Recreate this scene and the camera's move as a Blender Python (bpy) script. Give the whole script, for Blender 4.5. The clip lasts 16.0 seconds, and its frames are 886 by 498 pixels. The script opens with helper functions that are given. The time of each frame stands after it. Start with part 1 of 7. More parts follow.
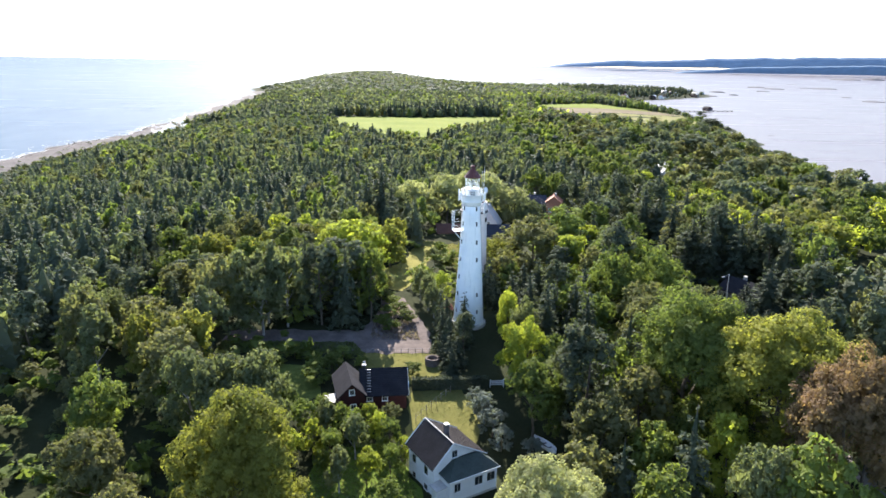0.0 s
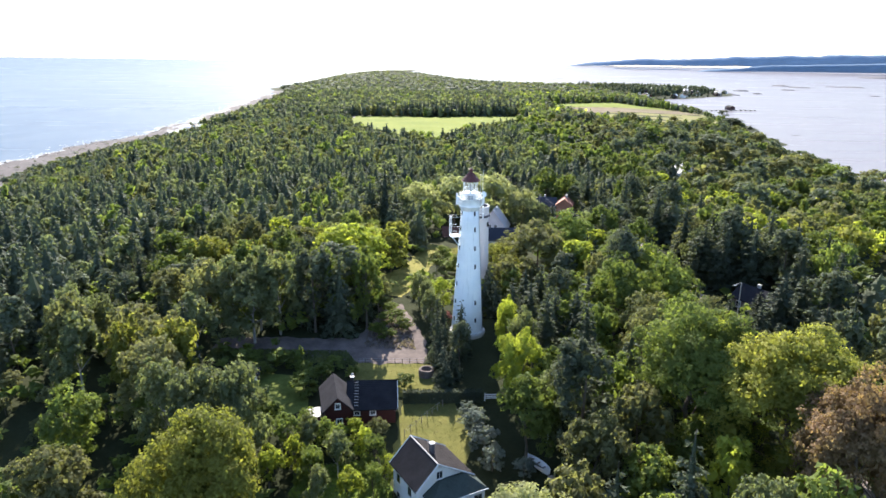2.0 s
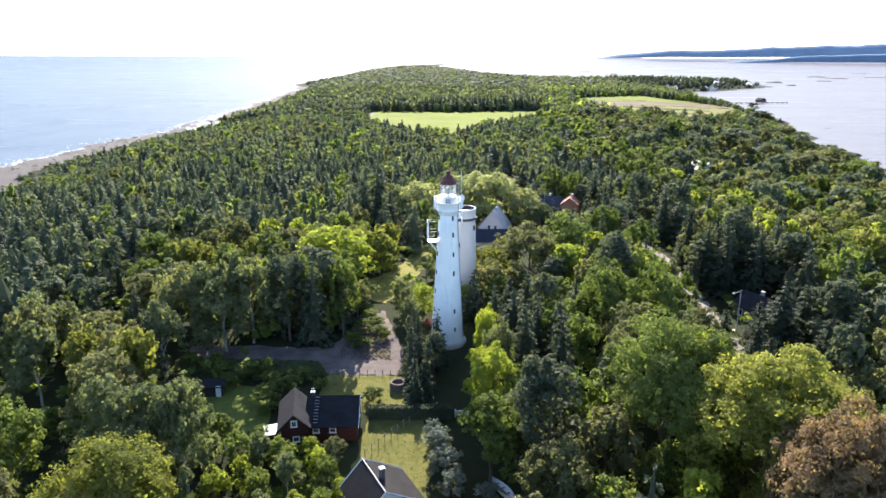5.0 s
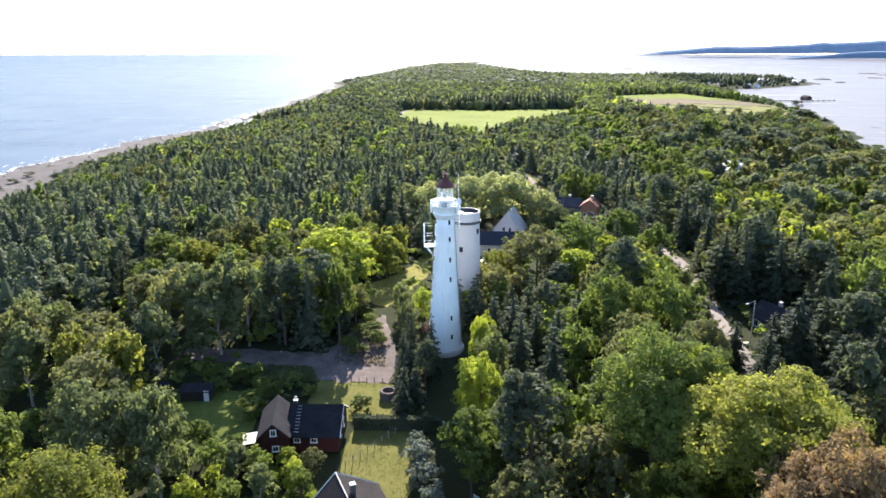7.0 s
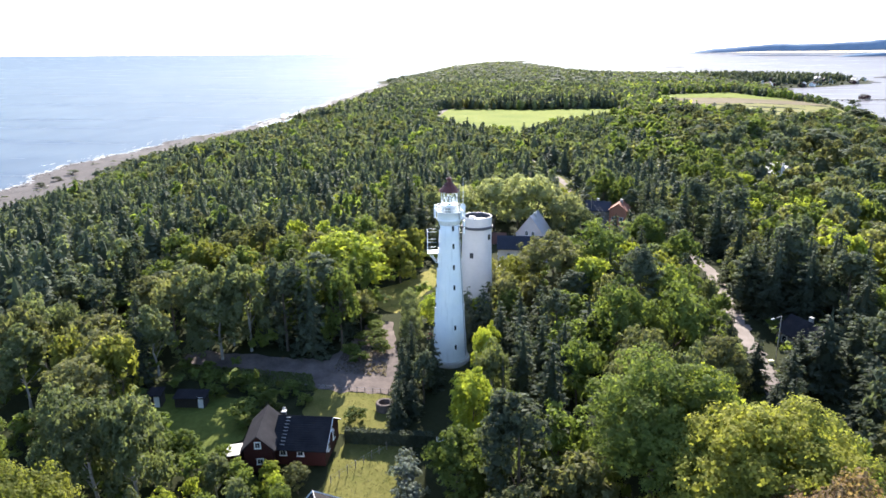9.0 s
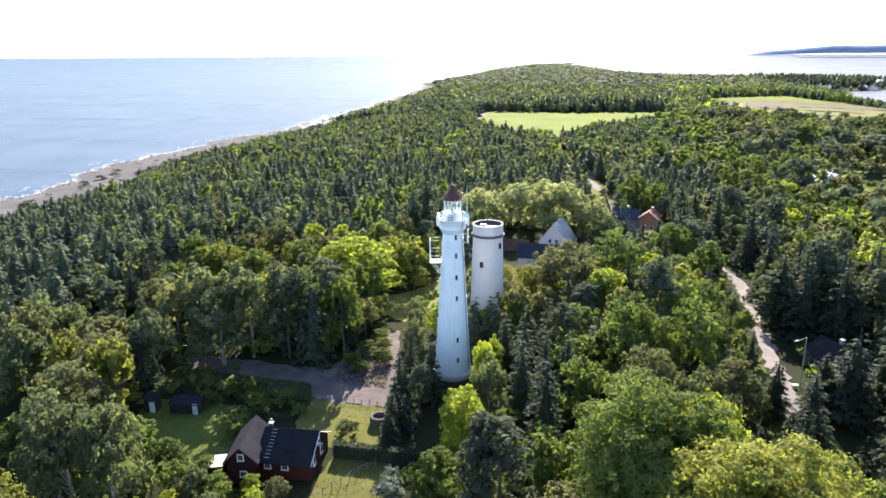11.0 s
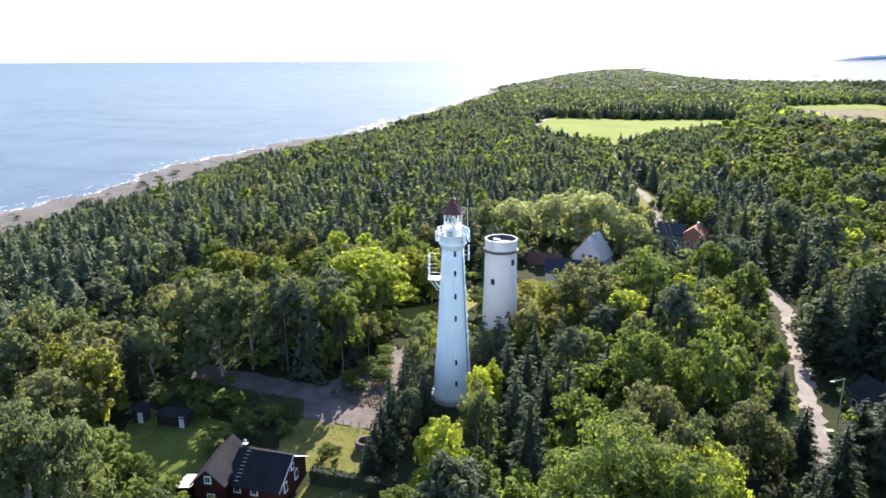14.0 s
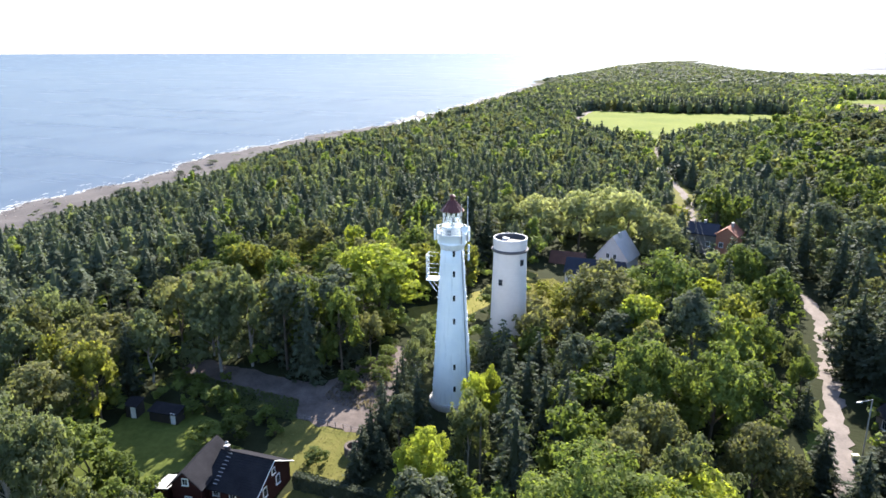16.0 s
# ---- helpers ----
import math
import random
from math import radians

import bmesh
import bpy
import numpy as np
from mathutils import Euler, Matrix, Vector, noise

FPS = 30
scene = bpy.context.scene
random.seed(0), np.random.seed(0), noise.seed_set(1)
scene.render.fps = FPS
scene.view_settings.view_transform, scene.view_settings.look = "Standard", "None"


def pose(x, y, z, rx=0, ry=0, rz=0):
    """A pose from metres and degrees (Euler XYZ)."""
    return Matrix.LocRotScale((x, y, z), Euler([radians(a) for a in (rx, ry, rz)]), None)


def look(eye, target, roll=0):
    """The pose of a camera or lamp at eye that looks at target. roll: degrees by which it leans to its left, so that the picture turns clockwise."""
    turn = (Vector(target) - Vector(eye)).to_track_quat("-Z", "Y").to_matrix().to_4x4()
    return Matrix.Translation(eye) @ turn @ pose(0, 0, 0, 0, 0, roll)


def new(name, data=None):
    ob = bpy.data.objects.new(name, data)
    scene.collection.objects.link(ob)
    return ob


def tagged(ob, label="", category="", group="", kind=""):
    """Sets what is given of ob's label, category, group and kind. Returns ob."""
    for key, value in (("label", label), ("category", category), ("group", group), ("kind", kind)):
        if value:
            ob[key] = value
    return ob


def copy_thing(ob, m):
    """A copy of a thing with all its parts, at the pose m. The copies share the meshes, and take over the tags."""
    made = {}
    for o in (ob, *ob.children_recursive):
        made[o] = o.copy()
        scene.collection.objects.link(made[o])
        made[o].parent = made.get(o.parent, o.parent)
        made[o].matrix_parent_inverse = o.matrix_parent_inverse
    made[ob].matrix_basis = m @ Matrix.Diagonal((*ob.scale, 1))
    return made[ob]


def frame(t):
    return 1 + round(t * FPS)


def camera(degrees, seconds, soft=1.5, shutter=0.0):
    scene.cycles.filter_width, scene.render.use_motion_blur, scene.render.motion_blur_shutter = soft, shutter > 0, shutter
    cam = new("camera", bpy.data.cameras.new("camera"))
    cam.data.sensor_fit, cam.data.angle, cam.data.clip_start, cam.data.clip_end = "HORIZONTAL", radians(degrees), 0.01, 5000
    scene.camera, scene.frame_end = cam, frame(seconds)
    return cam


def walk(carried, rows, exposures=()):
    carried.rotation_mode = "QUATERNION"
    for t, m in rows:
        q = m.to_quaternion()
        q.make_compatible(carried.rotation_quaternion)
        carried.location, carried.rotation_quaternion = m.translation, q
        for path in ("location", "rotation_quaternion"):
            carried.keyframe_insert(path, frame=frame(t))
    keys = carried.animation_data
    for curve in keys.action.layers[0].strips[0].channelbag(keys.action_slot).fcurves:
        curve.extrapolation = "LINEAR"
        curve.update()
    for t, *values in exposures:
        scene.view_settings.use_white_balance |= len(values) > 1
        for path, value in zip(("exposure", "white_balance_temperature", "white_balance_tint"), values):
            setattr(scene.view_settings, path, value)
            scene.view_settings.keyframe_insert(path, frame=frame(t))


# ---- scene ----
cam = camera(66.6, 16.0, soft=1.6)
PATH = [
    (0, (1.235, 0.394, 49.583), (1.289, 2.32, 49.045), 1.1),
    (0.5, (2.161, 1.647, 49.601), (2.208, 3.573, 49.064), 1.1),
    (1, (3.164, 2.839, 49.603), (3.202, 4.765, 49.066), 1.0),
    (1.5, (4.31, 3.967, 49.59), (4.319, 5.894, 49.052), 1.0),
    (2, (5.52, 5.109, 49.632), (5.515, 7.035, 49.091), 0.9),
    (2.5, (6.837, 6.253, 49.698), (6.823, 8.178, 49.155), 0.7),
    (3, (8.231, 7.382, 49.785), (8.211, 9.306, 49.239), 0.7),
    (3.5, (9.716, 8.456, 49.881), (9.675, 10.378, 49.331), 0.6),
    (4, (11.247, 9.472, 49.915), (11.189, 11.393, 49.363), 0.5),
    (6.5, (19.546, 14.419, 50.324), (19.38, 16.33, 49.76), 0.0),
    (7, (21.168, 15.526, 50.328), (20.967, 17.434, 49.764), -0.0),
    (7.5, (22.685, 16.715, 50.339), (22.452, 18.62, 49.775), -0.1),
    (8, (24.232, 18.016, 50.319), (23.967, 19.916, 49.754), -0.2),
    (8.5, (25.759, 19.462, 50.323), (25.46, 21.357, 49.756), -0.3),
    (9, (27.195, 20.816, 50.329), (26.864, 22.705, 49.763), -0.3),
    (11.5, (34.51, 27.269, 50.465), (34.014, 29.124, 49.907), -0.3),
    (12, (35.908, 28.64, 50.524), (35.38, 30.487, 49.969), -0.3),
    (12.5, (37.222, 30.077, 50.587), (36.663, 31.916, 50.035), -0.3),
    (13, (38.493, 31.597, 50.6), (37.902, 33.427, 50.051), -0.2),
    (13.5, (39.654, 33.187, 50.525), (39.035, 35.008, 49.977), -0.2),
    (14, (40.796, 34.809, 50.415), (40.147, 36.62, 49.868), -0.2),
    (14.5, (41.914, 36.473, 50.286), (41.235, 38.273, 49.739), -0.2),
    (15, (42.989, 38.116, 50.182), (42.281, 39.903, 49.63), -0.2),
    (15.5, (44.026, 39.751, 50.117), (43.289, 41.524, 49.556), -0.1),
    (16, (45.077, 41.382, 50.096), (44.31, 43.139, 49.528), -0.1),
]
walk(cam, [(t, look(eye, target, roll)) for t, eye, target, roll in PATH])


# ---- world and sun ----
SUN_AZ, SUN_EL = -7.0, 32.0     # degrees: turned from +y towards +x, and above the horizon
SEA = -17.0
world = bpy.data.worlds.new("sky")
scene.world = world
world.use_nodes = True
wn, wl = world.node_tree.nodes, world.node_tree.links
sky = wn.new("ShaderNodeTexSky")
sky.sky_type, sky.sun_disc = "NISHITA", False
sky.sun_elevation, sky.sun_rotation = radians(SUN_EL), radians(SUN_AZ)
sky.air_density, sky.dust_density, sky.ozone_density = 0.9, 0.6, 2.5
wl.new(sky.outputs[0], wn["Background"].inputs[0])
wn["Background"].inputs[1].default_value = 0.125
sun_data = bpy.data.lights.new("sun", "SUN")
sun_data.energy, sun_data.angle, sun_data.color = 5.5, radians(0.6), (1.0, 0.94, 0.85)
sun = new("sun", sun_data)
saz, sel = radians(SUN_AZ), radians(SUN_EL)
TO_SUN = Vector((math.sin(saz) * math.cos(sel), math.cos(saz) * math.cos(sel), math.sin(sel)))
sun.matrix_world = look((0, 0, 200), Vector((0, 0, 200)) - TO_SUN)
scene.view_settings.exposure = 1.9


# ---- materials ----
def material(name):
    m = bpy.data.materials.new(name)
    m.use_nodes = True
    return m, m.node_tree.nodes, m.node_tree.links, m.node_tree.nodes["Principled BSDF"]


def ramp(nodes, links, source, stops):
    r = nodes.new("ShaderNodeValToRGB")
    while len(r.color_ramp.elements) < len(stops):
        r.color_ramp.elements.new(0.5)
    for e, (p, c) in zip(r.color_ramp.elements, stops):
        e.position, e.color = p, (*c, 1)
    links.new(source, r.inputs[0])
    return r.outputs[0]


def noise_tex(nodes, links, coords, scale, detail=4.0, rough=0.6):
    n = nodes.new("ShaderNodeTexNoise")
    n.inputs["Scale"].default_value, n.inputs["Detail"].default_value, n.inputs["Roughness"].default_value = scale, detail, rough
    links.new(coords, n.inputs["Vector"])
    return n.outputs["Fac"]


def mixed(nodes, links, fac, a, b, kind="MIX"):
    m = nodes.new("ShaderNodeMix")
    m.data_type, m.blend_type = "RGBA", kind
    for socket, value in ((m.inputs["Factor"], fac), (m.inputs["A"], a), (m.inputs["B"], b)):
        if isinstance(value, (int, float)):
            socket.default_value = value
        elif isinstance(value, tuple):
            socket.default_value = (*value, 1)
        else:
            links.new(value, socket)
    return m.outputs["Result"]


def bump(nodes, links, bsdf, height, strength=0.4, distance=0.05):
    b = nodes.new("ShaderNodeBump")
    b.inputs["Strength"].default_value, b.inputs["Distance"].default_value = strength, distance
    links.new(height, b.inputs["Height"])
    links.new(b.outputs[0], bsdf.inputs["Normal"])


def mottled(name, dark, light, big=0.15, small=3.0, rough=0.9, relief=0.3, distance=0.05, metal=0.0, spec=0.3, grain=0.3):
    """A matt surface that varies between two colours at two scales."""
    m, n, l, b = material(name)
    g = n.new("ShaderNodeNewGeometry").outputs["Position"]
    fine, coarse = noise_tex(n, l, g, small, 6), noise_tex(n, l, g, big, 4)
    c1 = ramp(n, l, coarse, [(0.3, dark), (0.7, light)])
    mid = tuple((a + c) / 2 for a, c in zip(dark, light))
    c2 = ramp(n, l, fine, [(0.25, tuple((1 - grain) * v for v in mid)), (0.75, tuple(min(1, (1 + grain) * v) for v in mid))])
    l.new(mixed(n, l, 0.5, c1, c2), b.inputs["Base Color"])
    b.inputs["Roughness"].default_value, b.inputs["Metallic"].default_value = rough, metal
    b.inputs["Specular IOR Level"].default_value = 0.03 if rough >= 0.9 else spec
    bump(n, l, b, fine, relief, distance)
    return m


def leafy(name, shade, tip, thru=0.42, rough=0.8, far=0.05, rich=0.72):
    """Foliage: leaves that vary one by one, tree by tree and stand by stand, and let light through."""
    m, n, l, b = material(name)
    geo = n.new("ShaderNodeNewGeometry")
    info = n.new("ShaderNodeObjectInfo")
    crown = noise_tex(n, l, geo.outputs["Position"], 0.16, 1)
    stand = noise_tex(n, l, geo.outputs["Position"], far, 3)
    blend = n.new("ShaderNodeMath")
    blend.operation = "MULTIPLY_ADD"
    l.new(geo.outputs["Random Per Island"], blend.inputs[0])
    blend.inputs[1].default_value = 0.09
    l.new(crown, blend.inputs[2])
    own = ramp(n, l, blend.outputs[0], [(0.35, shade), (1.0, tip)])
    c = mixed(n, l, ramp(n, l, stand, [(0.35, (0, 0, 0)), (0.65, (0.5, 0.5, 0.5))]), own, tuple(0.6 * v for v in tip))
    hue = n.new("ShaderNodeHueSaturation")
    mul = n.new("ShaderNodeMapRange")
    mul.inputs["To Min"].default_value, mul.inputs["To Max"].default_value = 0.8, 1.2
    l.new(info.outputs["Random"], mul.inputs["Value"])
    hue.inputs["Saturation"].default_value = rich
    l.new(mul.outputs[0], hue.inputs["Value"])
    l.new(c, hue.inputs["Color"])
    c = mixed(n, l, 1.0, hue.outputs[0], (1.03, 0.99, 1.1), "MULTIPLY")
    l.new(c, b.inputs["Base Color"])
    b.inputs["Roughness"].default_value = rough
    b.inputs["Specular IOR Level"].default_value = 0.12
    t = n.new("ShaderNodeBsdfTranslucent")
    warm = mixed(n, l, 1.0, c, (1.14, 1.16, 0.64), "MULTIPLY")
    l.new(warm, t.inputs["Color"])
    mix = n.new("ShaderNodeMixShader")
    mix.inputs[0].default_value = thru
    l.new(b.outputs[0], mix.inputs[1])
    l.new(t.outputs[0], mix.inputs[2])
    l.new(mix.outputs[0], n["Material Output"].inputs["Surface"])
    return m


def plain(name, color, rough=0.6, metal=0.0, vary=0.12, scale=1.5, relief=0.08):
    return mottled(name, tuple(c * (1 - vary) for c in color), tuple(min(1, c * (1 + vary)) for c in color), scale * 0.3, scale * 4, rough, relief, 0.02, metal)


LEAVES = {
    "spruce": leafy("spruce_needles", (0.038, 0.059, 0.03), (0.098, 0.128, 0.057), 0.36),
    "pine": leafy("pine_needles", (0.056, 0.083, 0.04), (0.155, 0.192, 0.082), 0.44),
    "birch": leafy("birch_leaves", (0.085, 0.115, 0.042), (0.215, 0.25, 0.088), 0.52, rich=0.82),
    "green": leafy("maple_leaves", (0.065, 0.102, 0.02), (0.215, 0.275, 0.045), 0.52, rich=0.9),
    "lime": leafy("lime_green_leaves", (0.21, 0.27, 0.02), (0.4, 0.45, 0.035), 0.6, rich=0.9),
    "golden": leafy("yellowing_leaves", (0.115, 0.145, 0.02), (0.325, 0.325, 0.034), 0.56, rich=0.88),
    "brown": leafy("browning_leaves", (0.1, 0.1, 0.03), (0.42, 0.22, 0.06), 0.5, rich=0.74),
    "olive": leafy("olive_leaves", (0.085, 0.1, 0.032), (0.245, 0.25, 0.072), 0.54, rich=0.8),
    "willow": leafy("pale_willow_leaves", (0.23, 0.27, 0.085), (0.42, 0.45, 0.145), 0.6),
    "red": leafy("red_leaves", (0.3, 0.07, 0.05), (0.5, 0.14, 0.1), 0.45),
    "silver": leafy("silvery_leaves", (0.1, 0.135, 0.095), (0.28, 0.33, 0.24), 0.4),
}
BARK = mottled("bark", (0.06, 0.05, 0.04), (0.14, 0.115, 0.09), 0.8, 9, 0.95, 0.8, 0.05)
PALE_BARK = mottled("pale_bark", (0.2, 0.18, 0.16), (0.42, 0.4, 0.37), 1.2, 7, 0.9, 0.5, 0.03)
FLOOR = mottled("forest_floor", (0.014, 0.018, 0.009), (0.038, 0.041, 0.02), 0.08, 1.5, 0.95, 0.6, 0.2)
DRY_LAWN = mottled("dry_lawn_grass", (0.1, 0.105, 0.024), (0.235, 0.2, 0.07), 0.22, 1.4, 0.95, 0.6, 0.08)
VERGE_GRASS = mottled("verge_grass", (0.05, 0.068, 0.016), (0.12, 0.135, 0.036), 0.3, 1.2, 0.95, 0.7, 0.15)
LAWN = mottled("lawn_grass", (0.068, 0.076, 0.019), (0.165, 0.145, 0.05), 0.25, 1.6, 0.95, 0.6, 0.08)
BRIGHT_LAWN = mottled("mown_grass", (0.0562, 0.09, 0.015), (0.1275, 0.165, 0.03), 0.35, 1.8, 0.95, 0.5, 0.06)
MEADOW = mottled("meadow_grass", (0.08, 0.112, 0.018), (0.168, 0.178, 0.04), 0.03, 0.35, 0.95, 0.3, 0.1)
STUBBLE = mottled("stubble", (0.1031, 0.1079, 0.0375), (0.1781, 0.1594, 0.0656), 0.03, 0.5, 0.95, 0.3, 0.1)
PLOUGHED = mottled("ploughed_soil", (0.0938, 0.075, 0.0516), (0.1594, 0.1266, 0.0844), 0.03, 0.8, 0.95, 0.5, 0.1)
GRAVEL = mottled("gravel", (0.058, 0.048, 0.046), (0.2, 0.162, 0.148), 0.35, 2.2, 0.95, 0.6, 0.04)
TRACK = mottled("gravel_track", (0.11, 0.094, 0.088), (0.27, 0.23, 0.21), 0.3, 3, 0.95, 0.5, 0.04)
SHINGLE = mottled("beach_shingle", (0.06, 0.053, 0.053), (0.135, 0.12, 0.118), 0.06, 1.2, 0.9, 0.7, 0.15)
ROCK = mottled("rock", (0.14, 0.12, 0.11), (0.34, 0.3, 0.27), 0.3, 2, 0.9, 0.8, 0.1)
WHITE_IRON = mottled("white_painted_iron", (0.74, 0.76, 0.78), (0.84, 0.85, 0.86), 0.35, 3, 0.42, 0.04, 0.02, grain=0.05)


def streaked(name, dark, light, stain):
    """Old gloss paint: faint patches, and thin rain streaks that run down."""
    m, n, l, b = material(name)
    g = n.new("ShaderNodeNewGeometry").outputs["Position"]
    fall = n.new("ShaderNodeMapping")
    fall.inputs["Scale"].default_value = (2.6, 2.6, 0.12)
    l.new(g, fall.inputs["Vector"])
    c = ramp(n, l, noise_tex(n, l, g, 0.35, 4), [(0.3, dark), (0.7, light)])
    run = ramp(n, l, noise_tex(n, l, fall.outputs[0], 1.0, 5, 0.65), [(0.54, (0, 0, 0)), (0.74, (0.5, 0.5, 0.5))])
    spot = ramp(n, l, noise_tex(n, l, g, 1.7, 5, 0.7), [(0.64, (0, 0, 0)), (0.72, (0.55, 0.55, 0.55))])
    c = mixed(n, l, run, c, stain)
    l.new(mixed(n, l, spot, c, tuple(0.8 * v for v in stain)), b.inputs["Base Color"])
    b.inputs["Roughness"].default_value, b.inputs["Specular IOR Level"].default_value = 0.45, 0.3
    bump(n, l, b, noise_tex(n, l, g, 3.0, 6), 0.04, 0.02)
    return m


SHAFT_PAINT = streaked("weathered_white_paint", (0.72, 0.75, 0.78), (0.84, 0.85, 0.86), (0.44, 0.46, 0.48))
WHITE_WALL = mottled("white_limewash", (0.5, 0.455, 0.45), (0.62, 0.575, 0.57), 0.3, 2, 0.85, 0.15, 0.03, grain=0.08)
WHITE_WOOD = mottled("white_weatherboard_paint", (0.6, 0.6, 0.6), (0.74, 0.74, 0.74), 0.5, 4, 0.6, 0.1, 0.02, grain=0.06)
RED_WOOD = mottled("red_painted_boards", (0.022, 0.005, 0.005), (0.046, 0.0095, 0.009), 0.5, 6, 0.75, 0.3, 0.02)
ORANGE_WOOD = mottled("orange_painted_boards", (0.36, 0.14, 0.085), (0.46, 0.2, 0.12), 0.5, 6, 0.75, 0.3, 0.02)
DARK_ROOF = mottled("dark_slate_roof", (0.022, 0.019, 0.019), (0.046, 0.042, 0.044), 0.6, 5, 0.92, 0.5, 0.03)
GREEN_ROOF = mottled("green_grey_roof", (0.04, 0.05, 0.046), (0.07, 0.085, 0.078), 0.6, 4, 0.92, 0.4, 0.03)
TAR_ROOF = mottled("black_tile_roof", (0.012, 0.012, 0.015), (0.032, 0.031, 0.036), 0.6, 6, 0.92, 0.5, 0.03)
NAVY_ROOF = mottled("dark_blue_glazed_roof", (0.012, 0.015, 0.026), (0.024, 0.028, 0.045), 0.5, 4, 0.6, 0.3, 0.03)
BROWN_ROOF = mottled("red_brown_roof", (0.075, 0.034, 0.026), (0.125, 0.06, 0.045), 0.6, 4, 0.8, 0.4, 0.03)
PALE_ROOF = mottled("pale_grey_roof", (0.35, 0.329, 0.315), (0.462, 0.441, 0.42), 0.5, 4, 0.7, 0.3, 0.03)
OXBLOOD = mottled("oxblood_painted_metal", (0.075, 0.022, 0.022), (0.13, 0.045, 0.04), 0.8, 6, 0.5, 0.15, 0.02)
BLACK_METAL = plain("black_metal", (0.03, 0.03, 0.034), 0.5)
GREY_METAL = plain("galvanised_metal", (0.35, 0.36, 0.38), 0.45, 0.6)
BAND = mottled("dark_band_stone", (0.05, 0.048, 0.055), (0.12, 0.11, 0.12), 0.5, 4, 0.8, 0.4, 0.03)
CONCRETE = mottled("concrete", (0.3, 0.28, 0.26), (0.48, 0.45, 0.42), 0.5, 4, 0.9, 0.4, 0.03)
STONE = mottled("well_stone", (0.07, 0.056, 0.053), (0.17, 0.14, 0.13), 0.8, 4, 0.9, 0.7, 0.05)
GREY_WOOD = mottled("weathered_wood", (0.12, 0.11, 0.1), (0.26, 0.24, 0.22), 0.7, 7, 0.9, 0.4, 0.02)
WARM_ROOF = mottled("pale_pinkish_roof", (0.44, 0.39, 0.385), (0.58, 0.52, 0.51), 0.5, 4, 0.8, 0.3, 0.03, grain=0.12)
ORANGE_TILE = mottled("orange_tile_roof", (0.26, 0.1, 0.065), (0.38, 0.165, 0.11), 0.5, 5, 0.8, 0.5, 0.03)
PALE_YELLOW = plain("pale_yellow_paint", (0.7, 0.66, 0.42), 0.6)
DARK_WOOD = mottled("dark_tarred_boards", (0.02, 0.017, 0.015), (0.05, 0.042, 0.036), 0.6, 7, 0.85, 0.4, 0.02)
# The blue haze of distance is put into these two base colours.
HAZY_HILLS = mottled("hazy_far_hills", (0.15, 0.2, 0.275), (0.2, 0.255, 0.335), 0.003, 0.02, 1.0, 0.2, 1.0)
HAZY_LAND = mottled("hazy_far_land", (0.1, 0.145, 0.21), (0.15, 0.205, 0.28), 0.004, 0.02, 1.0, 0.2, 1.0)
SKERRY = mottled("bare_rock_skerry", (0.1, 0.095, 0.1), (0.18, 0.165, 0.165), 0.02, 0.1, 0.95, 0.3, 0.5)


def glass_material():
    m, n, l, b = material("window_glass")
    b.inputs["Base Color"].default_value = (0.02, 0.024, 0.03, 1)
    b.inputs["Roughness"].default_value = 0.06
    return m


def lantern_glass():
    m, n, l, b = material("lantern_glass")
    b.inputs["Base Color"].default_value = (0.95, 0.98, 0.98, 1)
    b.inputs["Roughness"].default_value = 0.02
    b.inputs["Transmission Weight"].default_value = 1.0
    b.inputs["IOR"].default_value = 1.05
    return m


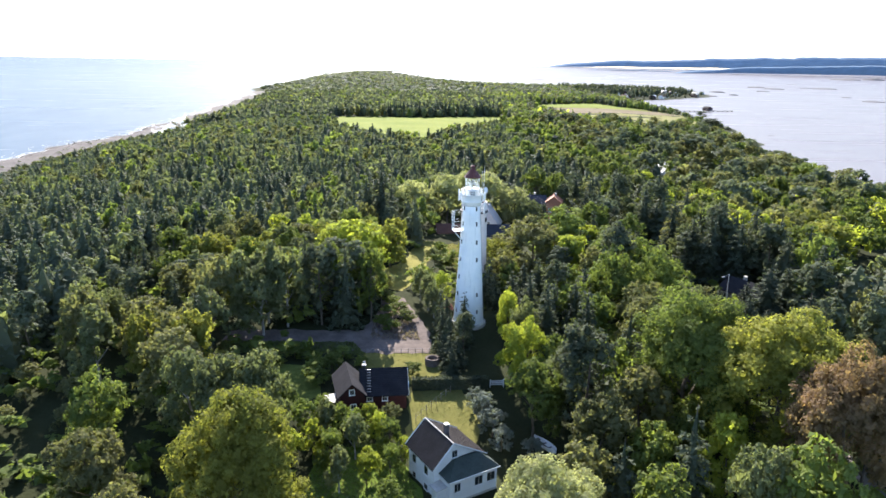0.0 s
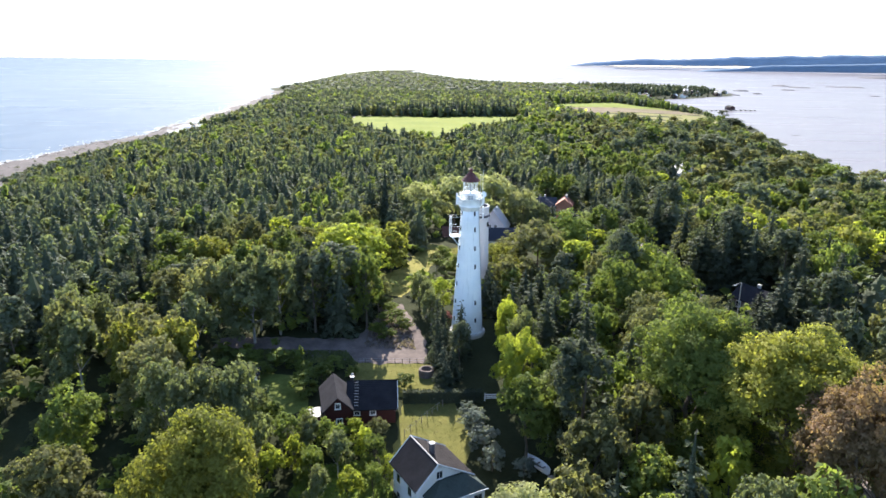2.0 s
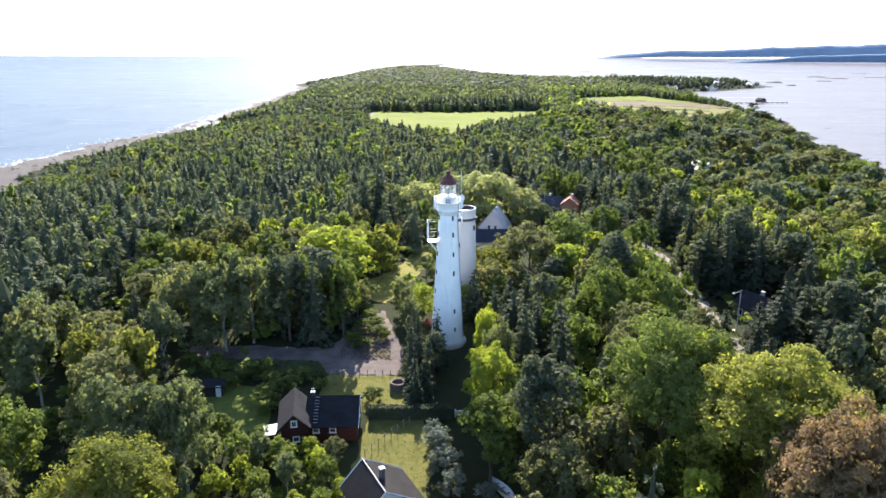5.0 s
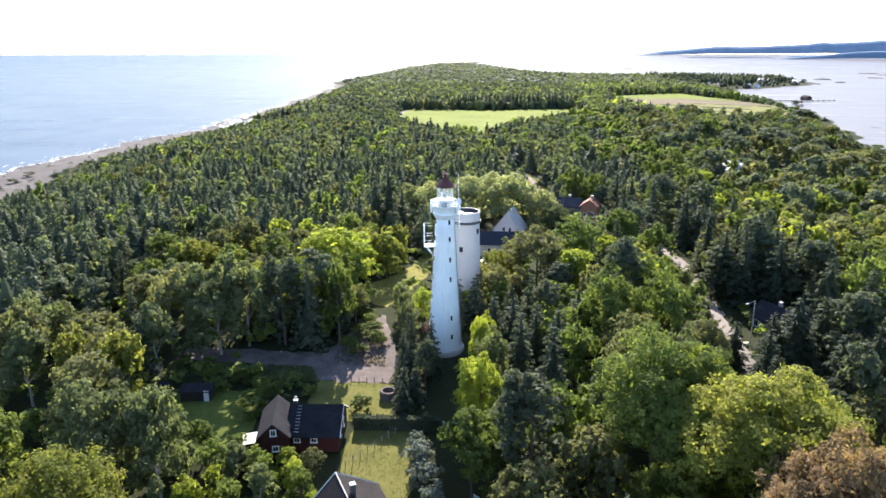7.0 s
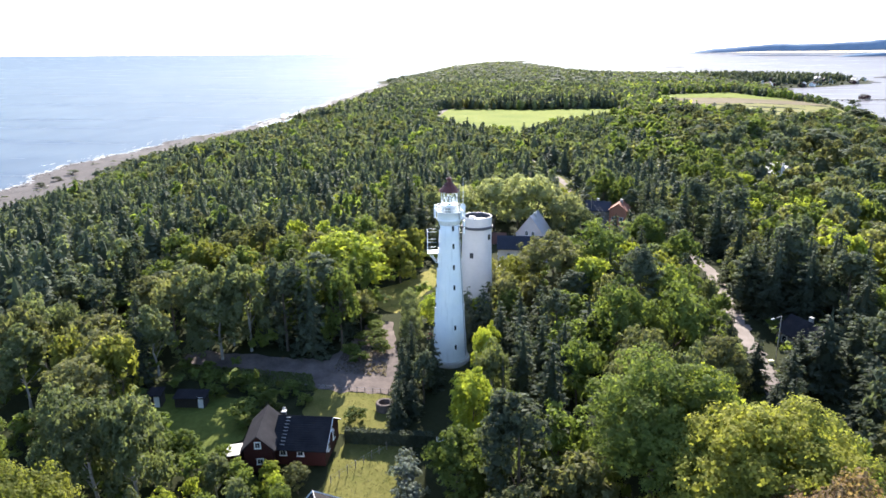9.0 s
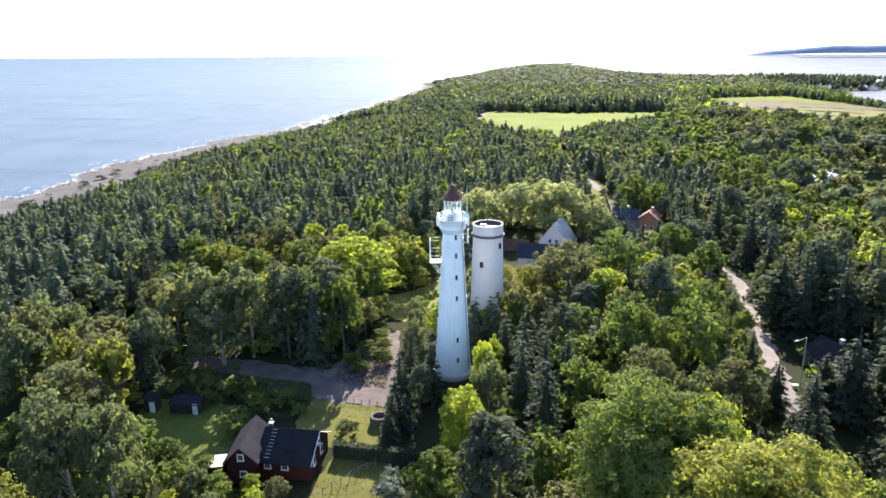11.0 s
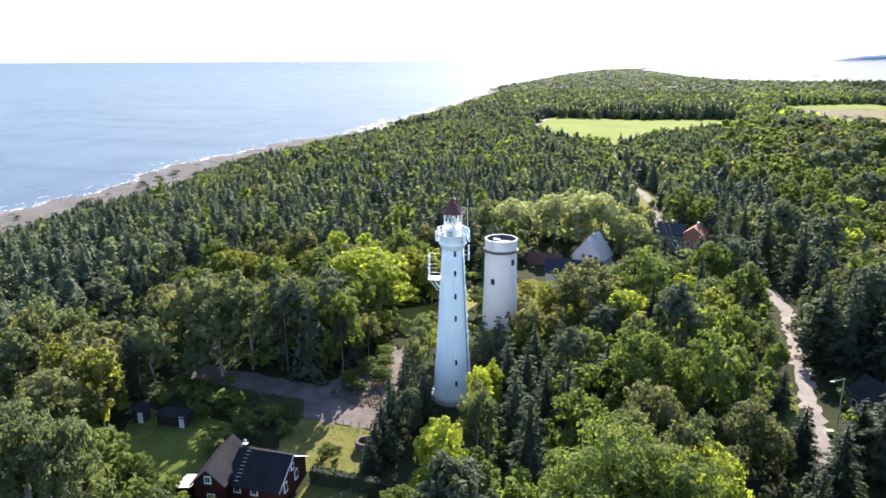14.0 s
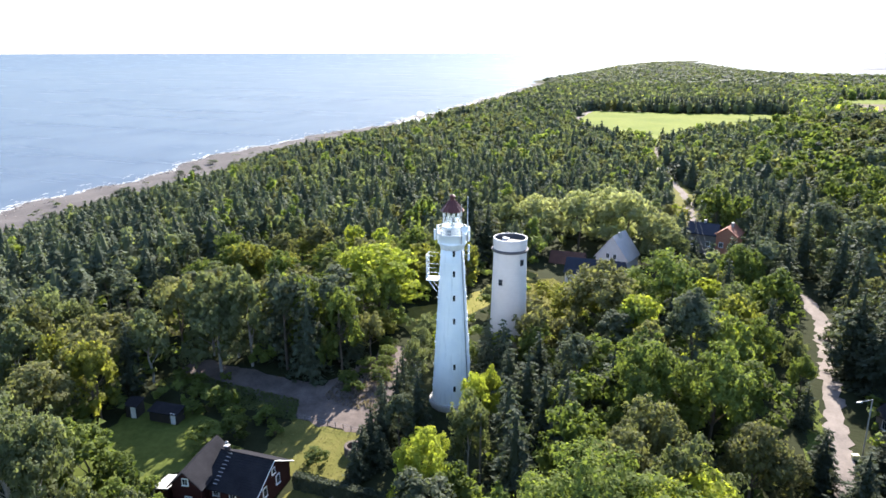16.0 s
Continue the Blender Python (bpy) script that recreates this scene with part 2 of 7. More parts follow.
def sea_material():
    m, n, l, b = material("sea_water")
    g = n.new("ShaderNodeNewGeometry").outputs["Position"]
    big = n.new("ShaderNodeMapping")
    big.inputs["Scale"].default_value = (0.035, 0.012, 1)
    big.inputs["Rotation"].default_value = (0, 0, radians(15))
    l.new(g, big.inputs["Vector"])
    swell = noise_tex(n, l, big.outputs[0], 1.0, 5, 0.6)
    chop = noise_tex(n, l, g, 0.6, 5, 0.65)
    wide = noise_tex(n, l, g, 0.006, 3)
    sep = n.new("ShaderNodeSeparateXYZ")
    l.new(g, sep.inputs[0])
    bay = n.new("ShaderNodeMapRange")
    bay.inputs["From Min"].default_value, bay.inputs["From Max"].default_value = -50, 250
    l.new(sep.outputs["X"], bay.inputs["Value"])
    open_sea = ramp(n, l, wide, [(0.35, (0.04, 0.062, 0.105)), (0.65, (0.052, 0.075, 0.12))])
    # The bay's reflection of pale sky is put into the water's base colour.
    sky_pale = ramp(n, l, wide, [(0.35, (0.12, 0.105, 0.112)), (0.65, (0.16, 0.14, 0.145))])
    l.new(mixed(n, l, bay.outputs[0], open_sea, sky_pale), b.inputs["Base Color"])
    lanes = n.new("ShaderNodeMapping")
    lanes.inputs["Scale"].default_value = (0.004, 0.03, 1)
    lanes.inputs["Rotation"].default_value = (0, 0, radians(-12))
    l.new(g, lanes.inputs["Vector"])
    calm = n.new("ShaderNodeMapRange")
    calm.inputs["From Min"].default_value, calm.inputs["From Max"].default_value = 0.3, 0.7
    calm.inputs["To Min"].default_value, calm.inputs["To Max"].default_value = 0.2, 0.3
    l.new(noise_tex(n, l, lanes.outputs[0], 1.0, 5, 0.65), calm.inputs["Value"])
    l.new(calm.outputs[0], b.inputs["Roughness"])
    b.inputs["Specular IOR Level"].default_value = 0.2
    b.inputs["IOR"].default_value = 1.33
    b1 = n.new("ShaderNodeBump")
    b1.inputs["Strength"].default_value, b1.inputs["Distance"].default_value = 0.6, 0.9
    l.new(swell, b1.inputs["Height"])
    b2 = n.new("ShaderNodeBump")
    b2.inputs["Strength"].default_value, b2.inputs["Distance"].default_value = 0.7, 0.16
    l.new(chop, b2.inputs["Height"])
    l.new(b1.outputs[0], b2.inputs["Normal"])
    l.new(b2.outputs[0], b.inputs["Normal"])
    body = n.new("ShaderNodeBsdfDiffuse")
    # Towards the bay the diffuse colour also carries the pale sky's reflection.
    l.new(mixed(n, l, bay.outputs[0], ramp(n, l, swell, [(0.35, (0.068, 0.088, 0.124)), (0.65, (0.09, 0.113, 0.15))]), (0.14, 0.132, 0.147)), body.inputs["Color"])
    l.new(b2.outputs[0], body.inputs["Normal"])
    both = n.new("ShaderNodeMixShader")
    both.inputs[0].default_value = 0.31
    l.new(body.outputs[0], both.inputs[1])
    l.new(b.outputs[0], both.inputs[2])
    l.new(both.outputs[0], n["Material Output"].inputs["Surface"])
    return m


GLASS, LANTERN_GLASS, WATER = glass_material(), lantern_glass(), sea_material()
FOAM = mottled("surf_foam", (0.3, 0.31, 0.33), (0.5, 0.5, 0.51), 0.15, 0.8, 0.7, 0.4, 0.1)


# ---- mesh helpers ----
def part(name, bm, mat, parent=None, label=""):
    """Links a bmesh as one mesh object under a thing or a part."""
    me = bpy.data.meshes.new(name)
    bm.to_mesh(me)
    bm.free()
    for m in (mat if isinstance(mat, (list, tuple)) else [mat]):
        me.materials.append(m)
    ob = new(name, me)
    if parent is not None:
        ob.parent = parent
    if label:
        tagged(ob, label)
    return ob


def thing(name, m, label, category, group="", kind=""):
    ob = new(name)
    ob.matrix_world = m
    return tagged(ob, label, category, group, kind)


def box(bm, size, at=(0, 0, 0), rot=None, bevel=0.0):
    m = Matrix.Translation(at) @ (rot or Matrix.Identity(4)) @ Matrix.Diagonal((*size, 1))
    r = bmesh.ops.create_cube(bm, size=1, matrix=m)
    if bevel:
        bmesh.ops.bevel(bm, geom=list({e for v in r["verts"] for e in v.link_edges}), offset=bevel, segments=1, affect="EDGES")
    return bm


def lathe(bm, rings, n=32, cap=True):
    """Turned shape: rings of (radius, z), from below upwards."""
    rows = [[bm.verts.new((r * math.cos(2 * math.pi * k / n), r * math.sin(2 * math.pi * k / n), z)) for k in range(n)] for r, z in rings]
    for a, b in zip(rows, rows[1:]):
        for k in range(n):
            bm.faces.new((a[k], a[(k + 1) % n], b[(k + 1) % n], b[k]))
    if cap:
        bm.faces.new(rows[0][::-1])
        bm.faces.new(rows[-1])
    return bm


def tube(bm, a, b, ra, rb=None, n=6):
    """A tapered rod from a to b."""
    a, b = Vector(a), Vector(b)
    turn = (b - a).to_track_quat("Z", "Y").to_matrix().to_4x4()
    bmesh.ops.create_cone(bm, cap_ends=True, segments=n, radius1=ra, radius2=ra if rb is None else rb, depth=(b - a).length,
                          matrix=Matrix.Translation((a + b) / 2) @ turn)
    return bm


def poly(bm, pts):
    return bm.faces.new([bm.verts.new(p) for p in pts])


def slab(bm, pts, thick):
    """A thick sheet under the polygon pts."""
    top = [bm.verts.new(p) for p in pts]
    low = [bm.verts.new((p[0], p[1], p[2] - thick)) for p in pts]
    bm.faces.new(top)
    bm.faces.new(low[::-1])
    for k in range(len(pts)):
        j = (k + 1) % len(pts)
        bm.faces.new((top[j], top[k], low[k], low[j]))
    return bm


def smooth(ob):
    for p in ob.data.polygons:
        p.use_smooth = True
    return ob


def quad_mesh(name, V, mat):
    """One mesh from an array of loose faces, n x corners x 3."""
    n, k = V.shape[:2]
    me = bpy.data.meshes.new(name)
    me.vertices.add(k * n)
    me.vertices.foreach_set("co", V.reshape(-1).astype(np.float32))
    me.loops.add(k * n)
    me.loops.foreach_set("vertex_index", np.arange(k * n, dtype=np.int32))
    me.polygons.add(n)
    me.polygons.foreach_set("loop_start", np.arange(0, k * n, k, dtype=np.int32))
    me.update(calc_edges=True)
    me.materials.append(mat)
    return me


def sheet_mesh(name, xs, ys, height, mat):
    """A grid of quads over xs and ys."""
    X, Y = np.meshgrid(xs, ys)
    P = np.stack([X, Y, height(X, Y)], -1).reshape(-1, 3)
    w, h = len(xs), len(ys)
    i = (np.arange(h - 1)[:, None] * w + np.arange(w - 1)[None]).reshape(-1)
    Fq = np.stack([i, i + 1, i + w + 1, i + w], -1).astype(np.int32)
    me = bpy.data.meshes.new(name)
    me.vertices.add(len(P))
    me.vertices.foreach_set("co", P.reshape(-1).astype(np.float32))
    me.loops.add(Fq.size)
    me.loops.foreach_set("vertex_index", Fq.reshape(-1))
    me.polygons.add(len(Fq))
    me.polygons.foreach_set("loop_start", np.arange(0, Fq.size, 4, dtype=np.int32))
    me.polygons.foreach_set("use_smooth", np.ones(len(Fq), dtype=bool))
    me.update(calc_edges=True)
    me.materials.append(mat)
    return me


# ---- the island's plan ----
SHORE_W_Y = (-400, 0, 150, 237, 307, 365, 430, 500, 574, 626, 800, 1000, 1125, 1180, 1310, 1530, 1700, 2125, 2550, 3000, 3230, 3450, 3700, 3760)
SHORE_W_X = (-190, -205, -230, -241, -249, -263, -270, -268, -259, -257, -268, -290, -302, -312, -322, -385, -380, -395, -424, -388, -292, -226, -152, -128)
SHORE_E_Y = (-400, 0, 250, 378, 432, 623, 747, 900, 1012, 1110, 1250, 1320, 1400, 1500, 1590, 1670, 1730, 1790, 1860, 2143, 2600, 2900, 3050, 3215, 3450, 3740, 3760)
SHORE_E_X = (330, 300, 280, 268, 262, 303, 336, 362, 376, 366, 396, 428, 520, 616, 662, 668, 560, 360, 215, 95, 10, -50, -150, -172, -160, -122, -122)
PLATEAU_Y = (-400, 60, 80, 95, 110, 118, 126, 145, 200, 260, 350, 550, 700, 1000, 1500, 2300, 3000, 3300, 3760)
PLATEAU_Z = (-5, -4.5, -4, -2.2, -1.5, -1.2, 0, 0, -1.5, -3.5, -5, -8, -9.5, -11.5, -13.0, -12.0, -12.5, -14.5, -15.5)


def shore_w(y):
    return np.interp(y, SHORE_W_Y, SHORE_W_X) + 4 * np.sin(y * 0.045) + 2.5 * np.sin(y * 0.17 + 1)


def shore_e(y):
    return np.interp(y, SHORE_E_Y, SHORE_E_X) + 7 * np.sin(y * 0.05 + 2) + 3 * np.sin(y * 0.14)


def inland(x, y):
    d = np.minimum(x - shore_w(y), shore_e(y) - x)
    d = np.minimum(d, (3750 - y) * 0.5)
    return np.where(y > 3750, -60.0, d)


def ground_z(x, y):
    x, y = np.asarray(x, float), np.asarray(y, float)
    d = inland(x, y)
    s = np.clip(d / 170, 0, 1)
    s = s * s * (3 - 2 * s)
    top = np.interp(y, PLATEAU_Y, PLATEAU_Z)
    z = SEA + 0.9 * np.clip(d / 12, 0, 1) + (top - SEA - 0.9) * s
    z = z + 44.0 * np.clip((np.hypot(x, y) - 2600) / 2300, 0, None) ** 1.5      # follows the sea's sheet
    return np.where(d < 0, SEA + np.maximum(d * 0.1, -5), z) + 0.12 * np.sin(x * 0.11) * np.sin(y * 0.13) * (d > 30)


def gz(x, y):
    return float(ground_z(x, y))


def inside(poly_pts, x, y):
    """Which of the points lie in a polygon."""
    x, y = np.asarray(x, float), np.asarray(y, float)
    hit = np.zeros(x.shape, bool)
    n = len(poly_pts)
    for k in range(n):
        (x0, y0), (x1, y1) = poly_pts[k], poly_pts[(k + 1) % n]
        if y0 == y1:
            continue
        hit ^= ((y0 > y) != (y1 > y)) & (x < (x1 - x0) * (y - y0) / (y1 - y0) + x0)
    return hit


def ribbon(line, width):
    """A strip of that width along a line, as a polygon."""
    pts = [Vector(p) for p in line]
    a, b = [], []
    for k, p in enumerate(pts):
        d = (pts[min(k + 1, len(pts) - 1)] - pts[max(k - 1, 0)]).normalized()
        side = Vector((-d.y, d.x)) * width / 2
        a.append(tuple(p + side))
        b.append(tuple(p - side))
    return a + b[::-1]


def patch(name, outline, mat, label, category, lift=0.05, step=1.5, ragged=0.25, seed=1):
    """A sheet of another surface, draped on the ground within an outline."""
    from mathutils.geometry import delaunay_2d_cdt
    rng = np.random.default_rng(seed)
    rim = []
    n = len(outline)
    for k in range(n):
        a, b = np.array(outline[k]), np.array(outline[(k + 1) % n])
        m = max(1, int(np.linalg.norm(b - a) / step))
        for j in range(m):
            rim.append(a + (b - a) * j / m + rng.normal(0, ragged, 2) * (1 if j else 0.3))
    lo, hi = np.min(rim, 0), np.max(rim, 0)
    g = 2.5 * step
    X, Y = np.meshgrid(np.arange(lo[0], hi[0], g), np.arange(lo[1], hi[1], g))
    ok = inside([tuple(p) for p in rim], X, Y)
    pts = [Vector(p) for p in rim] + [Vector((a, b)) for a, b in zip(X[ok], Y[ok])]
    m = len(rim)
    vs, _, fs, *_ = delaunay_2d_cdt(pts, [], [list(range(m))], 1, 1e-4)
    me = bpy.data.meshes.new(name)
    me.from_pydata([(v.x, v.y, gz(v.x, v.y) + lift) for v in vs], [], [list(f) for f in fs])
    me.materials.append(mat)
    ob = new(name, me)
    return tagged(ob, label, category, kind="structure")


ROAD_LINE = [(61, 40), (61, 100), (61.4, 120), (61.8, 129), (62, 139), (62.3, 150), (63.1, 165), (64.1, 183), (62.2, 196), (57, 208), (48, 221), (38, 240), (34, 270), (31, 300), (27, 320), (19, 350), (10, 385), (5, 420), (0, 465)]
ROAD = ribbon(ROAD_LINE, 2.6)
ROAD_CLEAR = ribbon(ROAD_LINE, 6.4)
YARD = [(-36, 121), (-36, 116.5), (-20, 115.5), (-9, 112.8), (2.2, 112.6), (2.6, 118), (1.2, 124), (-1.0, 131), (-3.4, 138), (-7.6, 138), (-8.2, 128), (-10.5, 121.5)]
GARDEN = [(-10, 112.6), (-8.5, 103), (-7, 101.6), (-0.8, 101.6), (-0.8, 92.5), (-1.5, 86), (2.5, 84.5), (9.2, 83.5), (9.6, 92), (7.6, 99.5), (5.8, 104), (4.0, 112.4)]
FRONT_LAWN = [(-14, 84), (-13, 66), (-2, 62), (2, 72), (-1.5, 82), (-6, 86)]
TOWER_LAWN = [(-12, 157), (-11.5, 147), (-6, 143.5), (-3.5, 142.5), (-1.5, 150), (1.2, 162), (5, 180), (5, 190), (0, 191), (-3, 174), (-7, 162)]
TERRACE = [(10, 152), (17, 150), (19, 165), (14, 183), (9, 188), (4, 184), (8, 168)]
VERGE = [(56.6, 112), (59.5, 112), (60.2, 130), (60.3, 146), (58.2, 140), (57.0, 126)]
VERGE_E = [(63.0, 90), (66, 86), (66.6, 112), (65, 126), (63.4, 132)]
ROAD_MEADOW = [(26, 240), (36, 236), (37, 262), (34, 300), (32, 318), (23, 352), (17, 374), (7, 374), (13, 350), (20, 322), (25, 290)]
FIELD = [(-94, 735), (-92, 640), (-70, 560), (-34, 486), (-8, 462), (8, 478), (22, 535), (52, 590), (84, 645), (88, 768), (40, 752), (-2, 737)]
FIELD_E = [(130, 860), (150, 1015), (215, 1062), (276, 1122), (345, 920), (322, 790), (300, 690), (245, 640), (165, 665)]
FIELD_E_GREEN = [(146, 955), (150, 1015), (215, 1062), (276, 1122), (322, 980), (250, 985)]
FIELD_E_SOIL = [(143, 880), (146, 940), (250, 970), (325, 965), (340, 905), (250, 890), (170, 840)]
HOUSES_CLEAR = [(-17, 88), (0, 88), (0, 103), (-17, 103)]
SHORE_E_GRASS = [(225, 330), (258, 330), (256, 380), (252, 440), (236, 430), (228, 380)]
KEEPERS = [(4, 180), (30, 176), (36, 186), (32, 212), (2, 216)]
VILLAGE = [(330, 1330), (330, 1600), (440, 1740), (700, 1740), (690, 1480), (440, 1300)]
ROAD_SIDE = [(55, 186), (60, 184), (61.5, 197), (55, 210), (46, 226), (41, 223), (49, 202)]
PALE_HOUSE = [(106, 300), (118, 296), (132, 312), (140, 330), (136, 352), (118, 348), (110, 330)]
BAY_LAWN = [(132, 338), (150, 318), (156, 330), (152, 356), (134, 364)]
ORANGE_HOUSE = [(36, 188), (44.5, 188), (50, 212), (53, 232), (50, 244), (34, 244), (34, 222)]
GLADE = [(-72, 104), (-58, 103), (-46, 96), (-33, 84), (-33, 66), (-44, 58), (-75, 70)]
SHED_LAWN = [(-35.5, 107.5), (-24, 109), (-17, 107), (-15, 98), (-21, 90), (-29, 91)]
SHADE_YARD = [(65.5, 118), (74, 113), (82, 126), (81, 147), (67, 149)]
CLEAR = [SHED_LAWN, SHADE_YARD, ROAD_SIDE, PALE_HOUSE, BAY_LAWN, ORANGE_HOUSE, VILLAGE, KEEPERS, ROAD_CLEAR, YARD, GARDEN, FRONT_LAWN, TOWER_LAWN, TERRACE, VERGE, VERGE_E, ROAD_MEADOW, FIELD, FIELD_E, HOUSES_CLEAR, SHORE_E_GRASS]

# ground: finer where the camera passes near
gx = np.concatenate([np.arange(-520, -300, 20), np.arange(-300, -90, 5), np.arange(-90, 110, 2.0), np.arange(110, 300, 5), np.arange(300, 780, 15)])
gy = np.concatenate([np.arange(-400, 40, 20), np.arange(40, 240, 2.0), np.arange(240, 700, 8), np.arange(700, 1260, 25), np.arange(1260, 1900, 12), np.arange(1900, 3800, 25)])
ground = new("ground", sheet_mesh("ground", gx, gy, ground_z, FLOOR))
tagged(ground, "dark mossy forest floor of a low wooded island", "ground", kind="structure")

# sea: a disc that reaches the horizon
SEA_R = np.concatenate([np.linspace(5, 2600, 60), np.linspace(2640, 4900, 50)])


def sea_z(r):
    return SEA + 44.0 * np.clip((r - 2600) / 2300, 0, None) ** 1.5


def build_sea():
    n = 160
    ang = np.linspace(0, 2 * math.pi, n + 1)[:-1]
    P = np.stack([SEA_R[:, None] * np.cos(ang), SEA_R[:, None] * np.sin(ang), np.repeat(sea_z(SEA_R)[:, None], n, 1)], -1).reshape(-1, 3)
    faces = [(r * n + k, r * n + (k + 1) % n, (r + 1) * n + (k + 1) % n, (r + 1) * n + k) for r in range(len(SEA_R) - 1) for k in range(n)]
    me = bpy.data.meshes.new("water")
    me.from_pydata(P.tolist(), [], faces)
    me.polygons.foreach_set("use_smooth", np.ones(len(faces), dtype=bool))
    me.materials.append(WATER)
    return tagged(new("water", me), "pale blue sea glittering under a low sun", "sea", kind="structure")


build_sea()

patch("road", ROAD, TRACK, "pale gravel track between the trees", "road", 0.06, 1.1, 0.34, 2)
patch("pavement", YARD, GRAVEL, "pinkish gravel yard below the lighthouse", "gravel yard", 0.06, 1.2, 0.3, 3)
for outline, mat, words, seed in ((GARDEN, LAWN, "sunlit yellowish garden lawn", 4), (FRONT_LAWN, BRIGHT_LAWN, "green lawn among garden bushes", 5),
                                  (TOWER_LAWN, DRY_LAWN, "sunlit dry lawn beside the lighthouse", 6), (TERRACE, LAWN, "dry grass round the old tower", 7),
                                  (VERGE, VERGE_GRASS, "green verge beside the gravel track", 8), (VERGE_E, VERGE_GRASS, "green verge beside the gravel track", 9),
                                  (ROAD_MEADOW, LAWN, "small sunlit meadow by the track", 10), (SHORE_E_GRASS, LAWN, "pale grass by the bay", 15), (SHED_LAWN, VERGE_GRASS, "shaded lawn before the dark sheds", 19), (BAY_LAWN, BRIGHT_LAWN, "mown lawn beside the pale-roofed house", 18)):
    patch("lawn", outline, mat, words, "grass", 0.045, 1.5, 0.3, seed)
patch("field", FIELD, MEADOW, "bright green hay field ringed by woods", "field", 0.1, 8, 1.5, 11)
patch("field", FIELD_E, STUBBLE, "olive stubble field near the bay", "field", 0.1, 10, 1.5, 12)
patch("field", FIELD_E_GREEN, MEADOW, "bright green strip of meadow", "field", 0.3, 10, 1.5, 13)
patch("field", FIELD_E_SOIL, PLOUGHED, "brown ploughed strip of field", "field", 0.3, 10, 1.5, 14)
patch("road", ribbon([(-95, 760), (-93, 720), (-90, 670), (-86, 630)], 5), TRACK, "pale farm track beside the field", "road", 0.15, 6, 0.5, 16)


def beach_outline():
    ys = np.concatenate([np.arange(60, 700, 12), np.arange(700, 1400, 30)])
    width = np.interp(ys, (60, 216, 276, 365, 430, 600, 1100, 1400), (50, 44, 41, 36, 33, 28, 34, 24))
    a = [(float(shore_w(y)) - 4, float(y)) for y in ys]
    b = [(float(shore_w(y)) + float(w), float(y)) for y, w in zip(ys, width)]
    return a + b[::-1]


patch("beach", beach_outline(), SHINGLE, "grey shingle beach along the open sea", "beach", 0.35, 4, 0.8, 17)


def surf():
    """Flecks of foam where the waves run up the beach, thicker in some stretches, and thin crests farther out."""
    rng = np.random.default_rng(5)
    quads = []
    for off, loose, count, long in ((-3.4, 1.6, 4600, 0.9), (-6.5, 1.8, 1000, 0.9), (-15, 0.7, 250, 1.6)):
        for y in rng.uniform(90, 1300, count):
            thick = 0.5 + 0.9 * noise.noise((y * 0.013, off, 0))
            if rng.uniform(0, 1) > thick:
                continue
            d = off + rng.normal(0, loose) * (0.4 + thick) + 1.2 * noise.noise((y * 0.06, off, 4))
            x = float(shore_w(y)) + d
            z = SEA + 0.07 if d < -4 else SEA + 0.42 + (d * 0.1 if d < 0 else 0.075 * d)
            a, b = rng.uniform(0.25, 0.7), long * rng.uniform(0.6, 2.0)
            t = rng.normal(0.08, 0.12)
            quads.append([(x - a, y, z - 0.02), (x + t * b, y - b, z), (x + a, y, z + 0.02), (x - t * b, y + b, z)])
    ob = new("surf", quad_mesh("surf", np.array(quads), FOAM))
    tagged(ob, "broken white lines of surf along the beach", "surf", kind="stuff")


surf()


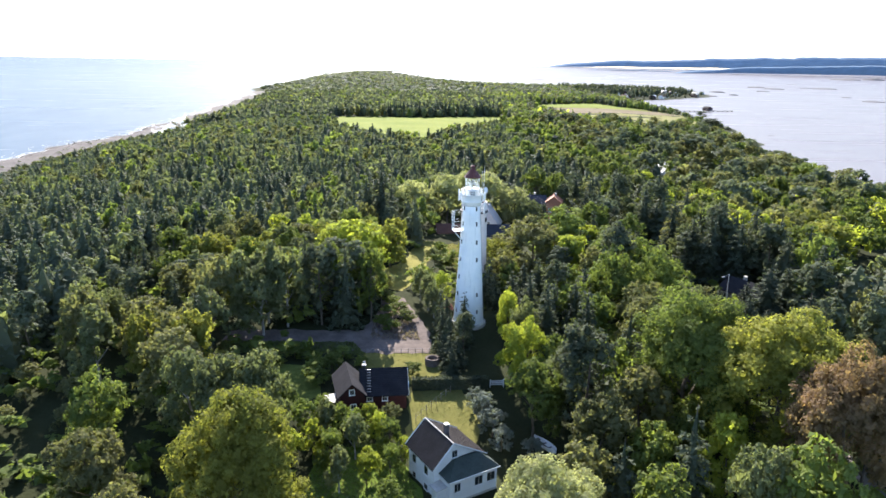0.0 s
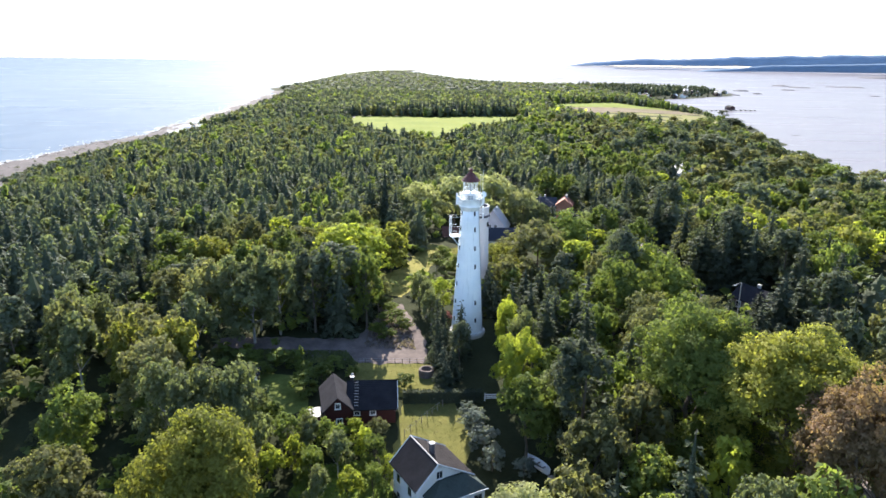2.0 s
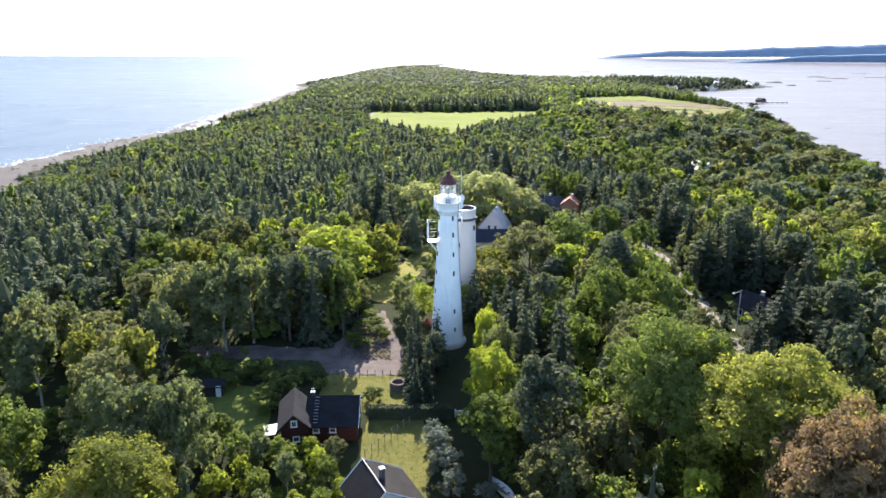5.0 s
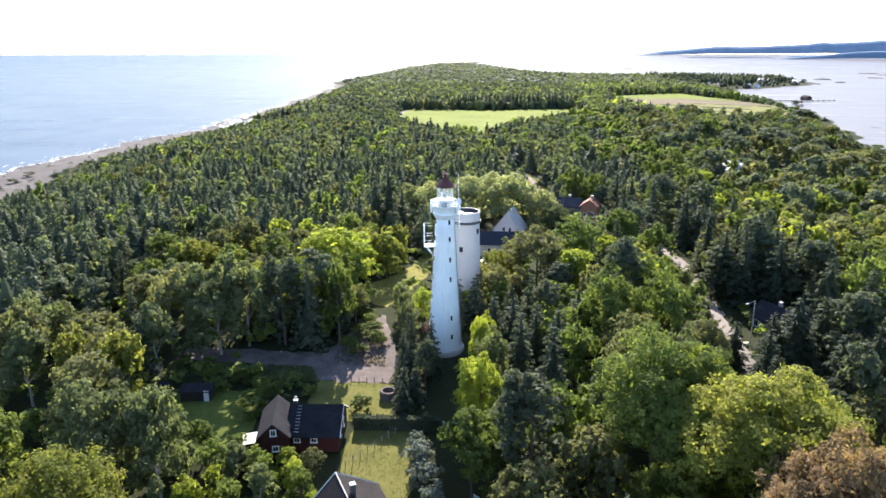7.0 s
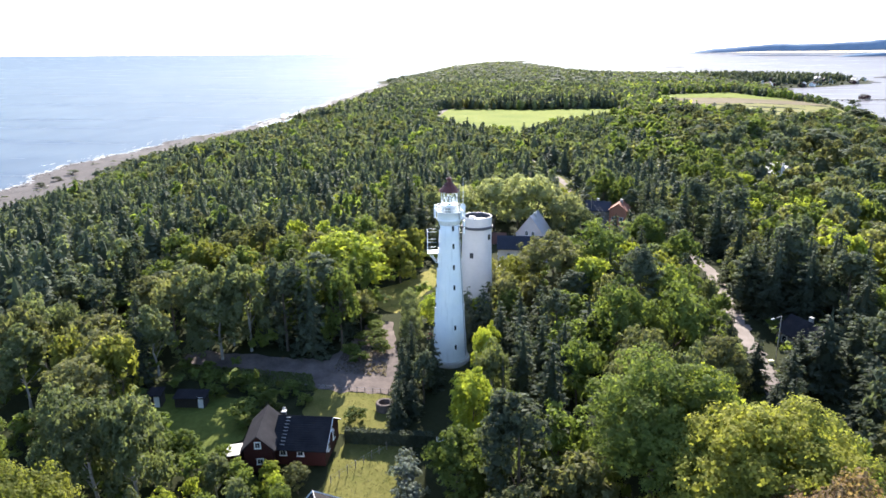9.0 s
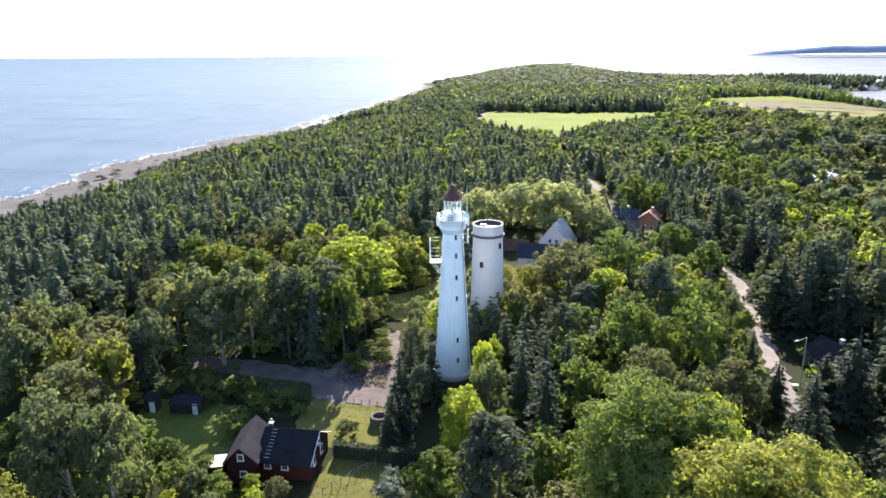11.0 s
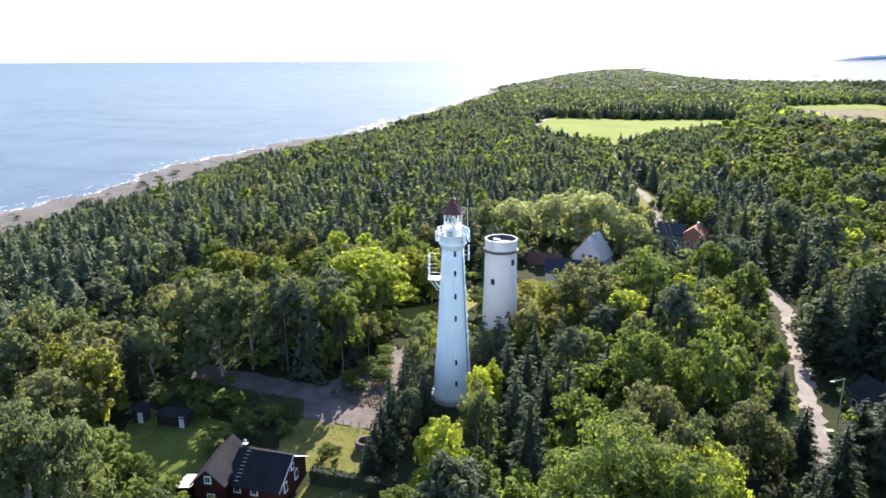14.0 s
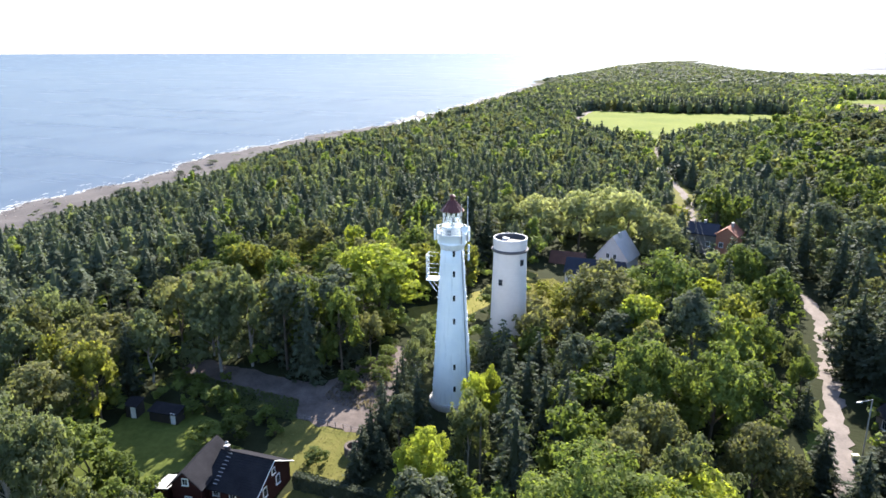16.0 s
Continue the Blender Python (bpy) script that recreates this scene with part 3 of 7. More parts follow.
# ---- the lighthouse ----
def lighthouse():
    t = thing("lighthouse", pose(10, 125, 0), "tall white tapering iron lighthouse with an oxblood lantern roof", "lighthouse")
    smooth(part("shaft", lathe(bmesh.new(), [(3.0, -0.6), (2.98, 0.0), (2.72, 4.2), (2.46, 8.5), (2.2, 13), (1.93, 17.5), (1.7, 21.5), (1.58, 23.6)], 48), SHAFT_PAINT, t))
    for z in (4.2, 8.5, 13, 17.5, 21.5):
        r = np.interp(z, (0, 23.6), (2.98, 1.58)) + 0.01
        part("seam_ring", lathe(bmesh.new(), [(r, z - 0.06), (r + 0.025, z - 0.03), (r + 0.025, z + 0.03), (r, z + 0.06)], 48, False), WHITE_IRON, t)
    smooth(part("plinth", lathe(bmesh.new(), [(3.45, -1.2), (3.42, 0.1), (3.3, 0.22), (3.0, 0.24)], 40), CONCRETE, t, "pale concrete plinth"))
    # windows in columns
    for az in (30, -60, 120, 210):
        for k, z in enumerate((2.9, 6.3, 9.75, 13.2, 16.6, 20.1, 23.0)):
            if (az == 30 and k == 2):
                continue
            r = float(np.interp(z, (0, 23.6), (2.98, 1.58)))
            m = pose(0, 0, z, 0, 0, az) @ pose(0, -r, 0, -3.4)
            w = part("window", box(bmesh.new(), (0.5, 0.12, 1.02), (0, 0, 0), None, 0.02), WHITE_IRON, t)
            w.matrix_local = m
            part("pane", box(bmesh.new(), (0.34, 0.05, 0.84), (0, -0.05, 0)), GLASS, w, "dark pane")
            part("sill", box(bmesh.new(), (0.56, 0.16, 0.06), (0, -0.04, -0.54)), WHITE_IRON, w)
    # gallery
    smooth(part("corbel", lathe(bmesh.new(), [(1.6, 23.4), (1.75, 23.7), (1.95, 24.1), (2.06, 24.25), (2.06, 24.4), (1.4, 24.4)], 40), SHAFT_PAINT, t))
    bm = bmesh.new()
    lathe(bm, [(1.98, 24.4), (2.0, 25.5), (2.08, 25.55), (2.08, 25.64), (1.95, 25.64), (1.9, 24.42)], 40, False)
    smooth(part("parapet", bm, WHITE_IRON, t))
    for k in range(16):
        a = 2 * math.pi * k / 16
        x, y = 2.02 * math.cos(a), 2.02 * math.sin(a)
        part("railing_post", tube(bmesh.new(), (x, y, 25.6), (x, y, 26.5), 0.035), WHITE_IRON, t)
    for z in (26.05, 26.5):
        bm = bmesh.new()
        lathe(bm, [(1.99, z - 0.03), (2.05, z - 0.03), (2.05, z + 0.03), (1.99, z + 0.03), (1.99, z - 0.03)], 40, False)
        part("rail", bm, WHITE_IRON, t)
    smooth(part("lantern_base", lathe(bmesh.new(), [(1.4, 24.4), (1.4, 26.5), (1.46, 26.55), (1.46, 26.65), (1.2, 26.65)], 32), WHITE_IRON, t))
    part("door", box(bmesh.new(), (0.8, 0.1, 1.8), (0, -1.4, 25.4), None, 0.02), GREY_METAL, t, "grey-blue steel door")
    # lantern
    gl = part("glazing", lathe(bmesh.new(), [(1.3, 26.66), (1.3, 28.75)], 16, False), LANTERN_GLASS, t, "clear lantern glazing")
    gl.visible_shadow = False
    for k in range(12):
        a = 2 * math.pi * k / 12
        b = a + 2 * math.pi / 12
        m = part("mullion", tube(bmesh.new(), (1.33 * math.cos(a), 1.33 * math.sin(a), 26.65), (1.33 * math.cos(b), 1.33 * math.sin(b), 28.75), 0.04), WHITE_IRON, t)
        part("crossbar", tube(bmesh.new(), (1.33 * math.cos(b), 1.33 * math.sin(b), 26.65), (1.33 * math.cos(a), 1.33 * math.sin(a), 28.75), 0.04), WHITE_IRON, m)
    lens = part("lens", lathe(bmesh.new(), [(0.35, 26.65), (0.4, 26.9), (0.62, 27.05), (0.72, 27.4), (0.62, 27.75), (0.4, 27.95), (0.2, 28.1)], 20), LANTERN_GLASS, t, "round glass lens")
    part("lens_stand", tube(bmesh.new(), (0, 0, 26.6), (0, 0, 28.1), 0.12, 0.08, 10), GREY_METAL, lens)
    for z in (26.95, 27.2, 27.45, 27.7):
        part("lens_ring", lathe(bmesh.new(), [(0.7, z), (0.76, z + 0.03), (0.7, z + 0.06)], 20, False), WHITE_IRON, lens)
    part("roof", lathe(bmesh.new(), [(1.62, 28.72), (1.7, 28.82), (1.58, 28.92), (0.98, 29.6), (0.42, 30.25), (0.36, 30.35)], 12), OXBLOOD, t, "oxblood pyramid roof")
    part("vent", lathe(bmesh.new(), [(0.33, 30.25), (0.33, 30.6), (0.46, 30.65), (0.46, 30.82), (0.2, 31.0), (0.03, 31.1)], 14), OXBLOOD, t)
    bm = bmesh.new()
    for k in range(12):
        a = 2 * math.pi * k / 12
        tube(bm, (1.6 * math.cos(a), 1.6 * math.sin(a), 28.94), (0.4 * math.cos(a), 0.4 * math.sin(a), 30.3), 0.025, 0.02, 5)
    part("roof_ribs", bm, OXBLOOD, t)
    # aerials round the gallery
    part("mast", tube(bmesh.new(), (1.75, -1.0, 24.4), (1.75, -1.0, 30.0), 0.07, 0.05, 8), GREY_METAL, t, "grey aerial mast")
    part("whip_aerial", tube(bmesh.new(), (2.2, 0.2, 26.4), (2.2, 0.2, 30.9), 0.05, 0.03, 6), WHITE_IRON, t)
    for az, dz, h in ((62, 0, 1.5), (92, 0.1, 1.6), (-100, 0, 2.2), (-62, 0.1, 1.5), (130, 0.1, 1.8), (-140, 0, 1.8)):
        m = pose(0, 0, 0, 0, 0, az)
        a = part("panel_aerial", box(bmesh.new(), (0.42, 0.26, h), (0, -2.45, 25.3 + dz), None, 0.06), WHITE_IRON, t)
        a.matrix_local = m
        part("bracket", box(bmesh.new(), (0.08, 0.5, 0.08), (0, -2.15, 25.4 + dz)), GREY_METAL, a)
    for dz in (22.2, 23.45):
        a = part("panel_aerial", box(bmesh.new(), (0.34, 0.24, 1.05), (0, -2.4, dz + 0.1), None, 0.05), WHITE_IRON, t)
        a.matrix_local = pose(0, 0, 0, 0, 0, 95)
        part("bracket", box(bmesh.new(), (0.06, 0.8, 0.06), (0, -1.95, dz + 0.35)), BLACK_METAL, a)
        part("bracket", box(bmesh.new(), (0.06, 0.8, 0.06), (0, -1.95, dz - 0.25)), BLACK_METAL, a)
    part("dish", lathe(bmesh.new(), [(0.05, 0), (0.3, 0.06), (0.5, 0.18), (0.52, 0.2), (0.3, 0.09)], 16), WHITE_IRON, t).matrix_local = pose(2.3, -1.3, 26.6, 75, 0, 40)
    part("cable_run", box(bmesh.new(), (0.16, 0.08, 22.5), (0, -2.32, 12), pose(0, 0, 0, -3.4)), GREY_METAL, t).matrix_local = pose(0, 0, 0, 0, 0, 75)
    # side balcony
    b = part("balcony", box(bmesh.new(), (1.9, 1.7, 0.14), (0, -2.75, 18.7), None, 0.02), WHITE_IRON, t)
    b.matrix_local = pose(0, 0, 0, 0, 0, -78)
    for x in (-0.9, -0.3, 0.3, 0.9):
        part("post", box(bmesh.new(), (0.05, 0.05, 3.7), (x, -3.55, 20.5)), WHITE_IRON, b)
    for z in (19.3, 19.95, 20.6, 21.25, 21.85, 22.35):
        part("bar", box(bmesh.new(), (1.9, 0.03, 0.05), (0, -3.58, z)), WHITE_IRON, b)
        if z in (19.3, 20.6, 22.35):
            part("bar", box(bmesh.new(), (0.03, 1.4, 0.04), (-0.92, -2.85, z)), WHITE_IRON, b)
            part("bar", box(bmesh.new(), (0.03, 1.4, 0.04), (0.92, -2.85, z)), WHITE_IRON, b)
    part("strut", tube(bmesh.new(), (0.7, -3.3, 18.6), (0.7, -2.1, 17.0), 0.06), WHITE_IRON, b)
    part("strut", tube(bmesh.new(), (-0.7, -3.3, 18.6), (-0.7, -2.1, 17.0), 0.06), WHITE_IRON, b)


def old_tower():
    t = thing("old_tower", pose(12.0, 145.3, -0.4), "stout whitewashed round stone tower with a dark band", "tower")
    bm = bmesh.new()
    lathe(bm, [(3.35, -0.8), (3.3, 0.6), (3.0, 9), (2.78, 17.6), (2.78, 18.6), (2.84, 20.1), (2.84, 20.4), (2.6, 20.4), (2.6, 19.5), (0.01, 19.45)], 48, False)
    smooth(part("wall", bm, WHITE_WALL, t))
    part("band", lathe(bmesh.new(), [(2.78, 18.1), (3.06, 18.2), (3.1, 18.5), (2.8, 18.62)], 48, False), BAND, t, "dark stone cornice band")
    part("deck", lathe(bmesh.new(), [(2.59, 19.44), (2.59, 19.53), (0.01, 19.54)], 40, False), BAND, t, "dark roof deck")
    # Dark sheet over the parapet's inner face: shade put in as colour.
    part("parapet_shade", lathe(bmesh.new(), [(2.585, 19.5), (2.585, 20.36)], 40, False), BAND, t, "inside of the parapet, coloured dark for its shade")
    part("deck_drain", box(bmesh.new(), (2.2, 1.3, 0.25), (0.4, 0.5, 19.6), None, 0.03), BLACK_METAL, t, "dark hatch on the roof deck")
    part("hatch", box(bmesh.new(), (1.1, 0.8, 0.5), (-1.1, 1.0, 19.7), None, 0.04), WHITE_WOOD, t, "white roof hatch")
    for az, z in ((-12, 13.2), (62, 16.6), (58, 6.0)):
        r = float(np.interp(z, (0.6, 9, 18), (3.3, 3.0, 2.78)))
        w = part("window", box(bmesh.new(), (0.7, 0.2, 1.05), (0, 0, 0), None, 0.02), BAND, t)
        w.matrix_local = pose(0, 0, z, 0, 0, az) @ pose(0, -r, 0, -1.2)
        for x in (-0.19, 0.19):
            part("pane", box(bmesh.new(), (0.24, 0.06, 0.86), (x * 0.85, -0.1, 0)), GLASS, w)


# ---- houses ----
def windows_on(parent, spots, m, mat=WHITE_WOOD):
    """Casement windows on a wall: (x, z, width, height) in the wall's plane, whose outside is -y."""
    for x, z, w, h in spots:
        o = part("window", box(bmesh.new(), (w + 0.24, 0.12, h + 0.24), (0, 0, 0), None, 0.015), mat, parent)
        o.matrix_local = m @ pose(x, 0, z)
        for k in (-1, 1):
            part("pane", box(bmesh.new(), (w / 2 - 0.05, 0.05, h), (k * w / 4, -0.055, 0)), GLASS, o)
        part("sill", box(bmesh.new(), (w + 0.34, 0.2, 0.06), (0, -0.04, -h / 2 - 0.13)), mat, o)


def gable_body(name, parent, length, v0, v1, top, eave0, eave1, low, mat):
    """Walls of a house whose ridge runs along +y from 0 to length, its sides at x = v0 and v1."""
    bm = bmesh.new()
    for y in (0, length):
        ring = [(v0, y, low), (v1, y, low), (v1, y, eave1), (0, y, top), (v0, y, eave0)]
        f = poly(bm, ring)
        if y:
            f.normal_flip()
    for x, e in ((v0, eave0), (v1, eave1)):
        poly(bm, [(x, 0, low), (x, length, low), (x, length, e), (x, 0, e)])
    bmesh.ops.remove_doubles(bm, verts=bm.verts, dist=0.001)
    bmesh.ops.recalc_face_normals(bm, faces=bm.faces)
    return part(name, bm, mat, parent)


def roof_plane(parent, name, a, b, c, d, mat, thick=0.16, ribs=0, label="", rise=0.05, lapped=False):
    """A thick roof plane a-b (ridge) to c-d (eave), with courses or ribs on it as parts."""
    o = part(name, slab(bmesh.new(), [a, b, c, d], thick), mat, parent, label)
    a, b, c, d = (Vector(v) for v in (a, b, c, d))
    n = (b - a).cross(d - a).normalized()
    if n.z < 0:
        n = -n
    for k in range(1, ribs + (1 if lapped else 0)):
        f = k / ribs
        p, q = a.lerp(d, f) + n * 0.02, b.lerp(c, f) + n * 0.02
        bm = bmesh.new()
        mid = (p + q) / 2
        if lapped:      # tiles that lap over the course below
            w, deep = (q - p).length / 2, (d - a).length / ribs
            down = -1 if n.cross((q - p).normalized()).dot(d - a) < 0 else 1
            rim = [bm.verts.new((x, down * y, z)) for x, y, z in ((-w, -deep, -0.015), (w, -deep, -0.015), (w, -deep, 0.0), (-w, -deep, 0.0), (-w, 0.02, -0.015), (w, 0.02, -0.015), (w, 0.02, rise), (-w, 0.02, rise))]
            for f4 in ((0, 1, 2, 3), (4, 5, 6, 7), (0, 1, 5, 4), (3, 2, 6, 7), (0, 3, 7, 4), (1, 2, 6, 5)):
                bm.faces.new([rim[i] for i in f4])
            bmesh.ops.recalc_face_normals(bm, faces=bm.faces)
        else:
            box(bm, ((q - p).length, 0.07 if rise > 0.02 else 0.1, rise), (0, 0, 0))
        course = part("course", bm, mat, o)
        xa = (q - p).normalized()
        ya = n.cross(xa)
        course.matrix_local = Matrix(((xa.x, ya.x, n.x, mid.x), (xa.y, ya.y, n.y, mid.y), (xa.z, ya.z, n.z, mid.z), (0, 0, 0, 1)))
    return o


def chimney(parent, at, size, h, mat):
    o = part("chimney", box(bmesh.new(), (size, size, h), (at[0], at[1], at[2] + h / 2), None, 0.02), mat, parent)
    part("cap", box(bmesh.new(), (size + 0.14, size + 0.14, 0.1), (at[0], at[1], at[2] + h + 0.05), None, 0.02), PALE_ROOF, o, "pale chimney cap")
    return o


def white_house():
    """Ridge along local +y; local -y end is the gable that looks over the garden."""
    yaw = math.degrees(math.atan2(0.5, 0.866))
    t = thing("house", pose(5.0, 76.0, 0, 0, 0, yaw), "white weatherboard house with a dark slate roof", "house")
    L, low = 6.6, -4.6
    body = gable_body("wall", t, L, -2.6, 4.7, 2.85, 0.1, 0.1, low, WHITE_WOOD)
    for k in range(20):
        z = -4.0 + 0.2 * k
        part("board", box(bmesh.new(), (0.03, L, 0.025), (-2.62, L / 2, z)), WHITE_WOOD, body)
    roof_plane(t, "roof", (0, -0.35, 3.05), (0, L + 0.35, 3.05), (-3.0, L + 0.35, 0.05), (-3.0, -0.35, 0.05), DARK_ROOF, 0.14, 18, rise=0.016)
    roof_plane(t, "roof", (0, L + 0.35, 3.05), (0, -0.35, 3.05), (5.2, -0.35, 0.05), (5.2, L + 0.35, 0.05), DARK_ROOF, 0.14, 22, rise=0.016)
    for y in (-0.38, L + 0.38):
        for x, z in ((-3.0, 0.05), (5.2, 0.05)):
            part("bargeboard", tube(bmesh.new(), (0, y, 3.06), (x, y, z), 0.09, 0.09, 4), WHITE_WOOD, t)
    part("ridge_cap", tube(bmesh.new(), (0, -0.4, 3.08), (0, L + 0.4, 3.08), 0.08, 0.08, 6), PALE_ROOF, t)
    chimney(t, (0.9, 2.9, 2.2), 0.55, 1.7, BAND)
    windows_on(t, [(0.35, 1.35, 0.8, 0.9)], pose(0, -0.03, 0))
    windows_on(t, [(1.4, -1.2, 0.9, 1.1), (-1.7, -1.2, 0.9, 1.1)], pose(-2.63, L / 2, 0, 0, 0, -90))
    windows_on(t, [(1.4, -3.6, 0.8, 0.7), (-1.7, -3.6, 0.8, 0.7)], pose(-2.63, L / 2, 0, 0, 0, -90))
    # low wing before the gable, with a hipped roof
    w = part("wing", box(bmesh.new(), (7.2, 2.3, 3.7), (1.9, -1.15, low + 1.85)), WHITE_WOOD, t)
    part("footing", box(bmesh.new(), (7.3, 2.4, 0.9), (1.9, -1.16, low + 0.3)), CONCRETE, w, "grey concrete footing")
    e, r = -0.75, 0.75
    bm = bmesh.new()
    x0, x1, y0 = -2.0, 5.8, -2.65
    poly(bm, [(x0, y0, e), (x1, y0, e), (3.9, -0.4, r), (0.2, -0.4, r)])
    poly(bm, [(x0, y0, e), (0.2, -0.4, r), (0.2, -0.06, r), (x0, -0.06, e)])
    poly(bm, [(x1, y0, e), (x1, -0.06, e), (3.9, -0.06, r), (3.9, -0.4, r)])
    poly(bm, [(0.2, -0.4, r), (3.9, -0.4, r), (3.9, -0.06, r), (0.2, -0.06, r)])
    poly(bm, [(x0, y0, e - 0.02), (x0, -0.06, e - 0.02), (x1, -0.06, e - 0.02), (x1, y0, e - 0.02)])
    part("wing_roof", bm, GREEN_ROOF, t, "dark green-grey hipped roof")
    part("gutter", tube(bmesh.new(), (x0, y0, e), (x1, y0, e), 0.07, 0.07, 6), WHITE_WOOD, t)
    windows_on(t, [(2.6, -1.9, 1.2, 1.15), (4.5, -1.9, 1.2, 1.15), (-0.6, -1.9, 0.9, 1.15)], pose(0, -2.33, 0))
    part("porch", box(bmesh.new(), (1.4, 1.3, 2.6), (-2.4, -0.9, -3.3), None, 0.02), WHITE_WOOD, t)
    part("porch_roof", slab(bmesh.new(), [(-3.3, -1.8, -1.95), (-1.7, -1.8, -1.75), (-1.7, 0, -1.75), (-3.3, 0, -1.95)], 0.1), PALE_ROOF, t, "pale porch roof")


def red_house():
    t = thing("house", pose(-1.6, 97.3, 0, 0, 0, 5), "dark red boarded house with black tiled roofs", "house")
    # long wing: ridge along local -x
    g = -1.9
    wing = new("wing")
    wing.parent = t
    wing.matrix_local = pose(0, 0, 0, 0, 0, 90)
    gable_body("wall", wing, 7.2, -3.6, 3.6, 3.0, 0.75, 0.75, g, RED_WOOD)
    roof_plane(wing, "roof", (0, -0.3, 3.15), (0, 7.2, 3.15), (-4.1, 7.2, 0.55), (-4.1, -0.3, 0.55), TAR_ROOF, 0.14, 15, rise=0.05, lapped=True)
    roof_plane(wing, "roof", (0, 7.2, 3.15), (0, -0.3, 3.15), (4.1, -0.3, 0.55), (4.1, 7.2, 0.55), TAR_ROOF, 0.14, 15, rise=0.05, lapped=True)
    for x in (-4.1, 4.1):
        part("bargeboard", tube(bmesh.new(), (0, -0.32, 3.16), (x, -0.32, 0.56), 0.06, 0.06, 4), WHITE_WOOD, wing)
    part("ridge_cap", tube(bmesh.new(), (0, -0.35, 3.2), (0, 7.2, 3.2), 0.09, 0.09, 6), TAR_ROOF, wing)
    windows_on(t, [(-5.6, -0.15, 0.7, 0.5), (-3.3, -0.15, 0.7, 0.5)], pose(0, -3.63, 0))
    windows_on(t, [(-2.0, 0.1, 0.6, 1.0), (0.8, 0.1, 0.6, 1.0), (0, 1.7, 0.5, 0.6)], pose(0.03, 0, 0, 0, 0, 90))
    # cross wing with its gable over the garden
    cross = new("cross_wing")
    cross.parent = t
    cross.matrix_local = pose(0, 0, 0, 0, 0, -5) @ pose(-7.7, -6.2, 0, 0, 0, 13.5)
    gable_body("wall", cross, 7.5, -1.8, 1.8, 3.25, 1.5, 1.5, g, RED_WOOD)
    roof_plane(cross, "roof", (0, -0.35, 3.45), (0, 7.8, 3.45), (-2.2, 7.8, 1.3), (-2.2, -0.35, 1.3), TAR_ROOF, 0.14, 10, rise=0.04, lapped=True)
    roof_plane(cross, "roof", (0, 7.8, 3.45), (0, -0.35, 3.45), (2.2, -0.35, 1.3), (2.2, 7.8, 1.3), TAR_ROOF, 0.14, 10, rise=0.04, lapped=True)
    for x in (-2.2, 2.2):
        part("bargeboard", tube(bmesh.new(), (0, -0.37, 3.46), (x, -0.37, 1.31), 0.07, 0.07, 4), DARK_ROOF, cross)
    windows_on(cross, [(0, 2.05, 0.6, 0.7), (0.2, -0.3, 0.7, 0.6)], pose(0, -0.03, 0))
    ch = chimney(t, (-6.4, 0.2, 2.6), 0.5, 1.1, BLACK_METAL)
    part("flue", lathe(bmesh.new(), [(0.18, 4.0), (0.2, 4.25), (0.02, 4.4)], 10), PALE_ROOF, ch).matrix_local = pose(-6.4, 0.2, 0)
    # roof ladder
    for k in range(9):
        f = 0.06 + 0.1 * k
        part("rung", box(bmesh.new(), (0.6, 0.08, 0.06), (-5.7, -4.1 * f, 3.25 - 2.6 * f)), GREY_METAL, t, "grey roof ladder rung")
    o = part("lean_to", box(bmesh.new(), (1.9, 2.6, 2.0), (-11.9, -4.2, g + 0.9)), RED_WOOD, t)
    part("lean_to_roof", slab(bmesh.new(), [(-13.1, -5.7, 0.2), (-10.7, -5.7, 0.65), (-10.7, -2.8, 0.65), (-13.1, -2.8, 0.2)], 0.1), PALE_ROOF, o, "pale sheet roof")


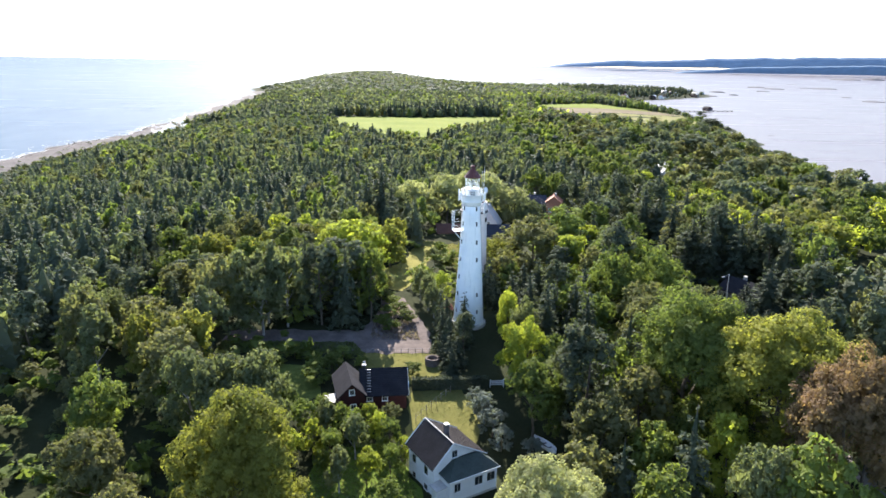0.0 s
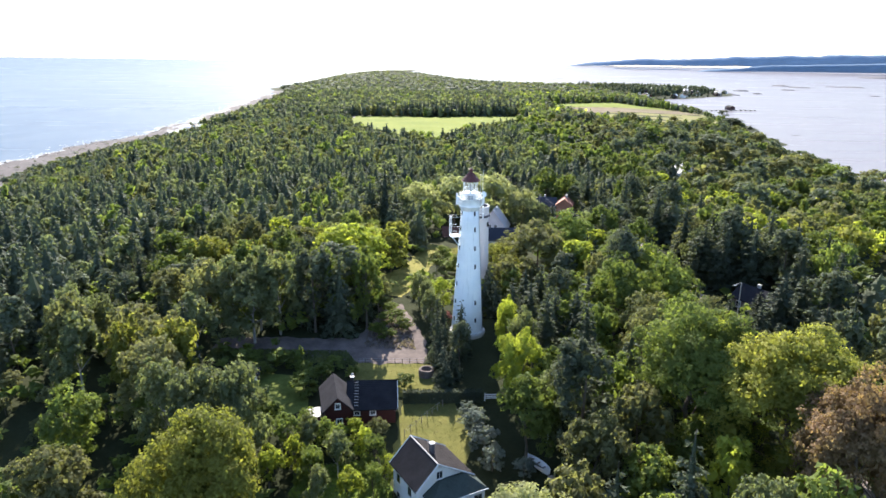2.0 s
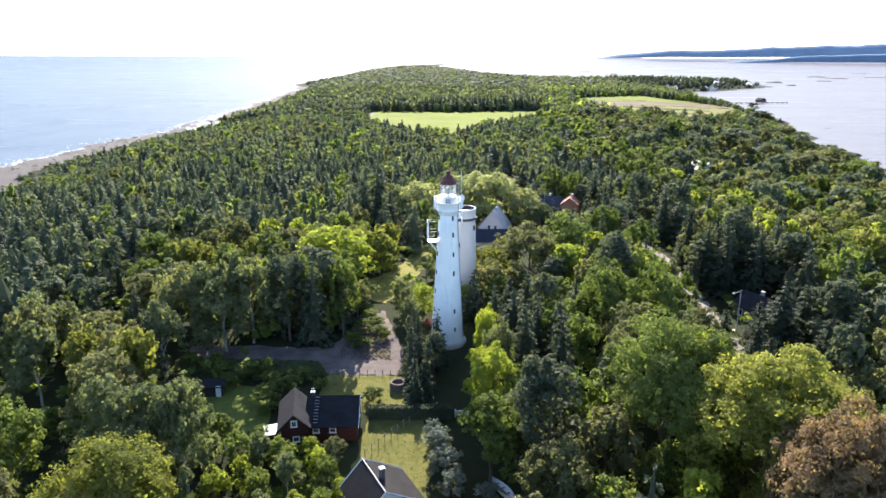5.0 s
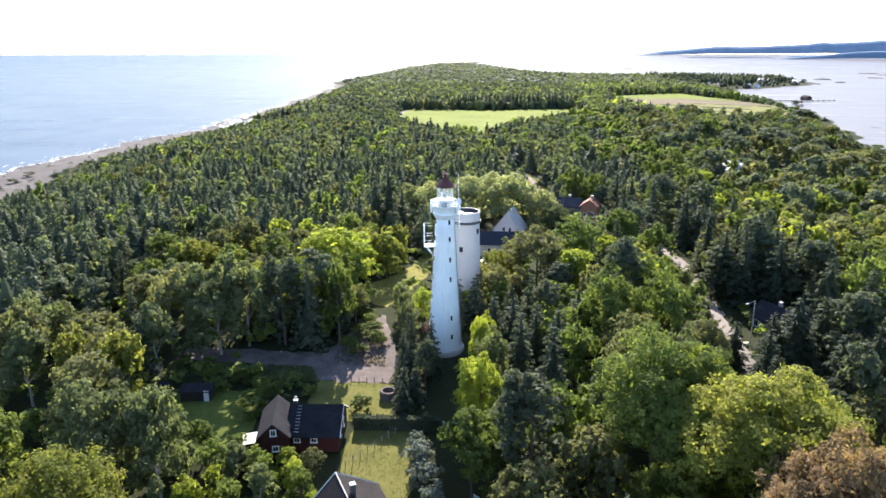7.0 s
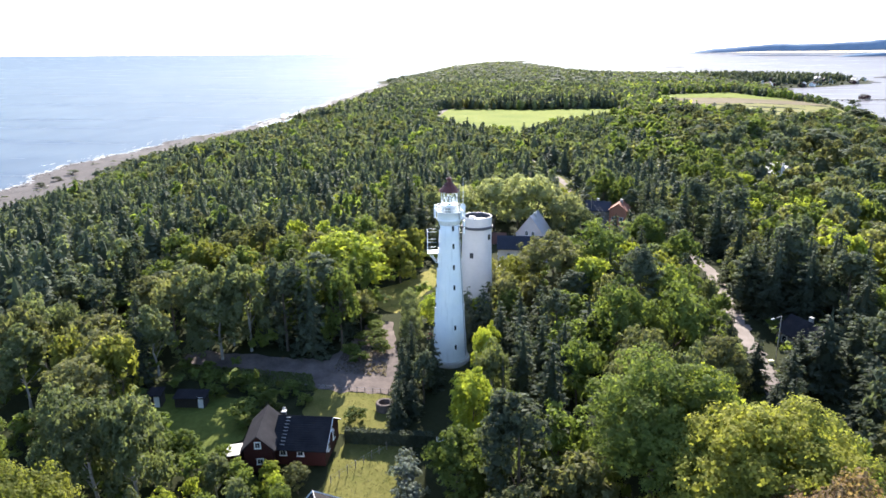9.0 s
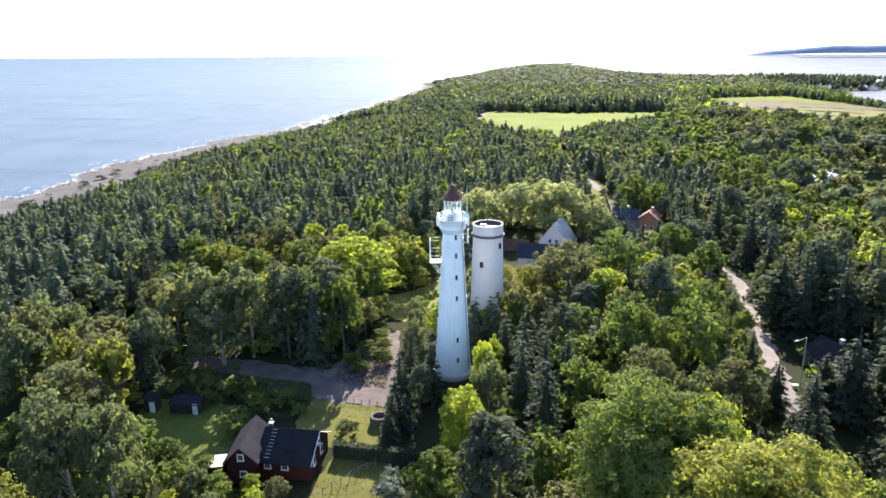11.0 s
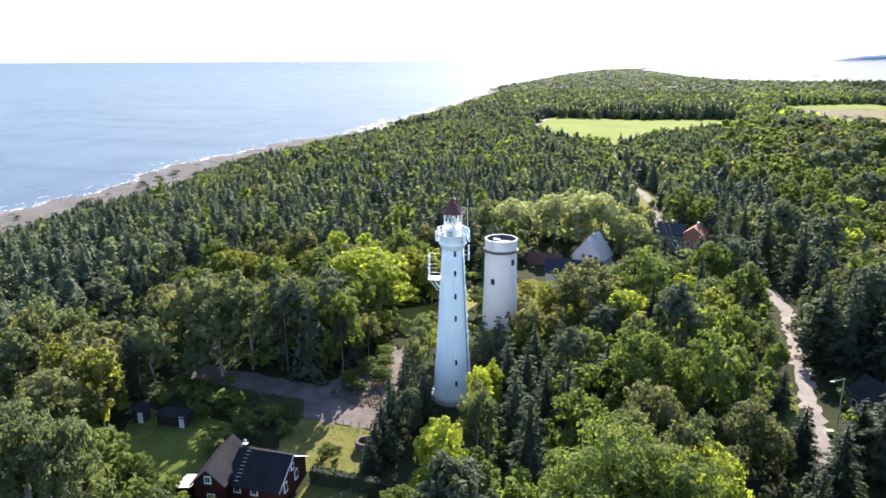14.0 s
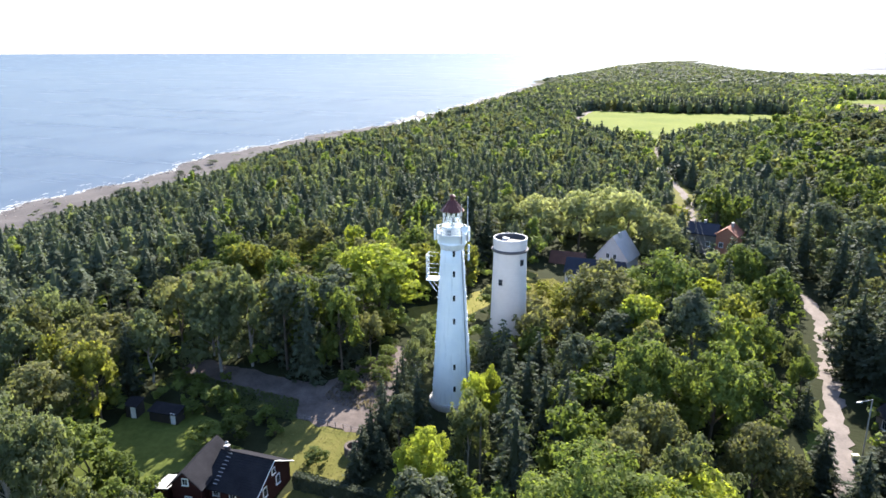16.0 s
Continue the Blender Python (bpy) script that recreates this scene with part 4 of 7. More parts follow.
def keepers_house():
    t = thing("house", pose(19.8, 202, -1.0, 0, 0, -13), "white gabled keeper's house with a pale roof", "house")
    g = -2.2
    gable_body("wall", t, 7.5, -4.0, 4.0, 7.4, 2.2, 2.2, g, WHITE_WALL)
    roof_plane(t, "roof", (0, -0.3, 7.6), (0, 7.8, 7.6), (-4.4, 7.8, 1.9), (-4.4, -0.3, 1.9), WARM_ROOF, 0.16, 12)
    roof_plane(t, "roof", (0, 7.8, 7.6), (0, -0.3, 7.6), (4.4, -0.3, 1.9), (4.4, 7.8, 1.9), WARM_ROOF, 0.16, 12)
    windows_on(t, [(-0.9, 2.6, 0.8, 1.1), (0.9, 2.6, 0.8, 1.1), (-2.2, -0.8, 0.9, 1.2), (2.2, -0.8, 0.9, 1.2)], pose(0, -0.03, 0))
    chimney(t, (0.6, 3.0, 6.6), 0.7, 1.3, CONCRETE)
    # outbuilding with a dark roof, its long side to the garden
    t = thing("outbuilding", pose(25, 188.2, 0.8, 0, 0, 94), "white outbuilding with a dark blue roof", "outbuilding")
    gable_body("wall", t, 12.6, -3.2, 3.2, 3.7, 1.5, 1.5, g - 0.8, WHITE_WALL)
    roof_plane(t, "roof", (0, -0.3, 3.95), (0, 12.9, 3.95), (-3.7, 12.9, 1.3), (-3.7, -0.3, 1.3), NAVY_ROOF, 0.15, 8)
    roof_plane(t, "roof", (0, 12.9, 3.95), (0, -0.3, 3.95), (3.7, -0.3, 1.3), (3.7, 12.9, 1.3), NAVY_ROOF, 0.15, 8)
    windows_on(t, [(-3.5, -0.3, 0.8, 1.0), (0, -0.3, 0.8, 1.0), (3.5, -0.3, 0.8, 1.0)], pose(3.23, 6.3, 0, 0, 0, 90))
    windows_on(t, [(-3.5, -0.3, 0.8, 1.0), (0.5, -0.3, 0.8, 1.0), (4.5, -0.3, 0.9, 1.9)], pose(-3.23, 6.3, 0, 0, 0, -90))
    t = thing("outbuilding", pose(13.0, 203.5, -1.2, 0, 0, 95), "low white outbuilding with a red-brown roof", "outbuilding")
    gable_body("wall", t, 8.2, -2.8, 2.8, 2.2, 0.2, 0.2, g + 0.2, WHITE_WALL)
    roof_plane(t, "roof", (0, -0.3, 2.4), (0, 8.5, 2.4), (-3.2, 8.5, 0.05), (-3.2, -0.3, 0.05), BROWN_ROOF, 0.15, 7)
    roof_plane(t, "roof", (0, 8.5, 2.4), (0, -0.3, 2.4), (3.2, -0.3, 0.05), (3.2, 8.5, 0.05), BROWN_ROOF, 0.15, 7)
    windows_on(t, [(-2.6, -1.2, 0.8, 0.9), (2.6, -1.2, 0.8, 0.9)], pose(-2.83, 4.1, 0, 0, 0, -90))


def cottage(x, y, yaw, length, half, wall_h, roof_h, wall, roof, label, low=None):
    g = (gz(x, y) if low is None else low) - 0.3
    t = thing("house", pose(x, y, g, 0, 0, yaw), label, "house")
    e = wall_h
    gable_body("wall", t, length, -half, half, e + roof_h, e, e, -0.5, wall)
    for s in (-1, 1):
        a, b = (0, -0.3, e + roof_h + 0.18), (0, length + 0.3, e + roof_h + 0.18)
        c, d = (s * (half + 0.4), length + 0.3, e - 0.1), (s * (half + 0.4), -0.3, e - 0.1)
        roof_plane(t, "roof", a, b, c, d, roof, 0.15)
    windows_on(t, [(-half * 0.45, e * 0.55, 0.9, 1.1), (half * 0.45, e * 0.55, 0.9, 1.1)], pose(0, -0.03, 0))
    windows_on(t, [(-length * 0.25, e * 0.55, 0.9, 1.1), (length * 0.25, e * 0.55, 0.9, 1.1)], pose(-half - 0.03, length / 2, 0, 0, 0, -90))
    chimney(t, (0.4, length * 0.5, e + roof_h - 0.4), 0.6, 1.2, CONCRETE)
    return t


lighthouse()
old_tower()
white_house()
red_house()
keepers_house()
cottage(45.0, 225.5, -14, 6.5, 2.5, 6.2, 1.9, ORANGE_WOOD, ORANGE_TILE, "shaded orange house with a tiled roof among trees")
cottage(43.0, 230, 80, 7.5, 3.0, 5.6, 2.2, GREY_WOOD, NAVY_ROOF, "small dark-roofed cottage beside the orange house")
cottage(121, 328, 20, 8, 3.4, 4.2, 3.2, WHITE_WALL, PALE_ROOF, "white house with a pale roof among trees")
cottage(127, 340, 25, 7, 2.8, 3.4, 2.4, WHITE_WALL, PALE_ROOF, "white annexe with a pale roof among trees")
cottage(73.0, 136, 28, 7.5, 3.0, 2.5, 2.3, GREY_WOOD, TAR_ROOF, "shaded grey house with a black roof beneath spruces")


# ---- trees ----
def leaf_quads(rng, centres, normals, size, loose=0.55):
    """Leaf sprays at the centres, three-cornered, facing roughly along the normals."""
    n = len(centres)
    nn = normals + rng.normal(0, loose, (n, 3))
    nn /= np.linalg.norm(nn, axis=1, keepdims=True)
    ref = rng.normal(0, 1, (n, 3))
    u = np.cross(nn, ref)
    u /= np.linalg.norm(u, axis=1, keepdims=True)
    v = np.cross(nn, u)
    s = (size * rng.uniform(0.6, 1.35, n))[:, None]
    return np.stack([centres - u * s, centres + u * s * 0.6 - v * s * rng.uniform(0.5, 1.0, (n, 1)), centres + u * s * 0.5 + v * s * rng.uniform(0.5, 1.0, (n, 1))], 1)


def ball(centre, radii, seg=6, rings=3):
    """Triangles of a rough ball, for the dense inside of a crown."""
    rows = [[(centre[0], centre[1], centre[2] - radii[2])] * seg]
    for i in range(1, rings + 1):
        b = math.pi * (i / (rings + 1) - 0.5)
        rows.append([(centre[0] + radii[0] * math.cos(b) * math.cos(6.2832 * k / seg), centre[1] + radii[1] * math.cos(b) * math.sin(6.2832 * k / seg), centre[2] + radii[2] * math.sin(b)) for k in range(seg)])
    rows.append([(centre[0], centre[1], centre[2] + radii[2])] * seg)
    out = []
    for i, (a, b) in enumerate(zip(rows, rows[1:])):
        for k in range(seg):
            j = (k + 1) % seg
            if i < len(rows) - 2:
                out.append((a[k], b[j], b[k]))
            if i > 0:
                out.append((a[k], a[j], b[j]))
    return np.array(out)


def crown_quads(seed, n, size, h=14.0, r=5.0, low=0.3, lobes=16, dense=0.42, core=(5, 2)):
    """A broad-leaved crown: boughs rounded over by clumps of leaves, tall in the middle, ragged round the rim, with dark gaps between them."""
    rng = np.random.default_rng(seed)
    lobes = max(3, int(lobes * 0.7))
    a = np.arange(lobes) * 2.39996 + rng.normal(0, 0.45, lobes)
    f = np.sqrt((np.arange(lobes) + rng.uniform(0, 1, lobes)) / lobes) * 0.76
    f[0] = 0.06
    side = rng.uniform(0, 1, lobes) < 0.34
    side[0] = False
    f = np.where(side, rng.uniform(0.55, 0.85, lobes), f)
    rl = r * rng.uniform(0.28, 0.44, lobes) * (1.2 - 0.42 * f)
    tall = rl * rng.uniform(0.9, 1.5, lobes) * min(1.45, h / (2.8 * r))
    ztop = h * (1 - 0.4 * f ** 2.2) * rng.uniform(0.84, 1.0, lobes) * np.where(side, rng.uniform(0.45, 0.8, lobes), 1)
    c = np.stack([r * f * np.cos(a), r * f * np.sin(a), np.maximum(ztop - tall, h * low + 0.6 * tall)], 1)
    rad = np.stack([rl, rl * rng.uniform(0.85, 1.15, lobes), tall], 1)
    w = rl * tall
    # clumps over the boughs
    count = int(np.clip(n // 20, 8, 620))
    k = rng.choice(lobes, 4 * count, p=w / w.sum())
    d = rng.normal(0, 1, (4 * count, 3))
    d /= np.linalg.norm(d, axis=1, keepdims=True)
    d[:, 2] = np.where(d[:, 2] < -0.4, -d[:, 2], d[:, 2])
    p = c[k] + d * rad[k] * rng.uniform(0.82, 1.12, (len(k), 1))
    deep = np.zeros(len(p), bool)
    for j in range(lobes):
        deep |= (((p - c[j]) / rad[j]) ** 2).sum(1) < 0.5
    keep = np.where(~deep)[0][:count]
    p, d = p[keep], d[keep]
    m = len(p)
    own = r * (0.075 + 0.62 / math.sqrt(m + 8)) * rng.uniform(0.6, 1.4, m)
    # leaves over the clumps
    q = rng.choice(m, n, p=own ** 2 / (own ** 2).sum())
    e = rng.normal(0, 1, (n, 3)) + 0.7 * d[q] + [0, 0, 0.4]
    e /= np.linalg.norm(e, axis=1, keepdims=True)
    spot = p[q] + e * own[q][:, None] * [1, 1, 0.8] * (0.35 + 0.95 * rng.uniform(0, 1, (n, 1)))
    leaves = leaf_quads(rng, spot, e + 0.35 * d[q] + [0, 0, 0.25], size, 0.5)
    inner = max(8, n // 7)
    k = rng.choice(lobes, inner, p=w / w.sum())
    d = rng.normal(0, 1, (inner, 3))
    fill = leaf_quads(rng, c[k] + d / np.linalg.norm(d, axis=1, keepdims=True) * rad[k] * rng.uniform(0.2, 0.8, (inner, 1)), d, size * 2.1, 0.5)
    return np.concatenate([leaves, fill] + [ball(c[j], rad[j] * dense * 0.8, *core) for j in range(lobes)])


def dome_quads(seed, n, size, h=14.0, r=5.0, low=0.1, peak=1.0, loose=0.35, core=(6, 3)):
    """The crown of a tree in a closed wood: one rounded, knobbly dome of sprays."""
    rng = np.random.default_rng(seed)
    f = rng.uniform(0, 1, n) ** 0.8
    a = rng.uniform(0, 6.283, n)
    knob = np.array([0.8 + 0.45 * noise.noise((2.2 * math.cos(t), 2.2 * math.sin(t), 4.0 * g + seed)) for t, g in zip(a, f)])
    wide = np.sqrt(np.clip(1 - np.clip((f - 0.35) / 0.68, 0, 1) ** (1.6 / peak), 0.0, 1)) * (0.75 + 0.25 * np.clip(f / 0.35, 0, 1))
    rad = r * wide * knob * rng.uniform(0.8, 1.08, n)
    z = h * (low + (1 - low) * f) * (0.97 + 0.06 * rng.uniform(0, 1, n))
    p = np.stack([rad * np.cos(a), rad * np.sin(a), z], 1)
    d = np.stack([np.cos(a), np.sin(a), 0.2 + 1.6 * f ** 2], 1)
    d /= np.linalg.norm(d, axis=1, keepdims=True)
    z0, z1 = h * low, h * 0.93
    inner = ball((0, 0, (z0 + z1) / 2 - 0.03 * h), (r * 0.66, r * 0.66, (z1 - z0) / 2), *core)
    return np.concatenate([leaf_quads(rng, p, d, size, loose), inner])


def conifer_quads(seed, whorls, arms, pieces, h=15.0, r=2.7, low=0.06, size=0.5, droop=0.3):
    """A spruce: whorls of drooping boughs that shorten towards the tip."""
    rng = np.random.default_rng(seed)
    out = []
    for w in range(whorls):
        f = (w + rng.uniform(-0.3, 0.3)) / whorls
        f = min(max(f, 0), 0.985)
        z = h * (low + (1 - low) * f)
        reach = r * (1 - f) ** 0.8 * rng.uniform(0.8, 1.1) + 0.12
        m = max(3, int(round(arms * (1 - 0.45 * f))))
        a0 = rng.uniform(0, 6.28)
        for k in range(m):
            a = a0 + 6.283 * k / m + rng.normal(0, 0.12)
            ln = reach * rng.uniform(0.55, 1.2)
            dirv = np.array([math.cos(a), math.sin(a), 0])
            side = np.array([-math.sin(a), math.cos(a), 0])
            for q in range(pieces):
                g0, g1 = q / pieces, (q + 1) / pieces
                wid = size * (1 - 0.5 * g0) * rng.uniform(0.8, 1.2) * (0.5 + 0.5 * (1 - f))
                z0 = z - droop * ln * g0 ** 1.3 + rng.normal(0, 0.05)
                z1 = z - droop * ln * g1 ** 1.3 + rng.normal(0, 0.08) - 0.05
                p0, p1 = dirv * ln * g0, dirv * ln * (g1 + 0.12)
                pm = (p0 + p1) / 2
                zm = (z0 + z1) / 2
                dz = wid * 0.45
                out.append([(p0[0], p0[1], z0), (pm[0] - side[0] * wid, pm[1] - side[1] * wid, zm - dz), (p1[0], p1[1], z1), (pm[0] + side[0] * wid, pm[1] + side[1] * wid, zm - dz)])
    V = np.array(out)
    V = np.concatenate([V[:, [0, 1, 2]], V[:, [0, 2, 3]]])
    ring = [(0.62 * r * math.cos(1.257 * k), 0.62 * r * math.sin(1.257 * k), h * low) for k in range(5)]
    return np.concatenate([V, np.array([(ring[k], ring[(k + 1) % 5], (0, 0, h * 0.92)) for k in range(5)])])


def spire_quads(seed, n, size, h=15.0, r=2.7, low=0.03, full=0.85, tiers=8):
    """A conifer seen from afar: tiers of boughs over a tapering, uneven spire."""
    rng = np.random.default_rng(seed)
    f = 1 - rng.uniform(0, 1, n) ** 0.62
    a = rng.uniform(0, 6.283, n)
    tier = f * tiers + 0.35 * np.sin(3 * a + seed)
    out = 1 - (tier - np.floor(tier))
    knob = np.array([0.92 + 0.5 * noise.noise((1.7 * math.cos(t), 1.7 * math.sin(t), math.floor(g) * 0.9 + seed)) for t, g in zip(a, tier)])
    rad = r * (1 - f) ** full * (0.66 + 0.42 * out) * knob + 0.08
    p = np.stack([rad * np.cos(a), rad * np.sin(a), h * (low + (1 - low) * f)], 1)
    d = np.stack([np.cos(a), np.sin(a), 0.35 + 0.6 * out], 1)
    d /= np.linalg.norm(d, axis=1, keepdims=True)
    leaves = leaf_quads(rng, p, d, size * (1.1 - 0.55 * f), 0.24)
    rings = [[(0.66 * r * (1 - g) ** full * math.cos(1.257 * j), 0.66 * r * (1 - g) ** full * math.sin(1.257 * j), h * (low + (0.97 - low) * g)) for j in range(5)] for g in (0.0, 0.5, 1.0)]
    body = []
    for lo, hi in zip(rings, rings[1:]):
        for j in range(5):
            i = (j + 1) % 5
            body += [(lo[j], lo[i], hi[j]), (lo[i], hi[i], hi[j])]
    return np.concatenate([leaves, np.array(body)])


def fir_quads(seed, n, h=15.0, r=2.7, low=0.05, size=0.3, full=0.85):
    """A spruce seen from near: sprays of needles along drooping, uneven boughs."""
    rng = np.random.default_rng(seed)
    boughs = 150
    f = np.sort(1 - np.sqrt(rng.uniform(0, 1, boughs)))
    a = np.arange(boughs) * 2.39996 + rng.normal(0, 0.4, boughs)
    ln = (r * (1 - f) ** full * rng.uniform(0.6, 1.2, boughs)) + 0.12
    lean = rng.uniform(0.15, 0.5, boughs)
    k = rng.choice(boughs, n, p=(ln + 0.3) / (ln + 0.3).sum())
    g = rng.uniform(0.12, 1, n) ** 0.7
    out = np.stack([np.cos(a[k]), np.sin(a[k]), -lean[k]], 1)
    side = np.stack([-np.sin(a[k]), np.cos(a[k]), np.zeros(n)], 1)
    across = rng.normal(0, 0.16, n) * ln[k] * (1.1 - 0.7 * g)
    p = out * (ln[k] * g)[:, None] + side * across[:, None]
    p[:, 2] += h * (low + (1 - low) * f[k]) - 0.25 * np.abs(across) + rng.normal(0, 0.07, n)
    p[:, 2] = np.maximum(p[:, 2], 0.2)
    s = (size * rng.uniform(0.6, 1.4, n))[:, None]
    tip = out + side * rng.normal(0, 0.5, (n, 1)) + np.stack([np.zeros(n), np.zeros(n), rng.normal(-0.05, 0.5, n)], 1)
    wid = side * rng.uniform(0.25, 0.5, (n, 1)) + rng.normal(0, 0.3, (n, 3))
    V = np.stack([p - wid * s, p + tip * s * 1.2, p + wid * s], 1)
    wide = 0.42
    ring = [(wide * r * math.cos(0.898 * j), wide * r * math.sin(0.898 * j), h * low) for j in range(7)]
    return np.concatenate([V, np.array([(ring[j], ring[(j + 1) % 7], (0, 0, h * 0.93)) for j in range(7)])])


def trunk_mesh(name, seed, h, r, limbs, spread, mat):
    """A tapered, slightly bent trunk with limbs that rise into the crown."""
    rng = np.random.default_rng(seed)
    bm = bmesh.new()
    bend = 0.12 if limbs else 0.015
    pts = [Vector((rng.normal(0, bend) * k, rng.normal(0, bend) * k, -0.6 + (h + 0.6) * k / 4)) for k in range(5)]
    for k in range(4):
        tube(bm, pts[k], pts[k + 1], r * (1 - 0.2 * k), r * (1 - 0.2 * (k + 1)), 7)
    for k in range(limbs):
        f = rng.uniform(0.35, 0.85)
        a = rng.uniform(0, 6.28)
        s = pts[0].lerp(pts[-1], f)
        e = s + Vector((math.cos(a), math.sin(a), rng.uniform(0.5, 1.1))) * spread * (1.15 - f)
        tube(bm, s, e, r * 0.4 * (1.1 - f), 0.03, 5)
    me = bpy.data.meshes.new(name)
    bm.to_mesh(me)
    bm.free()
    me.materials.append(mat)
    return me


TEMPLATE = {}


def template(kind, variant, detail):
    """Trunk and crown meshes of a kind of tree, shared by all trees alike: 14 m high and 5 m in radius, conifers 15 m and 2.7 m.
    detail: 0 for the wood's ordinary trees, 1 for those that stand out, 2 for the broadest and nearest."""
    key = (kind, variant, detail)
    if key not in TEMPLATE:
        seed = 17 * variant + 101 * (sorted(LEAVES).index(kind) if kind != "red" else 40) + 5
        if kind == "spruce":
            V = fir_quads(seed, (1800, 4000, 5000)[detail], size=(0.36, 0.26, 0.24)[detail])
            trunk = trunk_mesh("trunk", seed, 14.0, 0.17, 0, 0, BARK)
        elif kind == "pine":
            V = crown_quads(seed, (1900, 4500, 6000)[detail], (0.28, 0.2, 0.17)[detail], 14, 3.0, 0.2, 22)
            trunk = trunk_mesh("trunk", seed, 12.5, 0.24, 7, 2.4, BARK)
        else:
            low = 0.04 if detail == 2 else (0.12 if kind in ("green", "lime", "golden", "brown") else 0.18)
            V = crown_quads(seed, (1850, 5200, 36000)[detail], (0.36, 0.24, 0.115)[detail], 14, 5, low, (20, 26, 46)[detail], 0.42)
            trunk = trunk_mesh("trunk", seed, 10.5, 0.3, 9, 4.2, PALE_BARK if kind == "birch" else BARK)
        TEMPLATE[key] = (trunk, quad_mesh("crown", V, LEAVES[kind]))
    return TEMPLATE[key]


WORDS = {
    "spruce": "dark green spruce with drooping boughs", "pine": "dark green pine with a clumped crown", "birch": "light green birch with an airy crown",
    "green": "leafy green broad-leaved tree", "lime": "bright yellow-green broad-leaved tree", "golden": "broad-leaved tree turning golden yellow",
    "brown": "broad-leaved tree with rusty brown leaves", "olive": "dull olive broad-leaved tree", "red": "red-leaved shrub", "silver": "silvery grey-leaved garden tree", "willow": "broad pale green tree behind the keeper's house",
}
STANDING = []
tree_rng = np.random.default_rng(77)


def plant(kind, x, y, top, r, fine=True, words="", name="tree", group=""):
    """A tree whose crown reaches the height top, in metres above the datum, and the radius r."""
    z = gz(x, y)
    h = top - z
    detail = (2 if r > 5.2 and y < 92 else 1) if fine else 0
    trunk, crown = template(kind, int(tree_rng.integers(0, 3)), detail)
    conifer = kind == "spruce"
    base = (15.0, 2.7) if conifer else ((14.0, 3.0) if kind == "pine" else (14.0, 5.0))
    t = thing(name, pose(x, y, z, 0, 0, float(tree_rng.uniform(0, 360))), words or WORDS[kind], "tree" if name == "tree" else "shrub", group)
    sxy, sz = r / base[1], h / base[0]
    for label, me in (("trunk", trunk), ("crown", crown)):
        o = new(label, me)
        o.parent = t
        w = min(sxy, sz) if label == "trunk" else sxy
        o.scale = (w, w, sz)
    STANDING.append((x, y, r, h))
    return t


# trees that stand out, each at its place
plant("birch", -57, 111.5, 13.0, 3.8)
plant("birch", -25, 81, 14.2, 4.6)
plant("birch", -20.5, 82, 14.4, 4.0)
plant("golden", -17, 60, 19.0, 6.6, words="large broad-leaved tree tinged with yellow")
plant("green", -42, 82, 9.8, 3.8)
plant("olive", -37, 69, 9.5, 4.2)
plant("olive", -30, 61, 7.5, 3.6)
plant("lime", -14.8, 148, 15.6, 7.8, words="broad bright yellow-green tree beside the lawn")
plant("green", -20, 152, 12, 5.0)
plant("golden", -9.5, 138, 6.5, 3.2)
plant("spruce", -11, 186, 24.0, 5.4, words="very tall dark spruce beyond the lawn")
plant("spruce", -8.6, 192, 17.0, 4.4)
plant("spruce", -14.4, 188, 16.0, 4.6)
plant("spruce", -18.5, 184, 16.5, 4.6)
plant("spruce", -12.6, 192, 14.0, 4.2)
plant("spruce", -15.5, 190, 19.5, 4.4)
plant("lime", 17.4, 98, 11.2, 3.4)
plant("lime", 16.2, 103, 9.0, 2.8)
plant("green", 17.2, 87, 9.2, 4.0)
plant("birch", 20.5, 90, 9.0, 3.4)
plant("green", 39.0, 86.5, 20.6, 8.2, words="very broad green tree, the largest of the wood")
plant("golden", 47.4, 78, 21.0, 8.6, words="very broad tree with a yellowing top")
plant("brown", 49.5, 68, 20.8, 6.6)
plant("spruce", 27.3, 101, 16.4, 3.8)
plant("pine", 24, 86, 16.2, 4.2)
plant("olive", 24, 76, 10.5, 4.2)
plant("spruce", 31.7, 67, 14.8, 3.6)
plant("birch", 37, 61, 13.5, 3.6)
plant("willow", 14, 58, 12.4, 5.4, words="broad pale green tree below the white house")
plant("green", 37.3, 122, 16.6, 5.0)
plant("olive", 39.6, 112, 13.8, 4.2)
plant("olive", 37.6, 105.5, 13.2, 3.8)
plant("birch", 44.8, 101, 15.8, 4.6)
plant("green", 46, 123.5, 16.2, 4.8)
plant("olive", 50.5, 114, 12.0, 4.0)
plant("spruce", 68.4, 123.5, 14.4, 4.4, words="broad dark spruce before the black-roofed house")
plant("spruce", 73.5, 126, 12.5, 3.6)
plant("spruce", 61.9, 117.5, 9.4, 3.0)
plant("spruce", 65.6, 126.5, 8.4, 2.8)
plant("spruce", 70.4, 112, 12.0, 3.8)
